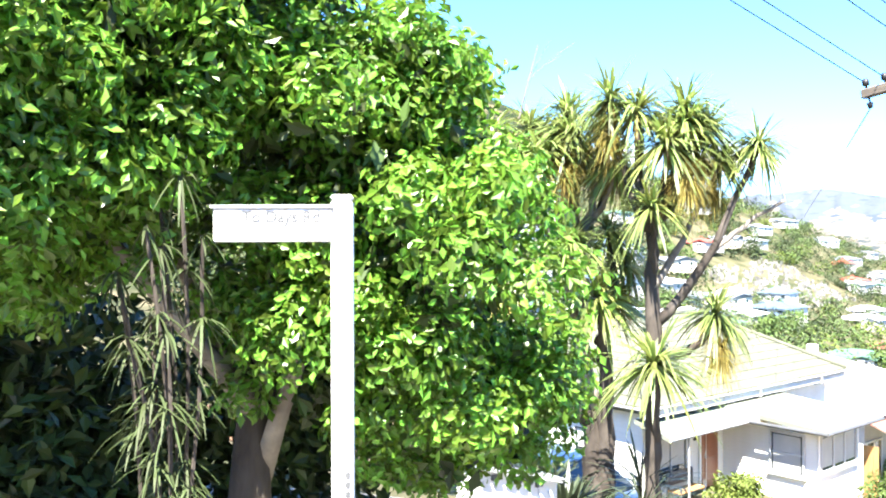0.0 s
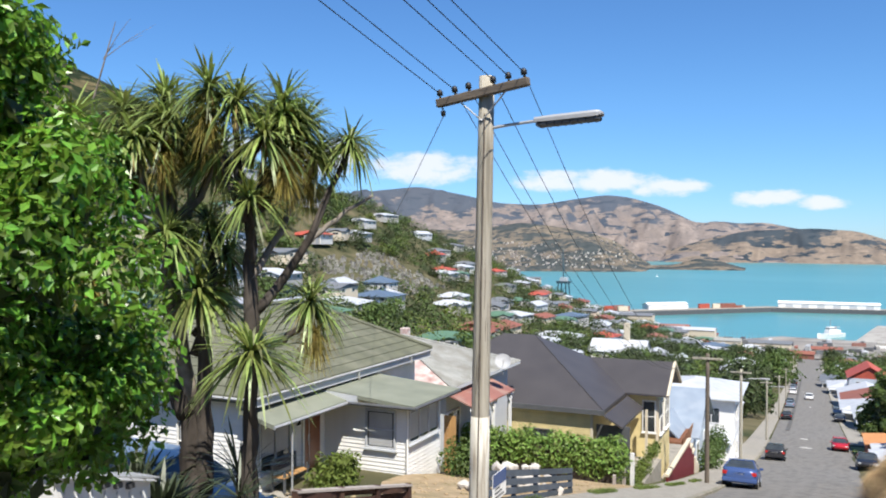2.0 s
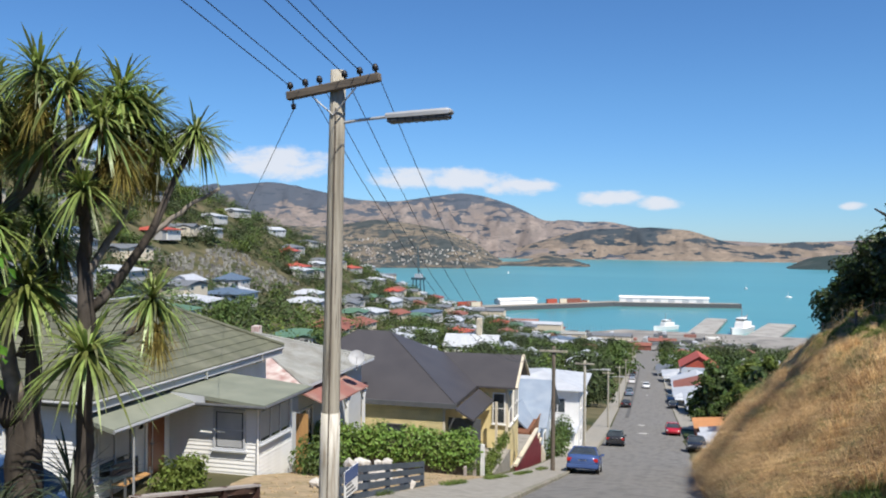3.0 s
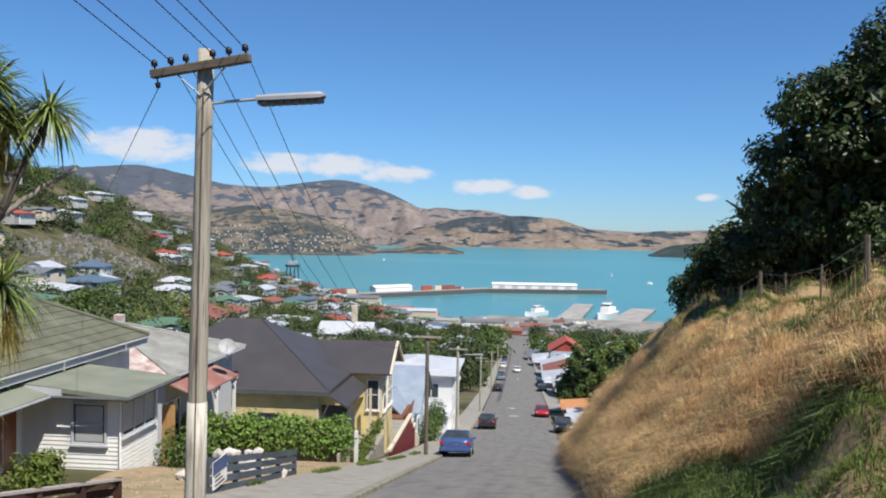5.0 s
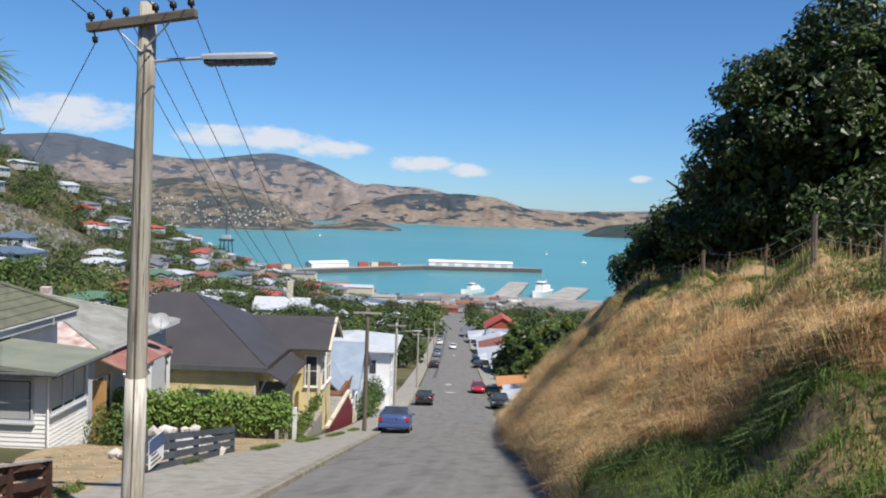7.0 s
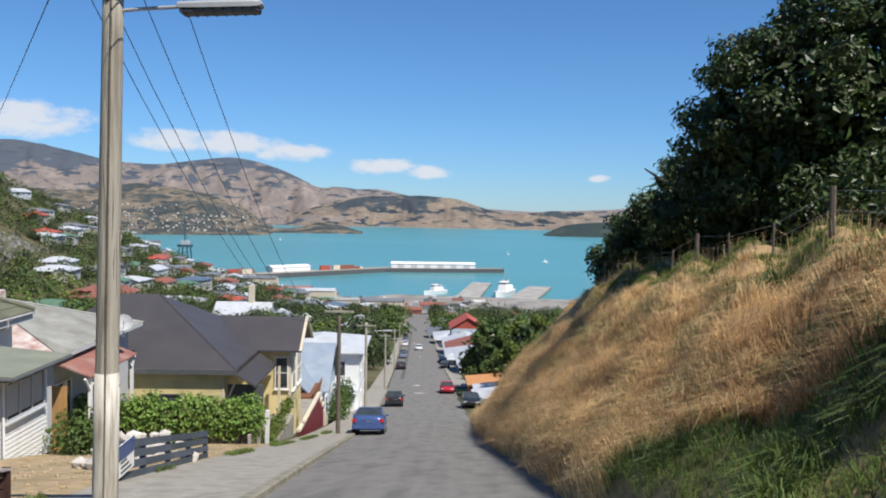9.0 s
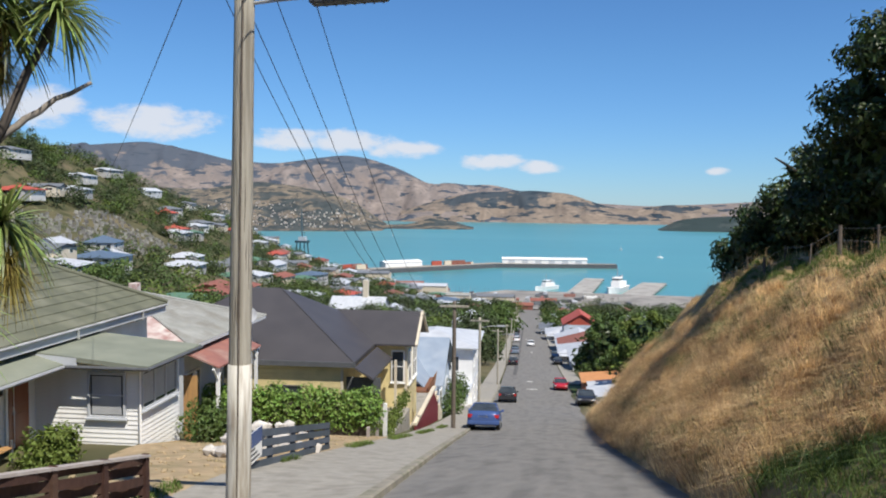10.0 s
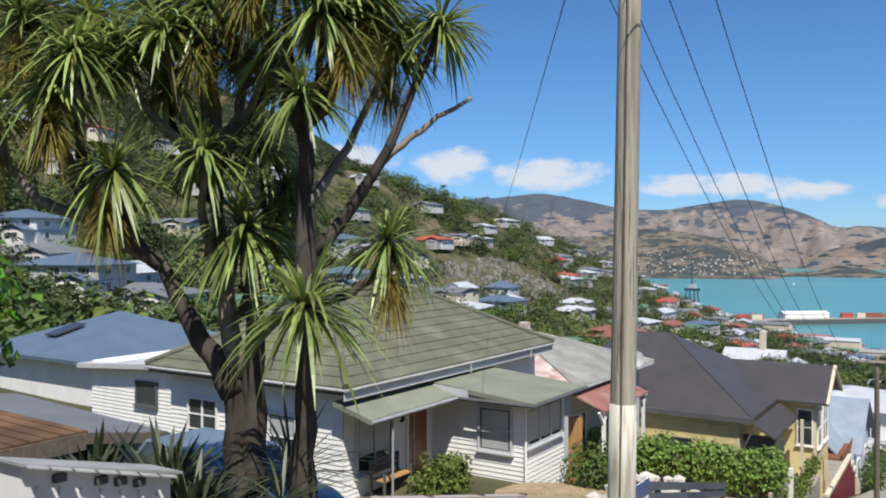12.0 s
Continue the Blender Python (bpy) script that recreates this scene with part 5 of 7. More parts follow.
# ---- fences, letterboxes, hedge ----
def woven_fence():
    """Brown boards woven between posts along the frontage, stepping down with the street."""
    e = thing("fence", at_z(-5.3, 9.9, 0), "dark brown woven timber board fence with a silvered cap rail", "fence")
    for k in range(4):
        v = k * 1.1
        z = -3.98 - v * 0.245
        part("post", box(-0.05, v - 0.05, z - 0.9, 0.05, v + 0.05, z + 0.72), M["brownwood"], e)
    for k in range(3):
        for j in range(-2, 6):
            v = k * 1.1
            z0, z1 = -4.12 - v * 0.245 + j * 0.145, -4.12 - (v + 1.1) * 0.245 + j * 0.145
            s = 0.055 if (j + k) % 2 else -0.055
            bm = bmesh.new()
            last = None
            for q in range(7):
                t = q / 6
                x = s * math.sin(t * math.pi)
                z = z0 + (z1 - z0) * t
                ring = [bm.verts.new((x + a, v + 1.1 * t, z + b)) for a, b in ((-0.01, 0), (0.01, 0), (0.01, 0.125), (-0.01, 0.125))]
                if last:
                    for i in range(4):
                        bm.faces.new((last[i], last[(i + 1) % 4], ring[(i + 1) % 4], ring[i]))
                last = ring
            part("board", bm, M["brownwood"], e)
    bm = slab([(-0.07, -0.05, -3.25), (0.07, -0.05, -3.25), (0.07, 3.36, -3.25 - 3.41 * 0.245), (-0.07, 3.36, -3.25 - 3.41 * 0.245)], 0.035)
    part("cap_rail", bm, M["caprail"], e, "silvered cap rail")


woven_fence()


def grey_fence():
    e = thing("fence", at_z(-5.2, 16.7, 0), "low slate grey three-rail timber fence with a notice board", "fence")
    for k in range(5):
        v = k * 1.9
        z = float(prof(16.7 + v)) - 0.05
        part("post", box(-0.05 - 0.04 * v, v - 0.05, z - 0.2, 0.05 - 0.04 * v, v + 0.05, z + 0.82), M["greyfence"], e)
    for j in range(4):
        for k in range(4):
            v = k * 1.9
            z0, z1 = float(prof(16.7 + v)) + 0.06 + j * 0.2, float(prof(18.6 + v)) + 0.06 + j * 0.2
            bm = bmesh.new()
            x = 0.06 - 0.04 * v
            slab([(x, v - 0.06, z0 + 0.15), (x + 0.025, v - 0.06, z0 + 0.15), (x - 0.05, v + 1.86, z1 + 0.15), (x - 0.075, v + 1.86, z1 + 0.15)], 0.15, bm)
            part("rail", bm, M["greyfence"], e)
    z = float(prof(17.2))
    b = part("notice_board", box(0.1, 0.05, z + 0.22, 0.115, 0.85, z + 0.8), M["white"], e, "white notice board with a dark blue heading")
    part("print_bar", box(0.116, 0.05, z + 0.52, 0.122, 0.85, z + 0.8), M["bluecar"], b, "dark blue heading block")
    for k in range(3):
        part("print_bar", box(0.116, 0.15, z + 0.27 + k * 0.09, 0.12, 0.7 - 0.12 * k, z + 0.31 + k * 0.09), M["trim"], b)


grey_fence()


def letterboxes():
    e = thing("letterbox_stand", at_z(-7.0, 7.5, -2.62), "white row of letterboxes under a ragged sloping iron cap", "letterboxes")
    part("body", slab([(-0.36, 0, -0.03), (0, 0, -0.03), (0, 1.5, -0.46), (-0.36, 1.5, -0.46)], 1.15), M["white"], e, "white painted front")
    cap = part("cap", slab([(-0.38, -0.06, 0.0), (0.09, -0.06, 0.0), (0.09, 1.58, -0.44), (-0.38, 1.58, -0.44)], 0.025), M["iron"], e, "grey iron cap with a ragged edge")
    rng = random.Random(6)
    for k in range(7):
        y = -0.02 + k * 0.22
        z = -0.02 - y * 0.288
        part("lifted_edge", slab([(0.08, y, z), (0.12 + rng.uniform(0, 0.03), y, z - 0.02), (0.12 + rng.uniform(0, 0.03), y + 0.18, z - 0.07), (0.08, y + 0.18, z - 0.05)], 0.012), M["iron"], cap)
    for k in range(7):
        y = 0.12 + k * 0.2
        z = -0.06 - y * 0.288
        part("slot", box(-0.004, y, z - 0.19 - 0.03 * (k % 2), 0.006, y + 0.025, z - 0.14), M["palegrey"], e, "small grey latch")
        if k in (1, 3, 4, 5):
            part("mail_hood", box(0.0, y - 0.05, z - 0.1, 0.05, y + 0.06, z - 0.03), M["trim"], e, "dark mail slot hood")


letterboxes()


def hydrant_post():
    e = thing("marker_post", at_z(-4.9, 10.0, -3.95), "short white round-topped marker post by the fence", "marker post")
    part("post", tube([(0, 0, -0.3), (0, 0, 0.3), (0, 0, 0.36), (0, 0, 0.39)], [0.05, 0.05, 0.04, 0.012], 12), M["white"], e, smooth=True)


hydrant_post()


def maroon_fence():
    e = thing("fence", at_z(-6.0, 45.4, 0), "maroon board wall with a level cream cap below the villa", "fence")
    for k in range(11):
        v = k * 1.0
        z = float(prof(45.4 + v)) - 0.2
        t = -12.5 if k < 9 else -12.5 - (k - 8) * 0.55
        part("panel", box(-0.03, v, z - 0.9, 0.03, v + 0.99, t), M["maroon"], e, "maroon painted panel")
        part("cap", box(-0.12, v, t, 0.1, v + 1.0, t + 0.14), M["stucco"], e)
    for k in range(4):
        part("step_block", box(-0.1, 11 + k * 0.5, -17, 0.1, 11.48 + k * 0.5, -14.1 - k * 0.3), M["stucco"], e, "cream stepped block")
    part("terrace", box(-4.5, 0.2, -16, -0.1, 9, -12.75), M["concrete"], e, "concrete entry terrace behind the wall")


maroon_fence()


def pine_gate(m):
    e = thing("gate_panel", m, "raw pine board panel beside the white house", "fence panel")
    for k in range(3):
        part("paling", box(k * 0.15, 0, -0.4, k * 0.15 + 0.14, 0.02, 1.55), M["rawwood"], e)


pine_gate(at_z(-10.42, 26.1, -7.4))


# ---- cars ----
def car(m, paint, label, hatch=False, front=False):
    """A small car pointing along +y: shell, glass, wheels, lights and plate."""
    e = thing("car", m, label, "car", "cars in the street")
    stations = [(-2.2, 0.6, 0.44, 0.8), (-2.13, 0.76, 0.3, 0.95), (-1.6, 0.85, 0.24, 1.0), (-0.6, 0.87, 0.22, 0.97), (0.9, 0.87, 0.22, 0.95), (1.6, 0.84, 0.24, 0.87), (2.05, 0.74, 0.3, 0.74), (2.2, 0.55, 0.42, 0.62)]
    bm = bmesh.new()
    rings = []
    for y, w, z0, z1 in stations:
        half = [(w * 0.86, z0), (w, z0 + 0.1), (w * 1.02, (z0 + z1) / 2), (w * 0.97, z1 - 0.07), (w * 0.86, z1), (w * 0.4, z1 + 0.02)]
        rings.append([bm.verts.new((x, y, z)) for x, z in half] + [bm.verts.new((-x, y, z)) for x, z in reversed(half)])
    for r0, r1 in zip(rings, rings[1:]):
        for k in range(12):
            bm.faces.new((r0[k], r0[(k + 1) % 12], r1[(k + 1) % 12], r1[k]))
    bm.faces.new(rings[0])
    bm.faces.new(rings[-1][::-1])
    body = part("body", bm, M[paint], e, smooth=True)
    tiers = [(-2.08, 1.15, 0.8, 0.95), (-1.95, 0.72, 0.73, 1.2), (-1.72, 0.25, 0.63, 1.42)] if hatch else [(-1.72, 1.15, 0.8, 0.96), (-1.27, 0.68, 0.69, 1.18), (-0.8, 0.2, 0.56, 1.38)]
    bm = bmesh.new()
    rr = [[bm.verts.new((x * w, y, z)) for x, y in ((-1, a), (1, a), (1, b), (-1, b))] for a, b, w, z in tiers]
    for r0, r1 in zip(rr, rr[1:]):
        for k in range(4):
            bm.faces.new((r0[k], r0[(k + 1) % 4], r1[(k + 1) % 4], r1[k]))
    bm.faces.new(rr[-1])
    part("glasshouse", bm, M["glass"], e, "dark tinted glass")
    cab = [(tiers[0][0], 0.95), (tiers[2][0], 1.41), (tiers[2][1], 1.41), (tiers[0][1], 0.93)]
    part("roof", box(-tiers[2][2] - 0.02, cab[1][0] - 0.05, tiers[2][3] - 0.02, tiers[2][2] + 0.02, cab[2][0] + 0.04, tiers[2][3] + 0.03, 0.02), M[paint], e)
    for s in (-1, 1):
        part("pillar", tube([(0.8 * s, cab[0][0], 0.93), (tiers[2][2] * s, cab[1][0], tiers[2][3])], 0.045, 5), M[paint], e)
        part("pillar", tube([(0.8 * s, cab[3][0], 0.9), (tiers[2][2] * s, cab[2][0], tiers[2][3])], 0.035, 5), M[paint], e)
        part("tail_light", box(0.55 * s, -2.19, 0.66, 0.82 * s, -2.1, 0.84, 0.01), M["lightred"], e, "red tail light")
        part("headlight", box(0.5 * s, 2.0, 0.58, 0.8 * s, 2.13, 0.7, 0.01), M["curtain"], e, "clear headlight")
        part("mirror", box(0.84 * s, 0.72, 0.9, 1.0 * s, 0.84, 1.02, 0.02), M[paint], e)
        for y in (-1.32, 1.3):
            w = part("wheel", tube([(0.66 * s, y, 0.31), (0.68 * s, y, 0.31), (0.85 * s, y, 0.31), (0.87 * s, y, 0.31)], [0.27, 0.31, 0.31, 0.27], 16), M["rubber"], e, "black tyre")
            part("rim", tube([(0.86 * s, y, 0.31), (0.885 * s, y, 0.31)], [0.2, 0.17], 12), M["iron"], w, "alloy rim")
    part("number_plate", box(-0.25, -2.2, 0.68, 0.25, -2.15, 0.79), M["curtain"], e, "blank pale plate")
    part("bumper", box(-0.84, -2.22, 0.3, 0.84, -2.0, 0.52, 0.04), M[paint], e)
    return e


def park(u, v, paint, label, turn=0.0, hatch=False):
    s = math.atan((float(prof(v + 1.3)) - float(prof(v - 1.3))) / 2.6)
    x, y = to_xy(u, v)
    m = pose(x, y, float(prof(v)) - 0.02, 0, 0, YAW) @ Matrix.Rotation(s, 4, "X") @ Matrix.Rotation(radians(turn), 4, "Z")
    return car(m, paint, label, hatch)


park(-2.3, 46.6, "bluecar", "bright blue sedan parked against the kerb")
park(-1.9, 81.5, "blackcar", "dark sedan parked beside the kerb", hatch=True)
park(4.1, 104.6, "redcar", "red hatchback parked at the verge", 180, True)
park(0.7, 213.0, "whitecar", "white hatchback driving in the street", 180, True)
for u, v, c, t in ((-2.7, 153, "blackcar", 0), (-2.9, 185, "silvercar", 0), (-3.0, 192, "blackcar", 0), (-3.2, 230, "whitecar", 0), (-3.4, 250, "silvercar", 0), (-3.6, 275, "blackcar", 0), (5.6, 157, "blackcar", 180), (5.8, 175, "silvercar", 180), (6, 300, "blackcar", 180), (6, 312, "whitecar", 180), (6, 330, "silvercar", 180), (5.5, 80, "blackcar", 180)):
    park(u, v, c, {"blackcar": "dark parked car far down the street", "silvercar": "silver blue parked car down the street", "whitecar": "white parked car far down the street"}[c], t, v % 2 == 0)
tagged(car(at(-11.0, 13.6, -0.1, -95), "silvercar", "silver blue car parked in the drive behind the palms", True), "silver blue car parked in the drive behind the cabbage trees")


# ---- sheds and small buildings below the bank and down the street ----
def roadside_shed(m, roof, wall, label, w=4.0, d=5.0, h=2.2):
    e = thing("shed", m, label, "shed")
    part("wall", box(-w / 2, -d / 2, -2, w / 2, d / 2, h), M[wall], e)
    part("roof", slab([(-w / 2 - 0.3, -d / 2 - 0.3, h), (w / 2 + 0.3, -d / 2 - 0.3, h + 0.5), (w / 2 + 0.3, d / 2 + 0.3, h + 0.5), (-w / 2 - 0.3, d / 2 + 0.3, h)], 0.1), M[roof], e)


roadside_shed(at(9.0, 100, -0.3), "rawroof", "brick", "small shed with an orange-brown iron roof", 5, 5)
roadside_shed(at(8.4, 90, -0.6), "whiteroof", "palegrey", "small white-roofed shed at the verge", 3.4, 4, 2.0)
roadside_shed(at(7.8, 82, -0.8), "whiteroof", "white", "white-roofed garage at the verge", 3.4, 4, 2.0)
strip("lawn", lambda v: 5.4, lambda v: 7.6, 0.05, M["grass"], [float(v) for v in range(84, 112, 3)], "small green verge lawn", "grass", 3)


def street_house(u, v, w, d, h, rh, roof, wall, style, label, storeys=1):
    return small_house(w, d, h, rh, roof, wall, label, style, storeys, m=at(u, v, 0.0))


street_house(-10.2, 62, 8, 8, 3.0, 2.6, "ltblueroof", "bluewall", "gablex", "pale blue house with a pale blue iron roof")
street_house(-8.6, 78, 7.5, 9, 3.0, 1.0, "whiteroof", "white", "hip", "two-storey white villa with a white roof", 2)
street_house(-12, 98, 9, 9, 2.8, 2.0, "whiteroof", "white", "gable", "white gabled cottage beside the street")
street_house(-13, 125, 9, 10, 2.8, 2.4, "whiteroof", "palegrey", "gable", "pale gabled cottage beside the street")
white_church_roof()
street_house(14, 228, 9, 11, 3.0, 3.0, "redroof", "bluewall", "gable", "red-roofed two-storey house with a pale blue front", 2)


def deck_stairs():
    e = thing("deck", at(-7.6, 56, 0), "brown timber deck wall beside the street", "deck")
    part("wall", box(-2.5, -2, -1, 1.2, 3, 2.2), M["fencebrown"], e)
    for k in range(8):
        part("paling", box(1.22, -2 + k * 0.62, -1, 1.26, -1.45 + k * 0.62, 2.5), M["fencebrown"], e)


deck_stairs()


# ---- trees ----
def limb(a, b, bend, n=5):
    a, b, bend = Vector(a), Vector(b), Vector(bend)
    return [a.lerp(b, k / n) + bend * math.sin(math.pi * k / n) for k in range(n + 1)]


def broadleaf():
    """The glossy tree over the footpath beside the street sign."""
    x, y = -4.6, 2.5
    z = float(land(*to_uv(x, y)))
    e = thing("tree", pose(x, y, z), "broad glossy-leaved evergreen tree with dense bright crown to the ground", "tree")
    part("trunk", tube(limb((0, 0, -0.3), (-0.1, 0.1, 1.5), (0.12, -0.1, 0)), [0.2, 0.17, 0.15, 0.13, 0.12, 0.1], 10), M["bark"], e, smooth=True)
    for k, (bx, by, bz) in enumerate(((1.0, 0.5, 2.6), (-0.6, -0.8, 3.4), (0.4, -1.2, 2.6), (-0.6, 0.9, 2.9), (0.9, 0.9, 1.6))):
        part("limb", tube(limb((0, 0.05, 0.7 + 0.2 * k), (bx, by, bz), (0.1, -0.1, 0.1)), [0.08, 0.065, 0.05, 0.04, 0.03, 0.02], 8), M["palebark"], e, smooth=True)
    # lobes: bearing from the street, distance, height above it, radius
    lobes = []
    for az, d, h, r in ((73, 5.3, 1.7, 1.0), (66, 5.1, 0.85, 0.8), (60, 5.0, 0.1, 0.72), (59, 5.5, -0.8, 0.7), (76, 5.4, 0.7, 0.95), (86, 5.4, 1.1, 1.4), (97, 5.0, 1.1, 1.3), (82, 6.0, 2.5, 1.3), (92, 5.6, 2.4, 1.4), (67, 5.6, -0.5, 0.75), (57, 6.6, -1.1, 0.43), (64, 5.3, 0.9, 0.55), (85, 4.9, 1.3, 1.0), (79, 4.9, 1.8, 0.9), (92, 4.7, 1.4, 1.0), (88, 4.8, 0.5, 0.7)):
        lobes.append((0.73 - math.sin(radians(az)) * d - x, 0.82 + math.cos(radians(az)) * d - y, h - z, r, r, r * 0.9))
    crown("crown", clumps(lobes, 25, 0.29, 5), 140000, 0.072, M["leaf"], e, 3, flat=0.5, shell=0.55)
    # darker leaves inside and behind put the crown's shade into colour
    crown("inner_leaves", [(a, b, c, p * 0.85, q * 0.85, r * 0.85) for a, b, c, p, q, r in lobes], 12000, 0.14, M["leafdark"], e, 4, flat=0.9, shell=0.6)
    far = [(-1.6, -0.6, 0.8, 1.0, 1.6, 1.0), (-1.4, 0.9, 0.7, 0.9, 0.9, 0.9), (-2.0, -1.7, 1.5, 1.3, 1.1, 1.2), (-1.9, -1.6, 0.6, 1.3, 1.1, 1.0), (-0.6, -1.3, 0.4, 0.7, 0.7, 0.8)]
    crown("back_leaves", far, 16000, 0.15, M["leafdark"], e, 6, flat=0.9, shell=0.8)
    for k, (q, w) in enumerate((((-3.8, 4.25, 1.5), 0.007), ((-3.68, 4.36, 1.42), 0.003), ((-3.86, 4.3, 1.38), 0.003), ((-3.72, 4.3, 1.52), 0.003), ((-3.6, 4.42, 1.5), 0.0025))):
        a = Vector((-3.93, 4.18, 1.0)) if k == 0 else Vector((-3.87, 4.21, 1.26))
        part("bare_twig", tube([a - Vector((x, y, z)), (a + Vector(q)) / 2 - Vector((x, y, z)) + Vector((0.01, 0, 0.02)), Vector(q) - Vector((x, y, z))], [w, w * 0.7, w * 0.3], 5), M["palebark"], e, "pale leafless twig")
    # the drooping long-leaved shrub in front of the trunk
    s = thing("shrub", pose(-3.5, 1.66, float(land(*to_uv(-3.5, 1.66)))), "drooping long-leaved shrub with narrow serrated leaves", "shrub")
    rng = random.Random(4)
    for k in range(9):
        top = Vector((rng.uniform(-0.2, 0.2), rng.uniform(-0.2, 0.2), rng.uniform(1.5, 2.35)))
        pts = limb((rng.uniform(-0.1, 0.1), rng.uniform(-0.1, 0.1), 0), top, (0.05, 0.05, 0))
        st = part("stem", tube(pts, 0.01, 5), M["bark"], s)
        v, f = strap_head(60, 0.2, 0.016, 40 + k, up=0.4, low=-0.85, droop=0.5, segs=3)
        v = v + np.array([p for p in [tuple(pts[2 + rng.randrange(4)]) for _ in range(60)] for _ in range(8)])
        mesh_ob("leaves", v, f, M["leafolive"], st)


broadleaf()

HEADS = []
for k in range(4):
    v, f = strap_head(175, 0.68, 0.041, 10 + k, up=0.97, low=-0.5, droop=0.5)
    HEADS.append((v, f))
SKIRT = strap_head(34, 0.36, 0.03, 21, up=-0.25, low=-0.98, droop=0.35)
PLUME = strap_head(620, 0.34, 0.008, 31, up=0.9, low=-0.9, droop=0.45, segs=3)


def shared(name, vf, material):
    me = bpy.data.meshes.new(name)
    me.from_pydata(np.asarray(vf[0]).tolist(), [], [tuple(map(int, q)) for q in vf[1]])
    me.materials.append(material)
    return me


HEAD_ME = [shared("head", h, M["strap"]) for h in HEADS]
SKIRT_ME, PLUME_ME = shared("dry_skirt", SKIRT, M["strapdry"]), shared("panicle", PLUME, M["bloom"])


def cabbage_tree(base, stems, label, seed):
    """Forked pale stems, each ending in a rosette with a dead skirt. stems: fork height, tip offset, plume."""
    e = thing("cabbage_tree", pose(*base), label, "tree")
    rng = random.Random(seed)
    for k, (root, mid, tip, r, size, plume, material) in enumerate(stems):
        root, mid, tip = Vector(root), Vector(mid), Vector(tip)
        pts = [root]
        n = 9
        for q in range(1, n + 1):
            t = q / n
            p = root * (1 - t) ** 2 + mid * 2 * t * (1 - t) + tip * t * t
            pts.append(p + Vector((rng.uniform(-1, 1), rng.uniform(-1, 1), 0)) * 0.03 * (q < n))
        part("trunk" if k < 1 else "limb", tube(pts, [r * (1 - 0.55 * q / n) for q in range(n + 1)], 9), M[material], e, smooth=True)
        if size <= 0:
            continue
        d = (pts[-1] - pts[-2]).normalized()
        turn = Vector((0, 0, 1)).rotation_difference((d + Vector((0, 0, 0.8))).normalized()).to_matrix().to_4x4()
        m = Matrix.Translation(tip) @ turn @ Matrix.Rotation(rng.uniform(0, 6.28), 4, "Z") @ Matrix.Diagonal((size, size, size, 1))
        for nm, me in (("head", HEAD_ME[k % 4]), ("dry_skirt", SKIRT_ME))[:2 if plume else 1]:
            ob = new(nm, me)
            ob.parent = e
            ob.matrix_local = m
        if plume and rng.random() < 0.62:
            ob = new("panicle", PLUME_ME)
            ob.parent = e
            ob.matrix_local = Matrix.Translation(tip + Vector((rng.uniform(-0.2, 0.3), rng.uniform(-0.2, 0.2), -0.42 * size))) @ Matrix.Diagonal((size * 1.05, size * 1.05, size * 1.25, 1))
    return e


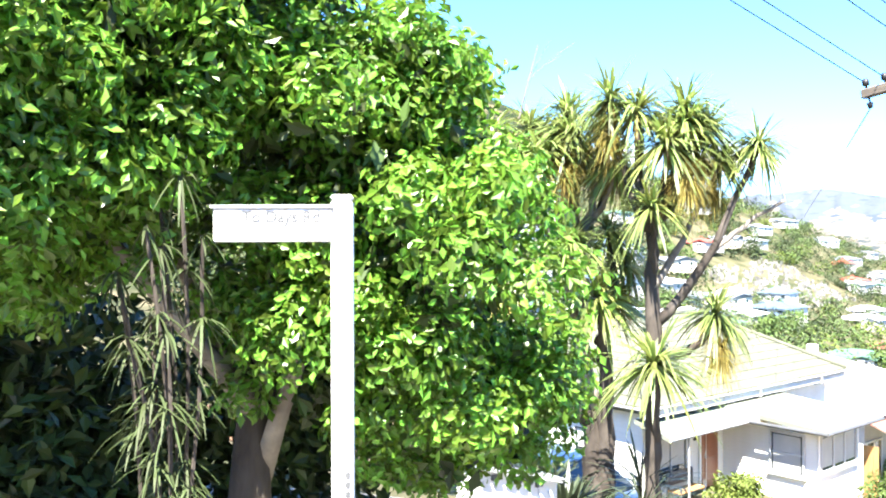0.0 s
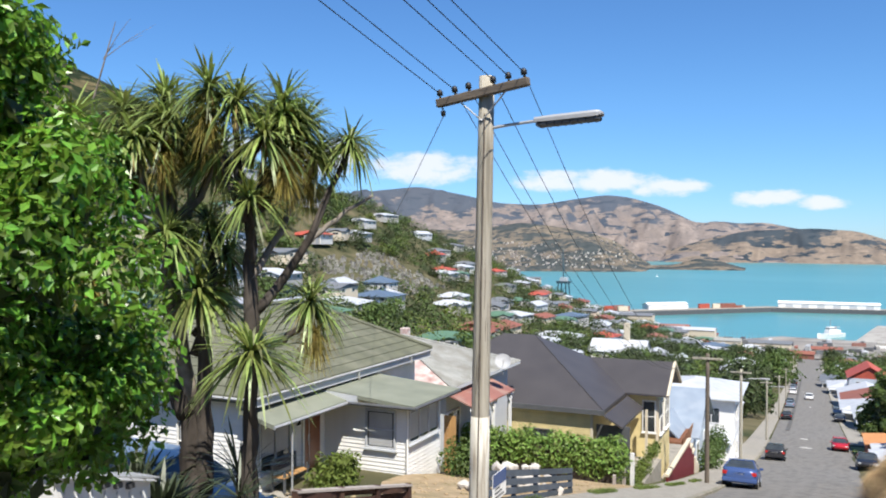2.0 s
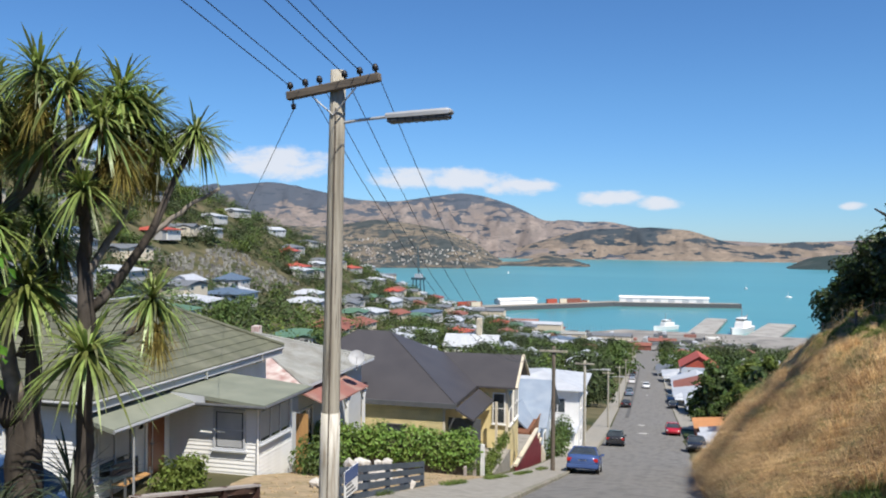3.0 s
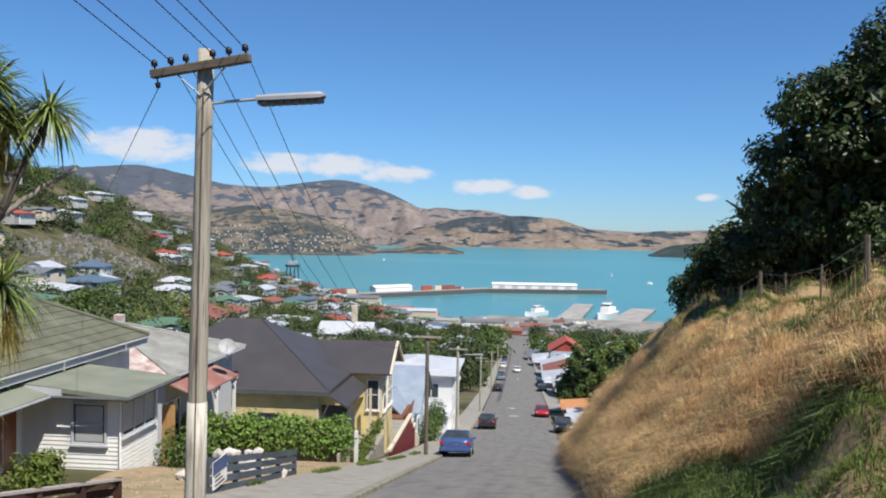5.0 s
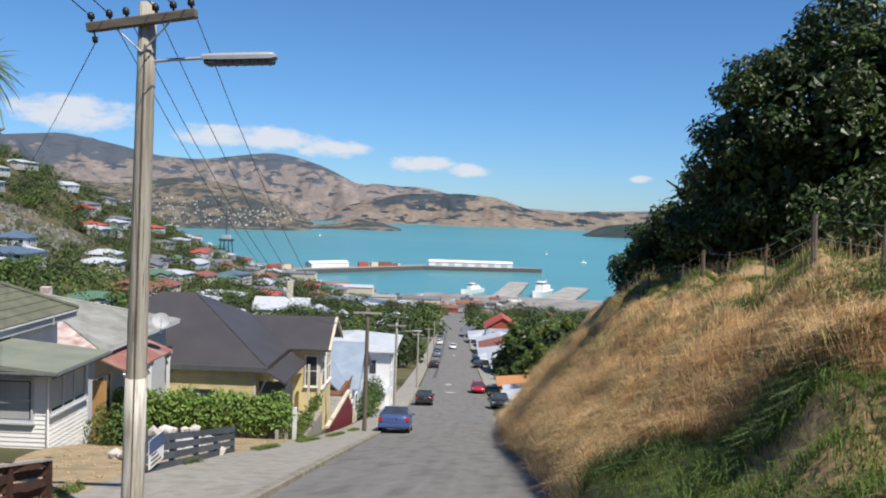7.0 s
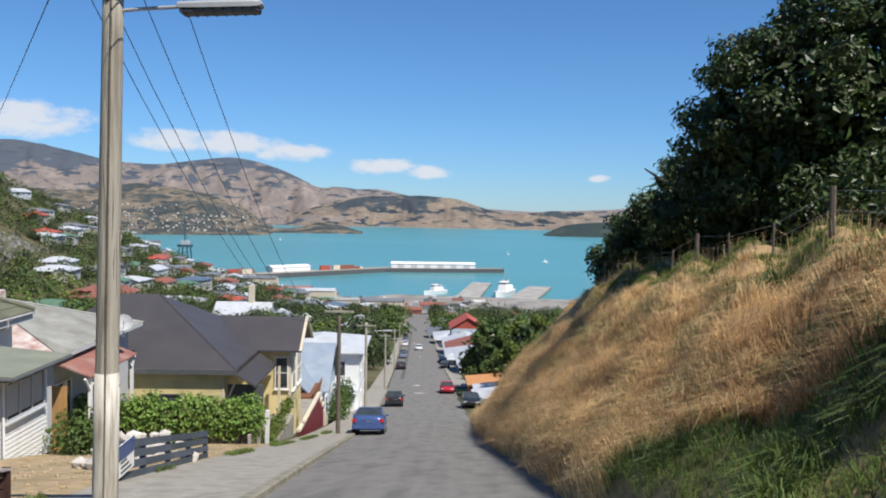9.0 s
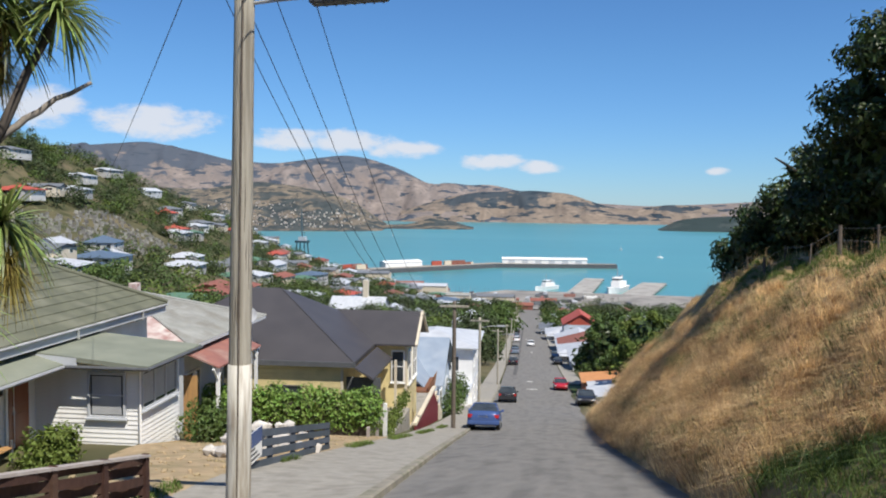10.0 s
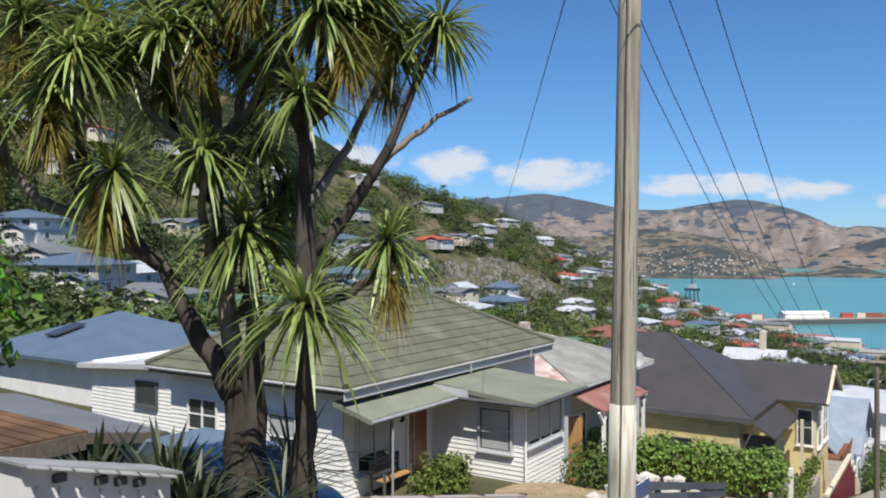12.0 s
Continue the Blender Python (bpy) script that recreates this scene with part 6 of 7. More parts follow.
def cabbage_trees():
    b, p = "bark", "palebark"
    yaw = radians(52)
    rx, ry = (math.cos(yaw), math.sin(yaw)), (-math.sin(yaw), math.cos(yaw))

    def T(a, d, z):
        return (a * rx[0] + d * ry[0], a * rx[1] + d * ry[1], z)

    A = (-8.9, 9.3, -3.95)
    stems = [
        ((0, 0, -0.3), T(0, 0, 0.7), T(-0.12, 0, 1.7), 0.25, 0, False, b),
        (T(0.1, -0.05, 0.2), T(0.2, 0, 1.6), T(0.05, -0.25, 3.3), 0.17, 1.45, False, b),
        (T(-0.3, 0, 2.9), T(-0.5, -0.2, 3.4), T(-0.4, -0.4, 4.15), 0.07, 1.1, False, p),
        (T(0.0, 0, 2.6), T(0.4, 0.4, 3.2), T(0.5, 0.5, 3.8), 0.07, 1.1, True, b),
        (T(-0.1, 0, 1.4), T(-0.45, 0, 2.0), T(-0.95, 0, 3.0), 0.16, 0, False, b),
        (T(-0.05, 0, 1.6), T(-0.3, 0.1, 2.8), T(-0.3, 0.1, 4.2), 0.13, 0, False, p),
        (T(-0.9, 0, 2.9), T(-1.3, 0, 3.1), T(-1.36, -0.3, 3.95), 0.1, 1.15, True, b),
        (T(-0.9, 0, 2.9), T(-1.9, 0, 3.4), T(-2.0, -0.2, 4.85), 0.085, 1.1, True, p),
        (T(-1.6, 0, 3.4), T(-2.6, 0, 3.6), T(-2.7, 0.1, 4.6), 0.07, 1.05, True, p),
        (T(-1.7, 0, 3.6), T(-2.3, 0.2, 4.6), T(-2.45, 0.3, 5.7), 0.07, 1.15, True, p),
        (T(-0.3, 0.1, 4.0), T(-1.1, 0.1, 4.4), T(-1.35, 0.0, 5.4), 0.08, 1.1, True, p),
        (T(-0.3, 0.1, 4.1), T(-0.6, 0.1, 5.0), T(-0.4, -0.1, 5.8), 0.09, 1.15, True, p),
        (T(-0.3, 0.1, 4.1), T(0.1, 0.1, 4.8), T(0.1, 0.2, 5.9), 0.08, 1.1, True, p),
        (T(-0.3, 0.1, 4.1), T(-1.0, 0.3, 5.2), T(-1.0, 0.4, 6.0), 0.07, 1.1, True, p),
        (T(-0.3, 0.1, 4.2), T(-0.4, 0.3, 5.4), T(-0.4, 0.4, 6.2), 0.08, 1.1, True, p),
        (T(0.0, 0, 2.3), T(0.4, 0, 3.4), T(0.2, -0.1, 4.3), 0.08, 1.1, False, b),
        (T(-0.3, 0.1, 3.6), T(-0.8, 0.4, 4.2), T(-0.9, 0.5, 5.0), 0.07, 1.1, True, b),
        (T(-0.3, 0.1, 4.0), T(0.0, 0.4, 4.6), T(0.35, 0.5, 5.2), 0.07, 1.1, True, b),
        (T(-1.7, 0, 3.6), T(-2.0, 0.4, 4.8), T(-1.75, 0.4, 5.8), 0.06, 1.15, True, b),
        (T(-0.3, 0.1, 4.0), T(-0.8, -0.2, 4.8), T(-0.85, -0.3, 5.5), 0.06, 1.15, True, p),
        (T(-1.6, 0, 3.4), T(-1.7, -0.3, 4.5), T(-1.75, -0.4, 5.2), 0.06, 1.1, True, p),
        (T(-0.3, 0.1, 4.1), T(0.2, -0.2, 4.8), T(0.3, -0.3, 5.3), 0.06, 1.1, True, p),
    ]
    cabbage_tree(A, stems, "many-headed cabbage tree with drooping strap leaves and dark forked trunk", 3)
    B = (-7.55, 9.0, -3.85)
    o = 0.85
    stems = [
        ((0, 0, -0.3), T(0.08, 0, 1.0), T(0.12, 0, 2.2), 0.17, 0, False, b),
        (T(0.12, 0, 2.1), T(0.12, 0, 3.2), T(0.05, 0, 4.4), 0.14, 0, False, b),
        (T(0.1, 0, 1.2), T(0.15, -0.2, 1.5), T(0.08, -0.3, 2.4), 0.07, 1.3, False, b),
        (T(0.12, 0, 2.9), T(0.9, 0, 3.6), T(1.5, 0, 5.35), 0.08, 0.95, False, b),
        (T(0.9, 0, 3.9), T(1.3, 0, 4.3), T(1.85, 0, 4.6), 0.045, 0, False, p),
        (T(0.1, 0, 2.4), T(0.9, 0.2, 2.5), T(0.95, 0.1, 3.05), 0.07, 1.05, True, b),
        (T(0.08, 0, 3.6), T(0.1, -0.2, 4.0), T(0.05, -0.3, 4.5), 0.07, 0.95, False, b),
        (T(0.05, 0, 4.2), T(0.6, 0, 4.7), T(0.55, 0, 5.7), 0.08, 1.15, True, b),
        (T(0.05, 0, 4.3), T(-0.15, 0, 5.0), T(-0.1, 0, 5.85), 0.08, 1.1, True, b),
        (T(0.05, 0, 4.3), T(0.6, 0.3, 5.2), T(0.6, 0.3, 5.95), 0.07, 1.05, True, b),
        (T(0.05, 0, 4.2), T(-0.4, 0.2, 5.2), T(-0.45, 0.2, 6.05), 0.07, 1.05, True, b),
        (T(0.1, 0, 3.4), T(0.6, 0.3, 4.0), T(1.05, 0.3, 5.2), 0.06, 1.0, True, p),
        (T(0.05, 0, 4.2), T(0.4, 0.4, 4.8), T(0.85, 0.4, 5.6), 0.06, 1.1, True, b),
        (T(0.05, 0, 4.2), T(0.3, -0.2, 4.8), T(0.25, -0.3, 5.35), 0.06, 1.1, True, b),
    ]
    cabbage_tree(B, stems, "slender cabbage tree with tall bare limbs and brown seed heads", 5)
    for x, y, s, n in ((-7.75, 9.1, 1.15, 60), (-6.9, 8.3, 0.85, 40)):
        z = float(land(*to_uv(x, y)))
        g = thing("cabbage_sapling", pose(x, y, z), "young spiky cabbage tree sapling at the trunk's foot", "shrub")
        v, f = strap_head(n, 0.85 * s, 0.035, int(s * 50), up=0.97, low=-0.25, droop=0.25)
        tagged(mesh_ob("head", v + np.array([0, 0, 0.75 * s]), f, M["flax"], g), "spiky rosette of narrow dark leaves", "", "", "stuff")
        part("stem", tube([(0, 0, -0.1), (0, 0, 0.75 * s)], [0.06, 0.04], 7), M["bark"], g)


cabbage_trees()


def flax_bush(x, y, s, seed):
    z = float(land(*to_uv(x, y)))
    g = thing("flax_bush", pose(x, y, z), "dark upright flax clump beside the drive", "shrub", "flax by the drive")
    v, f = strap_head(150, 1.05 * s, 0.085, seed, up=0.99, low=0.3, droop=0.3)
    v[:, 2] *= 1.1
    mesh_ob("leaves", v, f, M["flax"], g)


for fu, fv, fs, seed in ((-7.3, 9.5, 0.95, 3), (-8.2, 9.9, 1.1, 4), (-9.1, 9.6, 1.0, 5), (-10.0, 10.2, 1.0, 6)):
    flax_bush(*to_xy(fu, fv), fs, seed)


def bank_tree(u, v, lobes, count, seed, label, size=0.2, material="leafdark"):
    e = thing("tree", at(u, v), label, "tree", "trees on the bank")
    part("trunk", tube(limb((0, 0, -0.5), (0.2, 0.1, 4), (0.2, 0, 0)), [0.35, 0.3, 0.26, 0.22, 0.19, 0.15], 9), M["bark"], e, smooth=True)
    for k in range(5):
        a = k * 1.3
        part("limb", tube(limb((0.1, 0, 1.6 + 0.4 * k), (2 * math.cos(a), 2 * math.sin(a), 3.6 + 0.5 * k), (0, 0, 0.3)), [0.14, 0.12, 0.1, 0.08, 0.06, 0.03], 7), M["bark"], e, smooth=True)
    crown("crown", clumps(lobes, 26, 0.62, seed), count, size, M[material], e, seed, flat=0.45, shell=0.5)
    # dark inner leaves, painted-in shade where the crown itself is lighter
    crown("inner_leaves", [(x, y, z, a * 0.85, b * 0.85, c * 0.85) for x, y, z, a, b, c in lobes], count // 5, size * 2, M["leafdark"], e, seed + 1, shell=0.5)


bank_tree(13.3, 27, [(0, 0, 5, 3.6, 3.6, 2.8), (-1.8, 1, 3, 2.8, 2.8, 2.4), (2, -1, 4, 3.5, 3, 3.6), (-2.4, 2.5, 1.6, 2.4, 2.4, 1.8), (0.5, 0.5, 7, 2.4, 2.4, 1.8), (4, -2, 6, 3, 3, 3), (1.5, -2.5, 2, 2.6, 2.4, 2.2), (-2.4, 0.5, 4.6, 2.1, 2.2, 2.0)], 54000, 11, "large dark dense evergreen tree on the bank top")
bank_tree(11.8, 37, [(0, 0, 2.6, 2.6, 2.8, 2.4), (-1.2, 1.2, 1.2, 2.0, 2.2, 1.6), (1.5, -1, 3.6, 2.6, 2.6, 2.4), (-1.9, 2.6, 0.4, 1.5, 1.8, 1.2)], 28000, 12, "dark rounded evergreen tree on the bank")
bank_tree(20, 22, [(0, 0, 5, 4, 4, 4), (-2.5, 0, 3, 3, 3, 3), (1, 1, 7, 3, 3, 3)], 22000, 13, "large dark dense evergreen tree on the bank top")
bank_tree(9.6, 108, [(0, 0, 6.2, 3.0, 4, 2.8), (2.5, 2, 7.5, 3, 3, 2.4), (0, 0, 3.4, 3.2, 5, 2.6), (1, 6, 3, 3, 4, 2.5), (2.5, -5, 3.5, 3, 4, 2.8)], 14000, 14, "leafy green street tree", 0.4, "leafmid")
bank_tree(13, 90, [(0, 0, 6, 3.6, 4, 3), (0, 0, 3.5, 4, 5, 3), (1, -6, 3, 4, 4, 3)], 14000, 15, "leafy yellow-green tree below the bank", 0.42, "leaflime")


bank_tree(9.2, 2.2, [(0, 0, 3.8, 1.4, 1.3, 1.1), (-0.6, -0.8, 3.0, 1.1, 1.0, 0.9)], 5000, 16, "dark evergreen tree shading the near bank", 0.3)


# ---- shrubs, hedge and vine near the houses ----
def shrub(u, v, lobes, count, size, material, label, seed, dz=0.0):
    e = thing("shrub", at(u, v, dz), label, "shrub")
    for k in range(4):
        a = k * 1.6 + seed
        part("stem", tube([(0, 0, -0.2), (0.2 * math.cos(a), 0.2 * math.sin(a), lobes[0][2])], 0.02, 5), M["bark"], e)
    crown("foliage", lobes, count, size, M[material], e, seed, flat=0.9, shell=0.8)


shrub(-9.3, 25.2, [(0, 0, 0.65, 0.75, 0.8, 0.7), (0.3, 0.4, 0.5, 0.6, 0.6, 0.55)], 2600, 0.13, "leafmid", "rounded green shrub against the white house", 21)
shrub(-11.6, 20.9, [(0, 0, 0.7, 0.75, 0.65, 0.75), (0.3, 0.2, 1.15, 0.4, 0.4, 0.45)], 3000, 0.13, "leaflime", "yellow-green shrub before the porch", 22, -0.6)
shrub(-5.9, 36.0, [(0, 0, 0.25, 0.4, 1.2, 0.4), (0, 2, 0.3, 0.4, 1.0, 0.4), (-0.1, 5, 0.3, 0.3, 1.5, 0.35)], 2200, 0.12, "leaflime", "weeds along the footpath edge", 23)
shrub(-5.3, 60.0, [(0, 0, 0.8, 0.8, 2.2, 1.0), (0, 4, 1.0, 0.8, 2.2, 1.2)], 2600, 0.2, "leafmid", "green hedge beside the footpath", 24)


shrub(11.6, 21, [(0, 0, 1.0, 2.0, 3.0, 1.6), (0.6, -3.5, 1.0, 2.0, 2.6, 1.5), (2, 2, 2, 2.5, 2.8, 2), (0.2, 4, 0.9, 1.9, 2.4, 1.4)], 16000, 0.2, "leafdark", "dark evergreen scrub behind the bank fence", 27)


def hedge():
    """A vine-covered hedge across the yard of the iron-roofed house."""
    e = thing("hedge", at_z(-5.9, 33.2, -9.65), "bright green vine-covered hedge behind the dirt yard", "hedge")
    part("frame", box(-6.6, -0.25, -0.3, -0.2, 0.25, 1.35), M["bark"], e, "dark woody inside")
    lobes = [(-6.4 + k * 0.62, 0, 1.06 + 0.1 * math.sin(k * 2.1), 0.55, 0.5, 0.85) for k in range(11)]
    crown("foliage", lobes, 13000, 0.155, M["leafvine"], e, 25, flat=0.8, shell=0.4)
    for v in (-1.2, 0.6):
        part("post", box(-0.05, v, -0.6, 0.06, v + 0.12, 0.75), M["caprail"], e, "grey fence post")
    part("gate_post", box(0.1, 1.4, -0.6, 0.25, 1.55, 1.0), M["white"], e, "white gate post")


hedge()


def rubble():
    rng = random.Random(9)
    for k in range(60):
        layer = 0 if k < 32 else 1 if k < 50 else 2
        u, v = rng.gauss(-6.5, 0.4 - 0.12 * layer), rng.uniform(19.6 + 0.5 * layer, 24.8 - 0.5 * layer)
        r = rng.uniform(0.07, 0.27)
        bm = bmesh.new()
        bmesh.ops.create_icosphere(bm, subdivisions=1, radius=r)
        for w in bm.verts:
            w.co *= rng.uniform(0.7, 1.25)
            w.co.z *= 0.7
        tagged(part("rock", bm, M["rubble"]), "pale broken concrete lump in the yard heap", "rock", "rubble heap").matrix_world = at(u, v, 0.15 + 0.28 * layer)


rubble()


def yard_litter():
    """Clods and small stones over the bare yard."""
    rng = random.Random(44)
    bm = bmesh.new()
    for _ in range(420):
        u, v = rng.uniform(-9.4, -5.5), rng.uniform(14.2, 32)
        x, y = to_xy(u, v)
        r = rng.uniform(0.015, 0.06)
        bmesh.ops.create_icosphere(bm, subdivisions=1, radius=r, matrix=Matrix.Translation((x, y, float(land(u, v)) + 0.06 + r * 0.3)) @ Matrix.Rotation(rng.uniform(0, 3), 4, "Z") @ Matrix.Diagonal((1.3, 1, 0.7, 1)))
    tagged(part("clods", bm, M["soil"]), "loose clods and stones on the dry yard", "stones", "", "stuff")


yard_litter()


# ---- hillside trees ----
def town_tree(lobes, count, size, material, label, seed, m):
    e = thing("tree", m, label, "tree", "trees of the town")
    part("trunk", tube([(0, 0, -1), (0, 0, 1), (0.1, 0, 2.6)], [0.25, 0.2, 0.12], 6), M["bark"], e)
    crown("crown", clumps(lobes, 7, 1.15, seed) + lobes, count, size, M[material], e, seed, flat=0.4, shell=0.5)
    return e


TT = [
    town_tree([(0, 0, 3.2, 2.6, 2.6, 2.4), (1.2, 0.6, 2.4, 2, 2, 1.8), (-1.3, -0.5, 2.6, 1.9, 2.1, 1.9)], 900, 0.6, "leafolive", "dark olive evergreen tree on the hillside", 41, at(-30, 75)),
    town_tree([(0, 0, 2.2, 3.2, 2.8, 1.8), (2, 0.5, 1.6, 2.2, 2.2, 1.5), (-2, -0.5, 1.8, 2.2, 2.4, 1.5)], 900, 0.6, "leafmid", "spreading green tree among the houses", 42, at(-38, 70)),
    town_tree([(0, 0, 4, 1.6, 1.6, 3.6), (0.3, 0.2, 2.2, 1.9, 1.9, 2)], 1000, 0.45, "leafolive", "tall dark conical tree on the hillside", 43, at(-44, 90)),
    town_tree([(0, 0, 1.3, 2.6, 2.2, 1.3), (1.8, 0.8, 1.0, 1.8, 1.6, 1)], 900, 0.45, "leaflime", "low lime green shrubbery between gardens", 44, at(-32, 95)),
]


def clear_of_houses(u, v):
    return not (-184 < u < -149 and 255 < v < 350) and all(abs(u - a) > 7.5 or abs(v - b) > 8.5 for _, a, b, _ in TOWN)


def town_spot(rng):
    r = rng.random()
    if r < 0.74:
        return -rng.uniform(30, 262), 36 + 600 * rng.random() ** 1.3
    if r < 0.86:
        return -rng.uniform(14, 60), rng.uniform(95, 520)
    return rng.uniform(9, 90), rng.uniform(120, 500)


def plant_town():
    rng = random.Random(12)
    placed = 0
    while placed < 290:
        u, v = town_spot(rng)
        if abs(u) < 8 or v > 420 or not clear_of_houses(u, v) or (u > -26 and v < 95) or (-23 < u < -8 and v < 180):
            continue
        k = rng.choices((0, 1, 2, 3), (5, 5, 1.2, 3))[0]
        s = rng.uniform(0.9, 1.9)
        c = copy_thing(TT[k], at(u, v, -0.5, rng.uniform(0, 360)))
        c.scale = (s, s, s * rng.uniform(0.75, 1.1))
        placed += 1
    # street trees and garden trees close to the footpaths
    for side, v0, v1, step in ((-1, 150, 480, 13), (1, 250, 470, 14)):
        v = v0
        while v < v1:
            u = -rng.uniform(9, 16) if side < 0 else rng.uniform(10.5, 14)
            if clear_of_houses(u, v) and not (side > 0 and 216 < v < 240):
                s = rng.uniform(0.7, 1.9)
                c = copy_thing(TT[rng.choice((0, 1, 1, 3))], at(u, v, -0.5, rng.uniform(0, 360)))
                c.scale = (s, s, s * rng.uniform(0.8, 1.2))
            v += rng.uniform(0.5, 1.4) * step
    for seed, material, n, label in ((51, "leafolive", 1800, "dark evergreen woodland between the hillside houses"), (52, "leafmid", 1050, "green garden shrubbery over the hillside"), (53, "leaflime", 260, "yellow-green scrub over the hillside")):
        rng = random.Random(seed)
        lobes = []
        while len(lobes) < n:
            u, v = town_spot(rng)
            if abs(u) < 8 or (v > 520 and u > -60) or not clear_of_houses(u, v) or (u > -26 and v < 95) or (-23 < u < -8 and v < 180):
                continue
            x, y = to_xy(u, v)
            s = rng.uniform(2.2, 5.0)
            lobes.append((x, y, float(land(u, v)) + s * 0.55, s, s, s * rng.uniform(0.6, 1.0)))
        v, f = leaf_cloud(lobes, n * 80, 1.1, seed, flat=0.4)
        tagged(mesh_ob("woodland", v, f, M[material]), label, "woodland", "", "stuff")


plant_town()


def cemetery():
    """Grey terraced graves between the hillside gardens."""
    rng = random.Random(77)
    bm = bmesh.new()
    for _ in range(460):
        v = rng.uniform(255, 352)
        u = -rng.uniform(150, 182) + 6 * math.sin(v * 0.05)
        x, y = to_xy(u, v)
        z = float(land(u, v))
        w, h = rng.uniform(0.3, 0.7), rng.uniform(0.5, 1.7)
        box(x - w, y - 0.15, z - 0.3, x + w, y + 0.15, z + h, 0, bm)
        if rng.random() < 0.6:
            box(x - w * 1.3, y - 2.2, z - 0.8, x + w * 1.3, y - 0.2, z + 0.15, 0, bm)
    tagged(part("headstones", bm, M["grave"]), "crowded grey headstones and kerbs of a hillside cemetery", "graves", "", "stuff")


cemetery()


def far_settlement():
    """Scattered pale houses of the settlement across the water."""
    rng = random.Random(8)
    bm = bmesh.new()
    for _ in range(360):
        a = radians(rng.triangular(18.6, 38, 23))
        d = rng.uniform(2290, 2780)
        h = SEA + 6 + (d - 2260) * 0.15 * rng.uniform(0.85, 1.1)
        s = rng.uniform(1.0, 2.4)
        box(-math.sin(a) * d - s, math.cos(a) * d - s, h - 3, -math.sin(a) * d + s, math.cos(a) * d + s, h + rng.uniform(0.8, 2.0), 0, bm)
    tagged(part("far_houses", bm, M["farhouse"]), "tiny pale houses scattered over the far headland", "houses", "", "stuff")


far_settlement()


# ---- port ----
def port():
    q = thing("wharf", pose(0, 0, SEA), "flat grey port land along the waterfront", "wharf", "", "structure")
    part("quay", slab([(-330, 700, 2.5), (-150, 700, 2.5), (-125, 738, 2.5), (160, 738, 2.5), (160, 600, 2.5), (-100, 610, 2.5), (-330, 640, 2.5)], 6), M["yard"], q)
    p = thing("pier", pose(0, 0, SEA), "long grey concrete finger pier", "pier", "piers")
    part("deck", slab([(-69, 730, 2.6), (-47, 730, 2.6), (-44, 884, 2.6), (-64, 884, 2.6)], 1.6), M["pierdeck"], p)
    p2 = thing("pier", pose(0, 0, SEA), "broad grey concrete finger pier", "pier", "piers")
    part("deck", slab([(-22, 730, 2.6), (4, 730, 2.6), (20, 856, 2.6), (-4, 856, 2.6)], 1.6), M["pierdeck"], p2)
    for pier, a, b in ((p, (-64, 884), (-44, 884)), (p2, (-4, 856), (20, 856))):
        for k in range(10):
            t = k / 9
            part("pile", tube([(a[0] + (b[0] - a[0]) * t, a[1], -1), (a[0] + (b[0] - a[0]) * t, a[1], 1.2)], 0.5, 6), M["trim"], pier)
    b = thing("breakwater", pose(0, 0, SEA), "dark rock breakwater carrying a quay road", "breakwater", "", "structure")
    part("mole", slab([(-330, 880, 5), (-305, 872, 5), (-185, 1018, 5), (-36, 1062, 5), (-38, 1078, 5), (-195, 1040, 5)], 5), M["trim"], b)
    part("road", slab([(-328, 881, 5.2), (-306, 874, 5.2), (-186, 1020, 5.2), (-38, 1064, 5.2), (-40, 1076, 5.2), (-194, 1039, 5.2)], 0.15), M["concrete"], b)
    s = thing("shed", pose(-126, 1052, SEA + 5.2, 0, 0, 11), "long white port shed on the breakwater", "shed")
    part("wall", box(-56, -8, 0, 52, 8, 5.2), M["white"], s)
    part("roof", gable_roof(-56, -8, 52, 8, 5.2, 2.2, 0.6, "x"), M["white"], s)
    for k in range(6):
        part("door", box(-48 + k * 17, -8.06, 0, -40 + k * 17, -8.0, 4), M["palegrey"], s)
    s = thing("shed", pose(-285, 935, SEA + 5.2, 0, 0, 50), "white port shed near the shore", "shed")
    part("wall", box(-26, -7, 0, 26, 7, 5), M["white"], s)
    part("roof", gable_roof(-26, -7, 26, 7, 5, 2.4, 0.6, "x"), M["white"], s)
    rng = random.Random(3)
    for k in range(16):
        t = rng.random()
        x, y = (-262 + 50 * t, 952 + 55 * t) if k < 11 else (-335 + rng.random() * 22, 868 + rng.random() * 20)
        c = thing("container", pose(x + rng.uniform(-2, 2), y, SEA + 5.2, 0, 0, 50), "stacked steel shipping container on the quay", "container", "containers")
        h = rng.choice((2.6, 5.2))
        part("body", box(-6, -1.2, 0, 6, 1.2, h, 0.05), M[("redroof", "stucco", "maroonroof", "rustroof")[k % 4]], c)
        part("doors", box(6.0, -1.1, 0.1, 6.06, 1.1, h - 0.1), M["trim"], c)
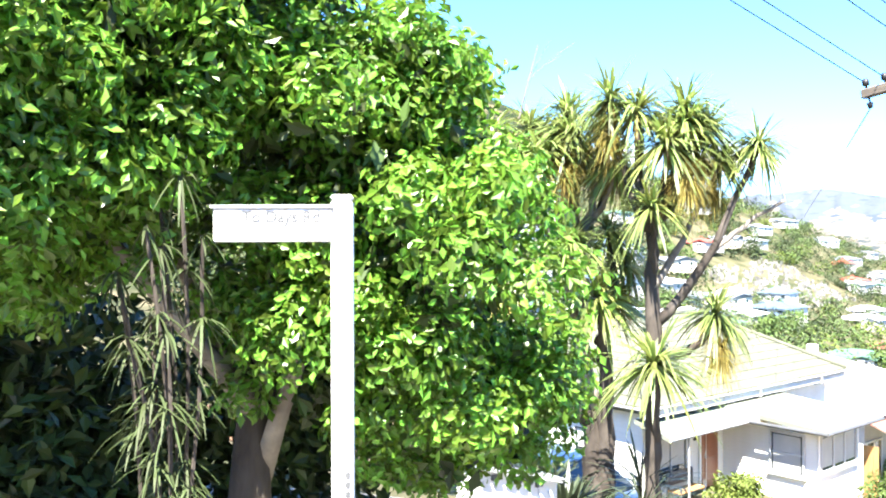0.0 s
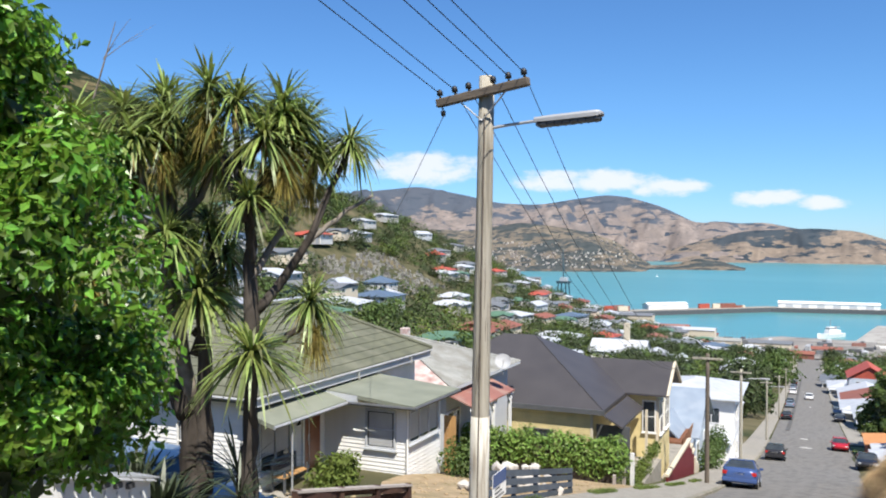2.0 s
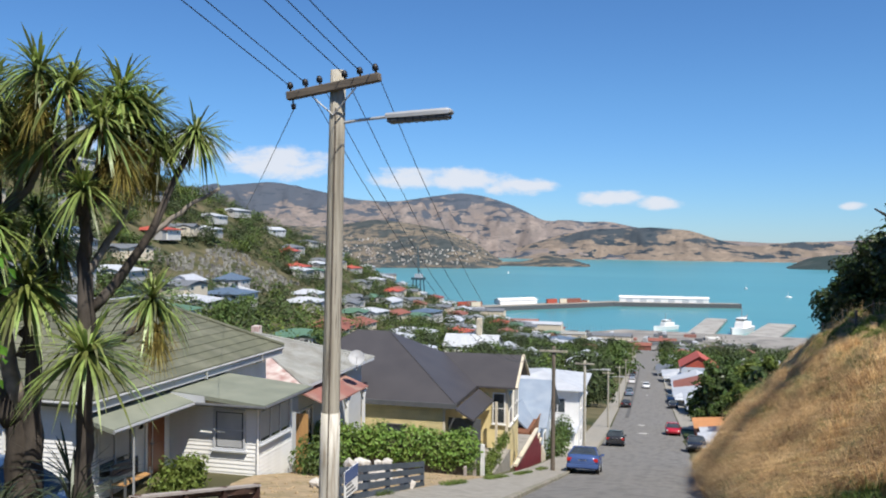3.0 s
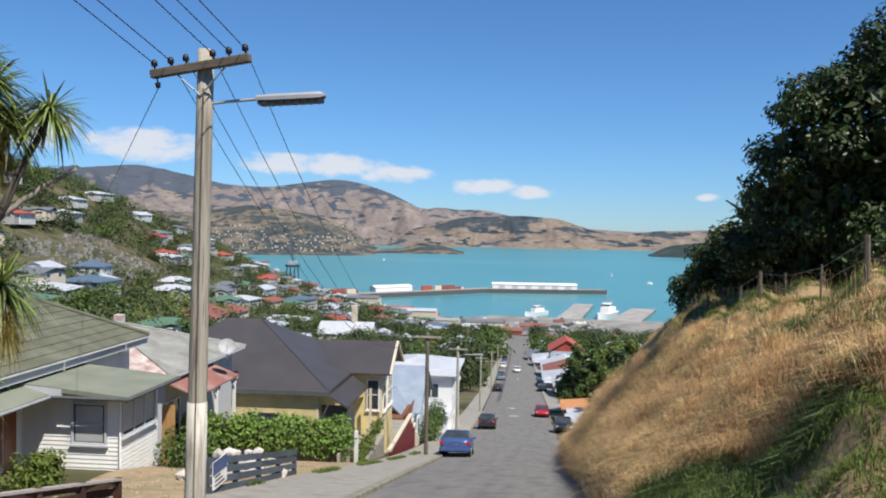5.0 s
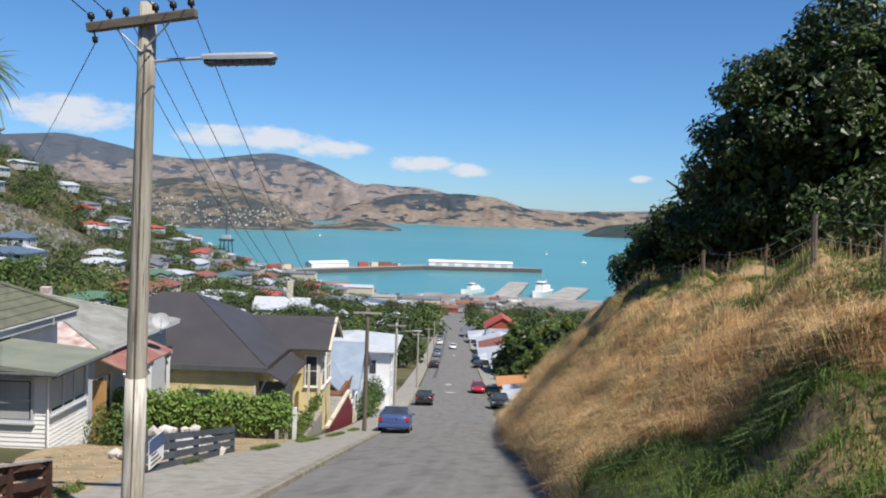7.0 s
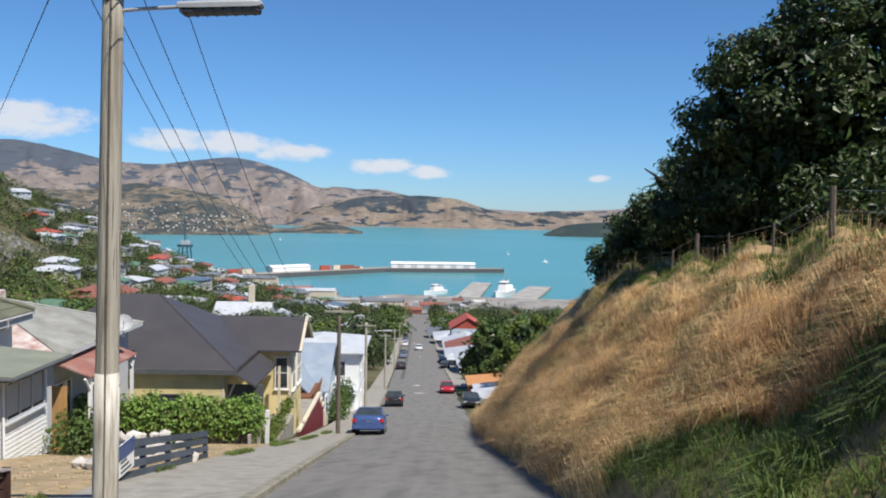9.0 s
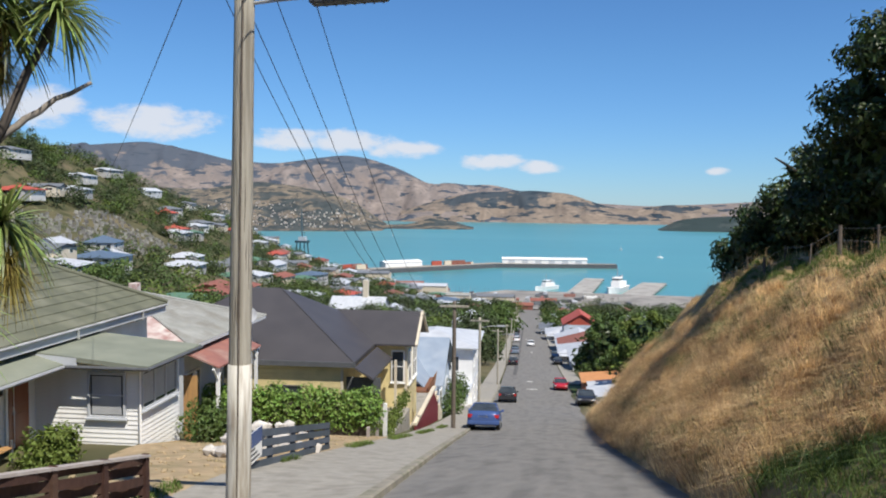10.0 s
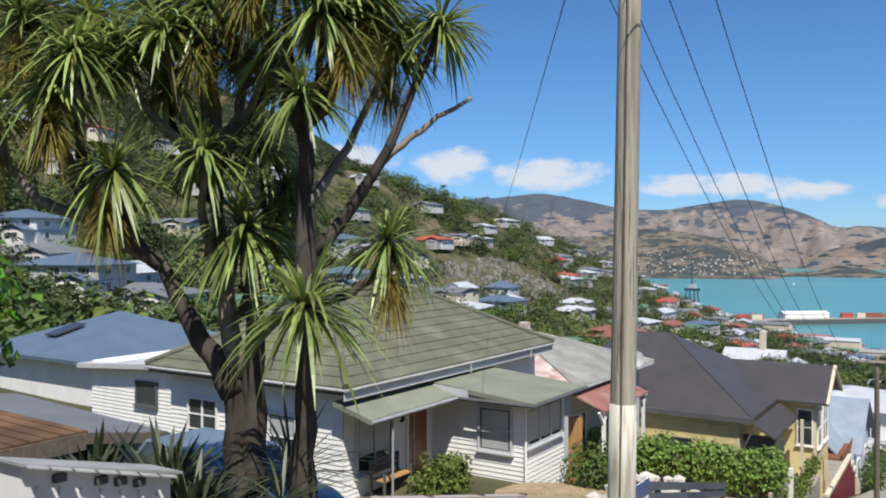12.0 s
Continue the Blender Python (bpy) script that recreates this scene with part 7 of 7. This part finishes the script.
    for x, y, w, d, h, roof, r in ((-180, 655, 40, 16, 6, "whiteroof", 8), (-120, 660, 30, 18, 5, "greyroof", 8), (-230, 665, 34, 18, 7, "greyroof", 10), (-78, 640, 20, 12, 5, "maroonroof", 8), (-22, 622, 18, 10, 2.6, "oldroof", 8), (-150, 640, 26, 12, 5, "oldroof", 8), (-260, 690, 40, 14, 6, "whiteroof", 12), (-205, 690, 30, 14, 5, "rustroof", 10)):
        b = thing("warehouse", pose(x, y, max(SEA + 2.5, float(land(*to_uv(x, y))) + 0.6), 0, 0, r), "pale flat warehouse on the waterfront", "warehouse", "waterfront sheds")
        part("wall", box(-w / 2, -d / 2, -3, w / 2, d / 2, h * 0.7), M["stucco"], b)
        part("roof", gable_roof(-w / 2, -d / 2, w / 2, d / 2, h * 0.7, 1.6, 0.5, "x"), M[roof], b)
    # quay crane
    c = thing("crane", pose(-441, 1000, SEA), "tall blue-grey steel quay crane", "crane")
    for a in (-7, 7):
        for b2 in (-7, 7):
            part("leg", tube([(a, b2, 0), (a * 0.7, b2 * 0.7, 30)], 0.9, 6), M["crane"], c)
    part("portal", box(-8, -6, 27, 8, 6, 30), M["crane"], c)
    part("cabin", box(-4, -4, 30, 5, 4, 35), M["whiteroof"], c)
    part("boom", tube([(0, 0, 34), (-3, 4, 72)], 0.9, 6), M["crane"], c)
    part("stay", tube([(4, 0, 36), (-6, 4, 66)], 0.25, 5), M["crane"], c)
    part("cross_brace", tube([(-7, -7, 3), (6, -6, 24)], 0.4, 5), M["crane"], c)


port()


def quay_clutter():
    """Trucks, stacks and huts on the port land, and the red shed that closes the street."""
    e = thing("shed", at(-6, 602, 0.6, 2), "long low red-roofed shed across the foot of the street", "shed")
    part("wall", box(-7, -4, -3, 9, 4, 3.4), M["maroonroof"], e)
    part("roof", gable_roof(-7, -4, 9, 4, 3.4, 1.8, 0.5, "x"), M["maroonroof"], e)
    rng = random.Random(18)
    for k in range(46):
        u, v = rng.uniform(-60, 80), rng.uniform(614, 715)
        h = rng.choice((1.6, 2.6, 2.6, 4.0))
        c = thing("container", at_z(u, v, max(SEA + 2.5, float(land(u, v)) + 0.9), rng.choice((0, 8, 90, 84))), "stacked cargo on the port land", "cargo", "port cargo")
        part("body", box(-rng.uniform(2, 7), -1.3, 0, rng.uniform(2, 7), 1.3, h, 0.06), M[rng.choice(("palegrey", "white", "dish", "rustroof", "trim", "trim", "greyroof", "pierdeck"))], c)
    for k in range(16):
        x, y = -178 + k * 3.6 + rng.uniform(-1, 1), 706 - k * 1.2 + rng.uniform(-5, 5)
        e = thing("yacht", pose(x, y, SEA, 0, 0, rng.uniform(-20, 20)), "small white boat moored in the marina", "boat", "marina boats")
        part("hull", tube([(0, -4, 0.2), (0, -2, 0.7), (0, 2, 0.8), (0, 4.5, 1.0)], [0.6, 1.5, 1.4, 0.1], 8), M["white"], e)
        part("cabin", box(-0.8, -1.6, 0.8, 0.8, 1.4, 2.2, 0.15), M["white"], e)
        part("mast", tube([(0, 0, 1), (0, 0, 9)], [0.12, 0.06], 5), M["iron"], e)


quay_clutter()


def ship(m, L, label):
    e = thing("ship", m, label, "ship", "moored ships")
    bm = bmesh.new()
    rings = []
    for t, w in ((-0.5, 0.75), (-0.35, 1), (0.2, 1), (0.38, 0.7), (0.5, 0.05)):
        b = L * 0.11 * w
        h = L * 0.1 * (1.25 if t > 0.3 else 1)
        rings.append([bm.verts.new((x, t * L, z)) for x, z in ((-b * 0.7, -1), (-b, h), (b, h), (b * 0.7, -1))])
    for r0, r1 in zip(rings, rings[1:]):
        for k in range(4):
            bm.faces.new((r0[k], r0[(k + 1) % 4], r1[(k + 1) % 4], r1[k]))
    bm.faces.new(rings[0])
    bm.faces.new(rings[-1])
    part("hull", bm, M["white"], e)
    k = L / 30
    part("superstructure", box(-2.4 * k, -9 * k, 3 * k, 2.4 * k, 4 * k, 5.8 * k, 0.2), M["white"], e)
    part("bridge", box(-2.0 * k, -3 * k, 5.8 * k, 2.0 * k, 3 * k, 8.2 * k, 0.2), M["white"], e)
    part("bridge_window", box(-2.05 * k, -3.05 * k, 6.8 * k, 2.05 * k, 3.05 * k, 7.5 * k), M["glass"], e)
    part("mast", tube([(0, 0, 8 * k), (0, 0, 14 * k)], [0.25 * k, 0.1 * k], 6), M["iron"], e)
    part("funnel", tube([(0, -6 * k, 5.8 * k), (0, -6 * k, 8.6 * k)], 0.8 * k, 8), M["iron"], e)
    part("derrick", tube([(0, -8 * k, 5 * k), (0.8 * k, -12 * k, 9 * k)], 0.15 * k, 5), M["iron"], e)


ship(pose(-92, 775, SEA, 0, 0, 150), 34, "white ferry moored at the pier")
ship(pose(-26, 775, SEA, 0, 0, 165), 52, "white work ship moored between the piers")
for x, y, r in ((-45, 1500, 30), (20, 1300, 80), (-600, 1900, 0)):
    e = thing("yacht", pose(x, y, SEA, 0, 0, r), "small white boat at anchor on the harbour", "boat", "boats at anchor")
    part("hull", tube([(0, -5, 0.2), (0, -2, 0.8), (0, 2, 0.9), (0, 5, 1.2)], [0.7, 1.6, 1.5, 0.1], 8), M["white"], e)
    part("mast", tube([(0, 0, 1), (0, 0, 9)], [0.3, 0.15], 5), M["white"], e)


# ---- fence along the bank top and the grass of the bank ----
def bank_fence():
    e = thing("fence", pose(0, 0, 0), "old grey wooden post and wire fence along the bank top", "fence")
    last = []
    rng = random.Random(2)
    for k in range(13):
        v = 8 + k * 2.6
        u = 6.4 + 0.05 * v
        x, y = to_xy(u, v)
        z = float(land(u, v))
        h = 0.72 + rng.uniform(-0.15, 0.2)
        w = 0.055 if k % 3 == 0 else 0.025
        part("post", tube([(x, y, z - 0.3), (x + rng.uniform(-0.05, 0.05), y, z + h)], [w, w * 0.9], 6), M["armwood"], e)
        tops = [(x, y, z + h * f) for f in (0.5, 0.9)]
        for a, b in zip(last, tops):
            part("wire", tube([a, b], 0.005, 4), M["iron"], e)
        last = tops


bank_fence()


def blades(name, n, u0, u1, v0, v1, length, width, material, label, seed, keep, lean=0.5, tuft=0):
    """Bent grass blades standing on the bank."""
    rng = np.random.default_rng(seed)
    v = v0 + (v1 - v0) * rng.random(n) ** 1.6
    e = road_edge(v)
    u = e + u0 + (u1 - u0) * rng.random(n)
    t = rng.random(n) * 2 * math.pi
    if tuft:
        # blades spray out from tufts
        c = rng.integers(0, max(1, n // tuft), n)
        off = rng.random(n) * (0.16 if tuft < 60 else 0.38)
        u, v = u[c] + np.cos(t) * off, v[c] + np.sin(t) * off * 1.2
        e = road_edge(v)
    pat = np.sin(u * 1.3 + 2 * np.sin(v * 0.45)) * np.sin(v * 0.5 + u * 0.6)
    ok = keep(u - e, v, pat, rng.random(n))
    u, v, t = u[ok], v[ok], t[ok]
    n = len(u)
    z = land(u, v) + 0.02
    x, y = to_xy(u, v)
    p = np.stack([x, y, z], 1)
    d = np.stack([np.cos(t), np.sin(t), np.zeros(n)], 1) * (lean * (0.3 + rng.random(n)))[:, None]
    d[:, 0] -= 0.06
    L = (length * (0.45 + 0.9 * rng.random(n)) * np.interp(v, (2, 10, 24), (0.5, 0.75, 1.1)) * np.where((u - road_edge(v) > 3.2) & (length < 0.6), 0.5, 1.0))[:, None]
    side = np.stack([-np.sin(t * 3.1), np.cos(t * 3.1), np.zeros(n)], 1) * (width * (0.6 + 0.8 * rng.random(n)))[:, None]
    up = np.array([0, 0, 1.0])
    p1 = p + (up * 0.62 + d * 0.3) * L
    p2 = p + (up * 0.8 + d * 1.05) * L - up * (np.linalg.norm(d, axis=1) ** 2)[:, None] * L * 0.3
    vv = np.stack([p - side, p + side, p1 + side * 0.8, p1 - side * 0.8, p2 + side * 0.25, p2 - side * 0.25], 1).reshape(-1, 3)
    b = np.arange(n)[:, None] * 6
    ff = np.concatenate([b + np.array([0, 1, 2, 3]), b + np.array([3, 2, 4, 5])], 0)
    return tagged(mesh_ob(name, vv, ff, material), label, "grass", "", "stuff")


def green_zone(du, v):
    return (v < 12.5) & (du < 0.5 + 0.24 * (12.5 - v))


blades("dry_grass", 190000, 0.15, 7.5, 2, 60, 0.36, 0.0048, M["straw"], "long dry golden grass covering the bank", 1, lambda du, v, pat, r: ~green_zone(du, v) & (pat > -0.7 + 0.2 * r) & ((du < 3.7) | (v > 34) | (r < 0.12)), 0.85, 18)
blades("russet_grass", 120000, 0.2, 6.5, 4, 60, 0.3, 0.005, M["russet"], "brown dead grass thatch among the dry stalks", 6, lambda du, v, pat, r: ~green_zone(du, v) & (pat < 0.35 + 0.3 * r) & (du < 3.6), 1.0, 24)
blades("green_grass", 110000, 0.3, 8.5, 2, 50, 0.22, 0.005, M["grass"], "green grass in the bank's damp foot and along its top", 2, lambda du, v, pat, r: green_zone(du, v) & (r < 0.9) | (du > 3.6) & (v > 8) & (v < 34) & (r < 0.95) | (pat < -0.8) & (r < 0.6), 0.9, 14)
blades("bank_top_grass", 45000, 3.7, 5.6, 9, 38, 0.32, 0.005, M["grass"], "short green grass along the bank top", 14, lambda du, v, pat, r: pat > -0.9, 0.8, 12)
blades("near_green_grass", 75000, 0.25, 6.0, 4, 14.5, 0.2, 0.004, M["grass"], "dense green grass on the shaded near bank", 8, lambda du, v, pat, r: green_zone(du, v) & (pat > -0.35 + 0.3 * r), 1.0, 12)
blades("dry_tussock", 44000, 0.15, 3.6, 9, 60, 0.46, 0.0045, M["straw"], "long drooping tussocks hanging over the bank", 9, lambda du, v, pat, r: ~green_zone(du, v) & (pat > -0.3), 1.05, 45)
blades("weed_clumps", 24000, 0.3, 3.4, 8, 50, 0.34, 0.006, M["leafmid"], "olive weeds in clumps among the dry grass", 11, lambda du, v, pat, r: du > 0.1, 1.2, 200)
blades("russet_clumps", 36000, 0.2, 2.5, 6, 50, 0.5, 0.005, M["russet"], "brown dead stalks in bushy clumps", 12, lambda du, v, pat, r: ~green_zone(du, v), 1.1, 130)
blades("pale_clumps", 36000, 0.2, 2.5, 7, 50, 0.5, 0.0045, M["straw"], "pale seeding grass in bushy clumps", 13, lambda du, v, pat, r: ~green_zone(du, v), 1.0, 130)
blades("seed_heads", 1500, 3.8, 6.6, 8, 45, 0.65, 0.0035, M["straw"], "tall seeding grass stalks along the bank top", 4, lambda du, v, pat, r: pat > -0.2, 0.3)
blades("verge_weeds", 9000, -8.3, -7.9, 12, 46, 0.16, 0.008, M["grass"], "weeds along the yard edge of the footpath", 3, lambda du, v, pat, r: pat > 0.1)
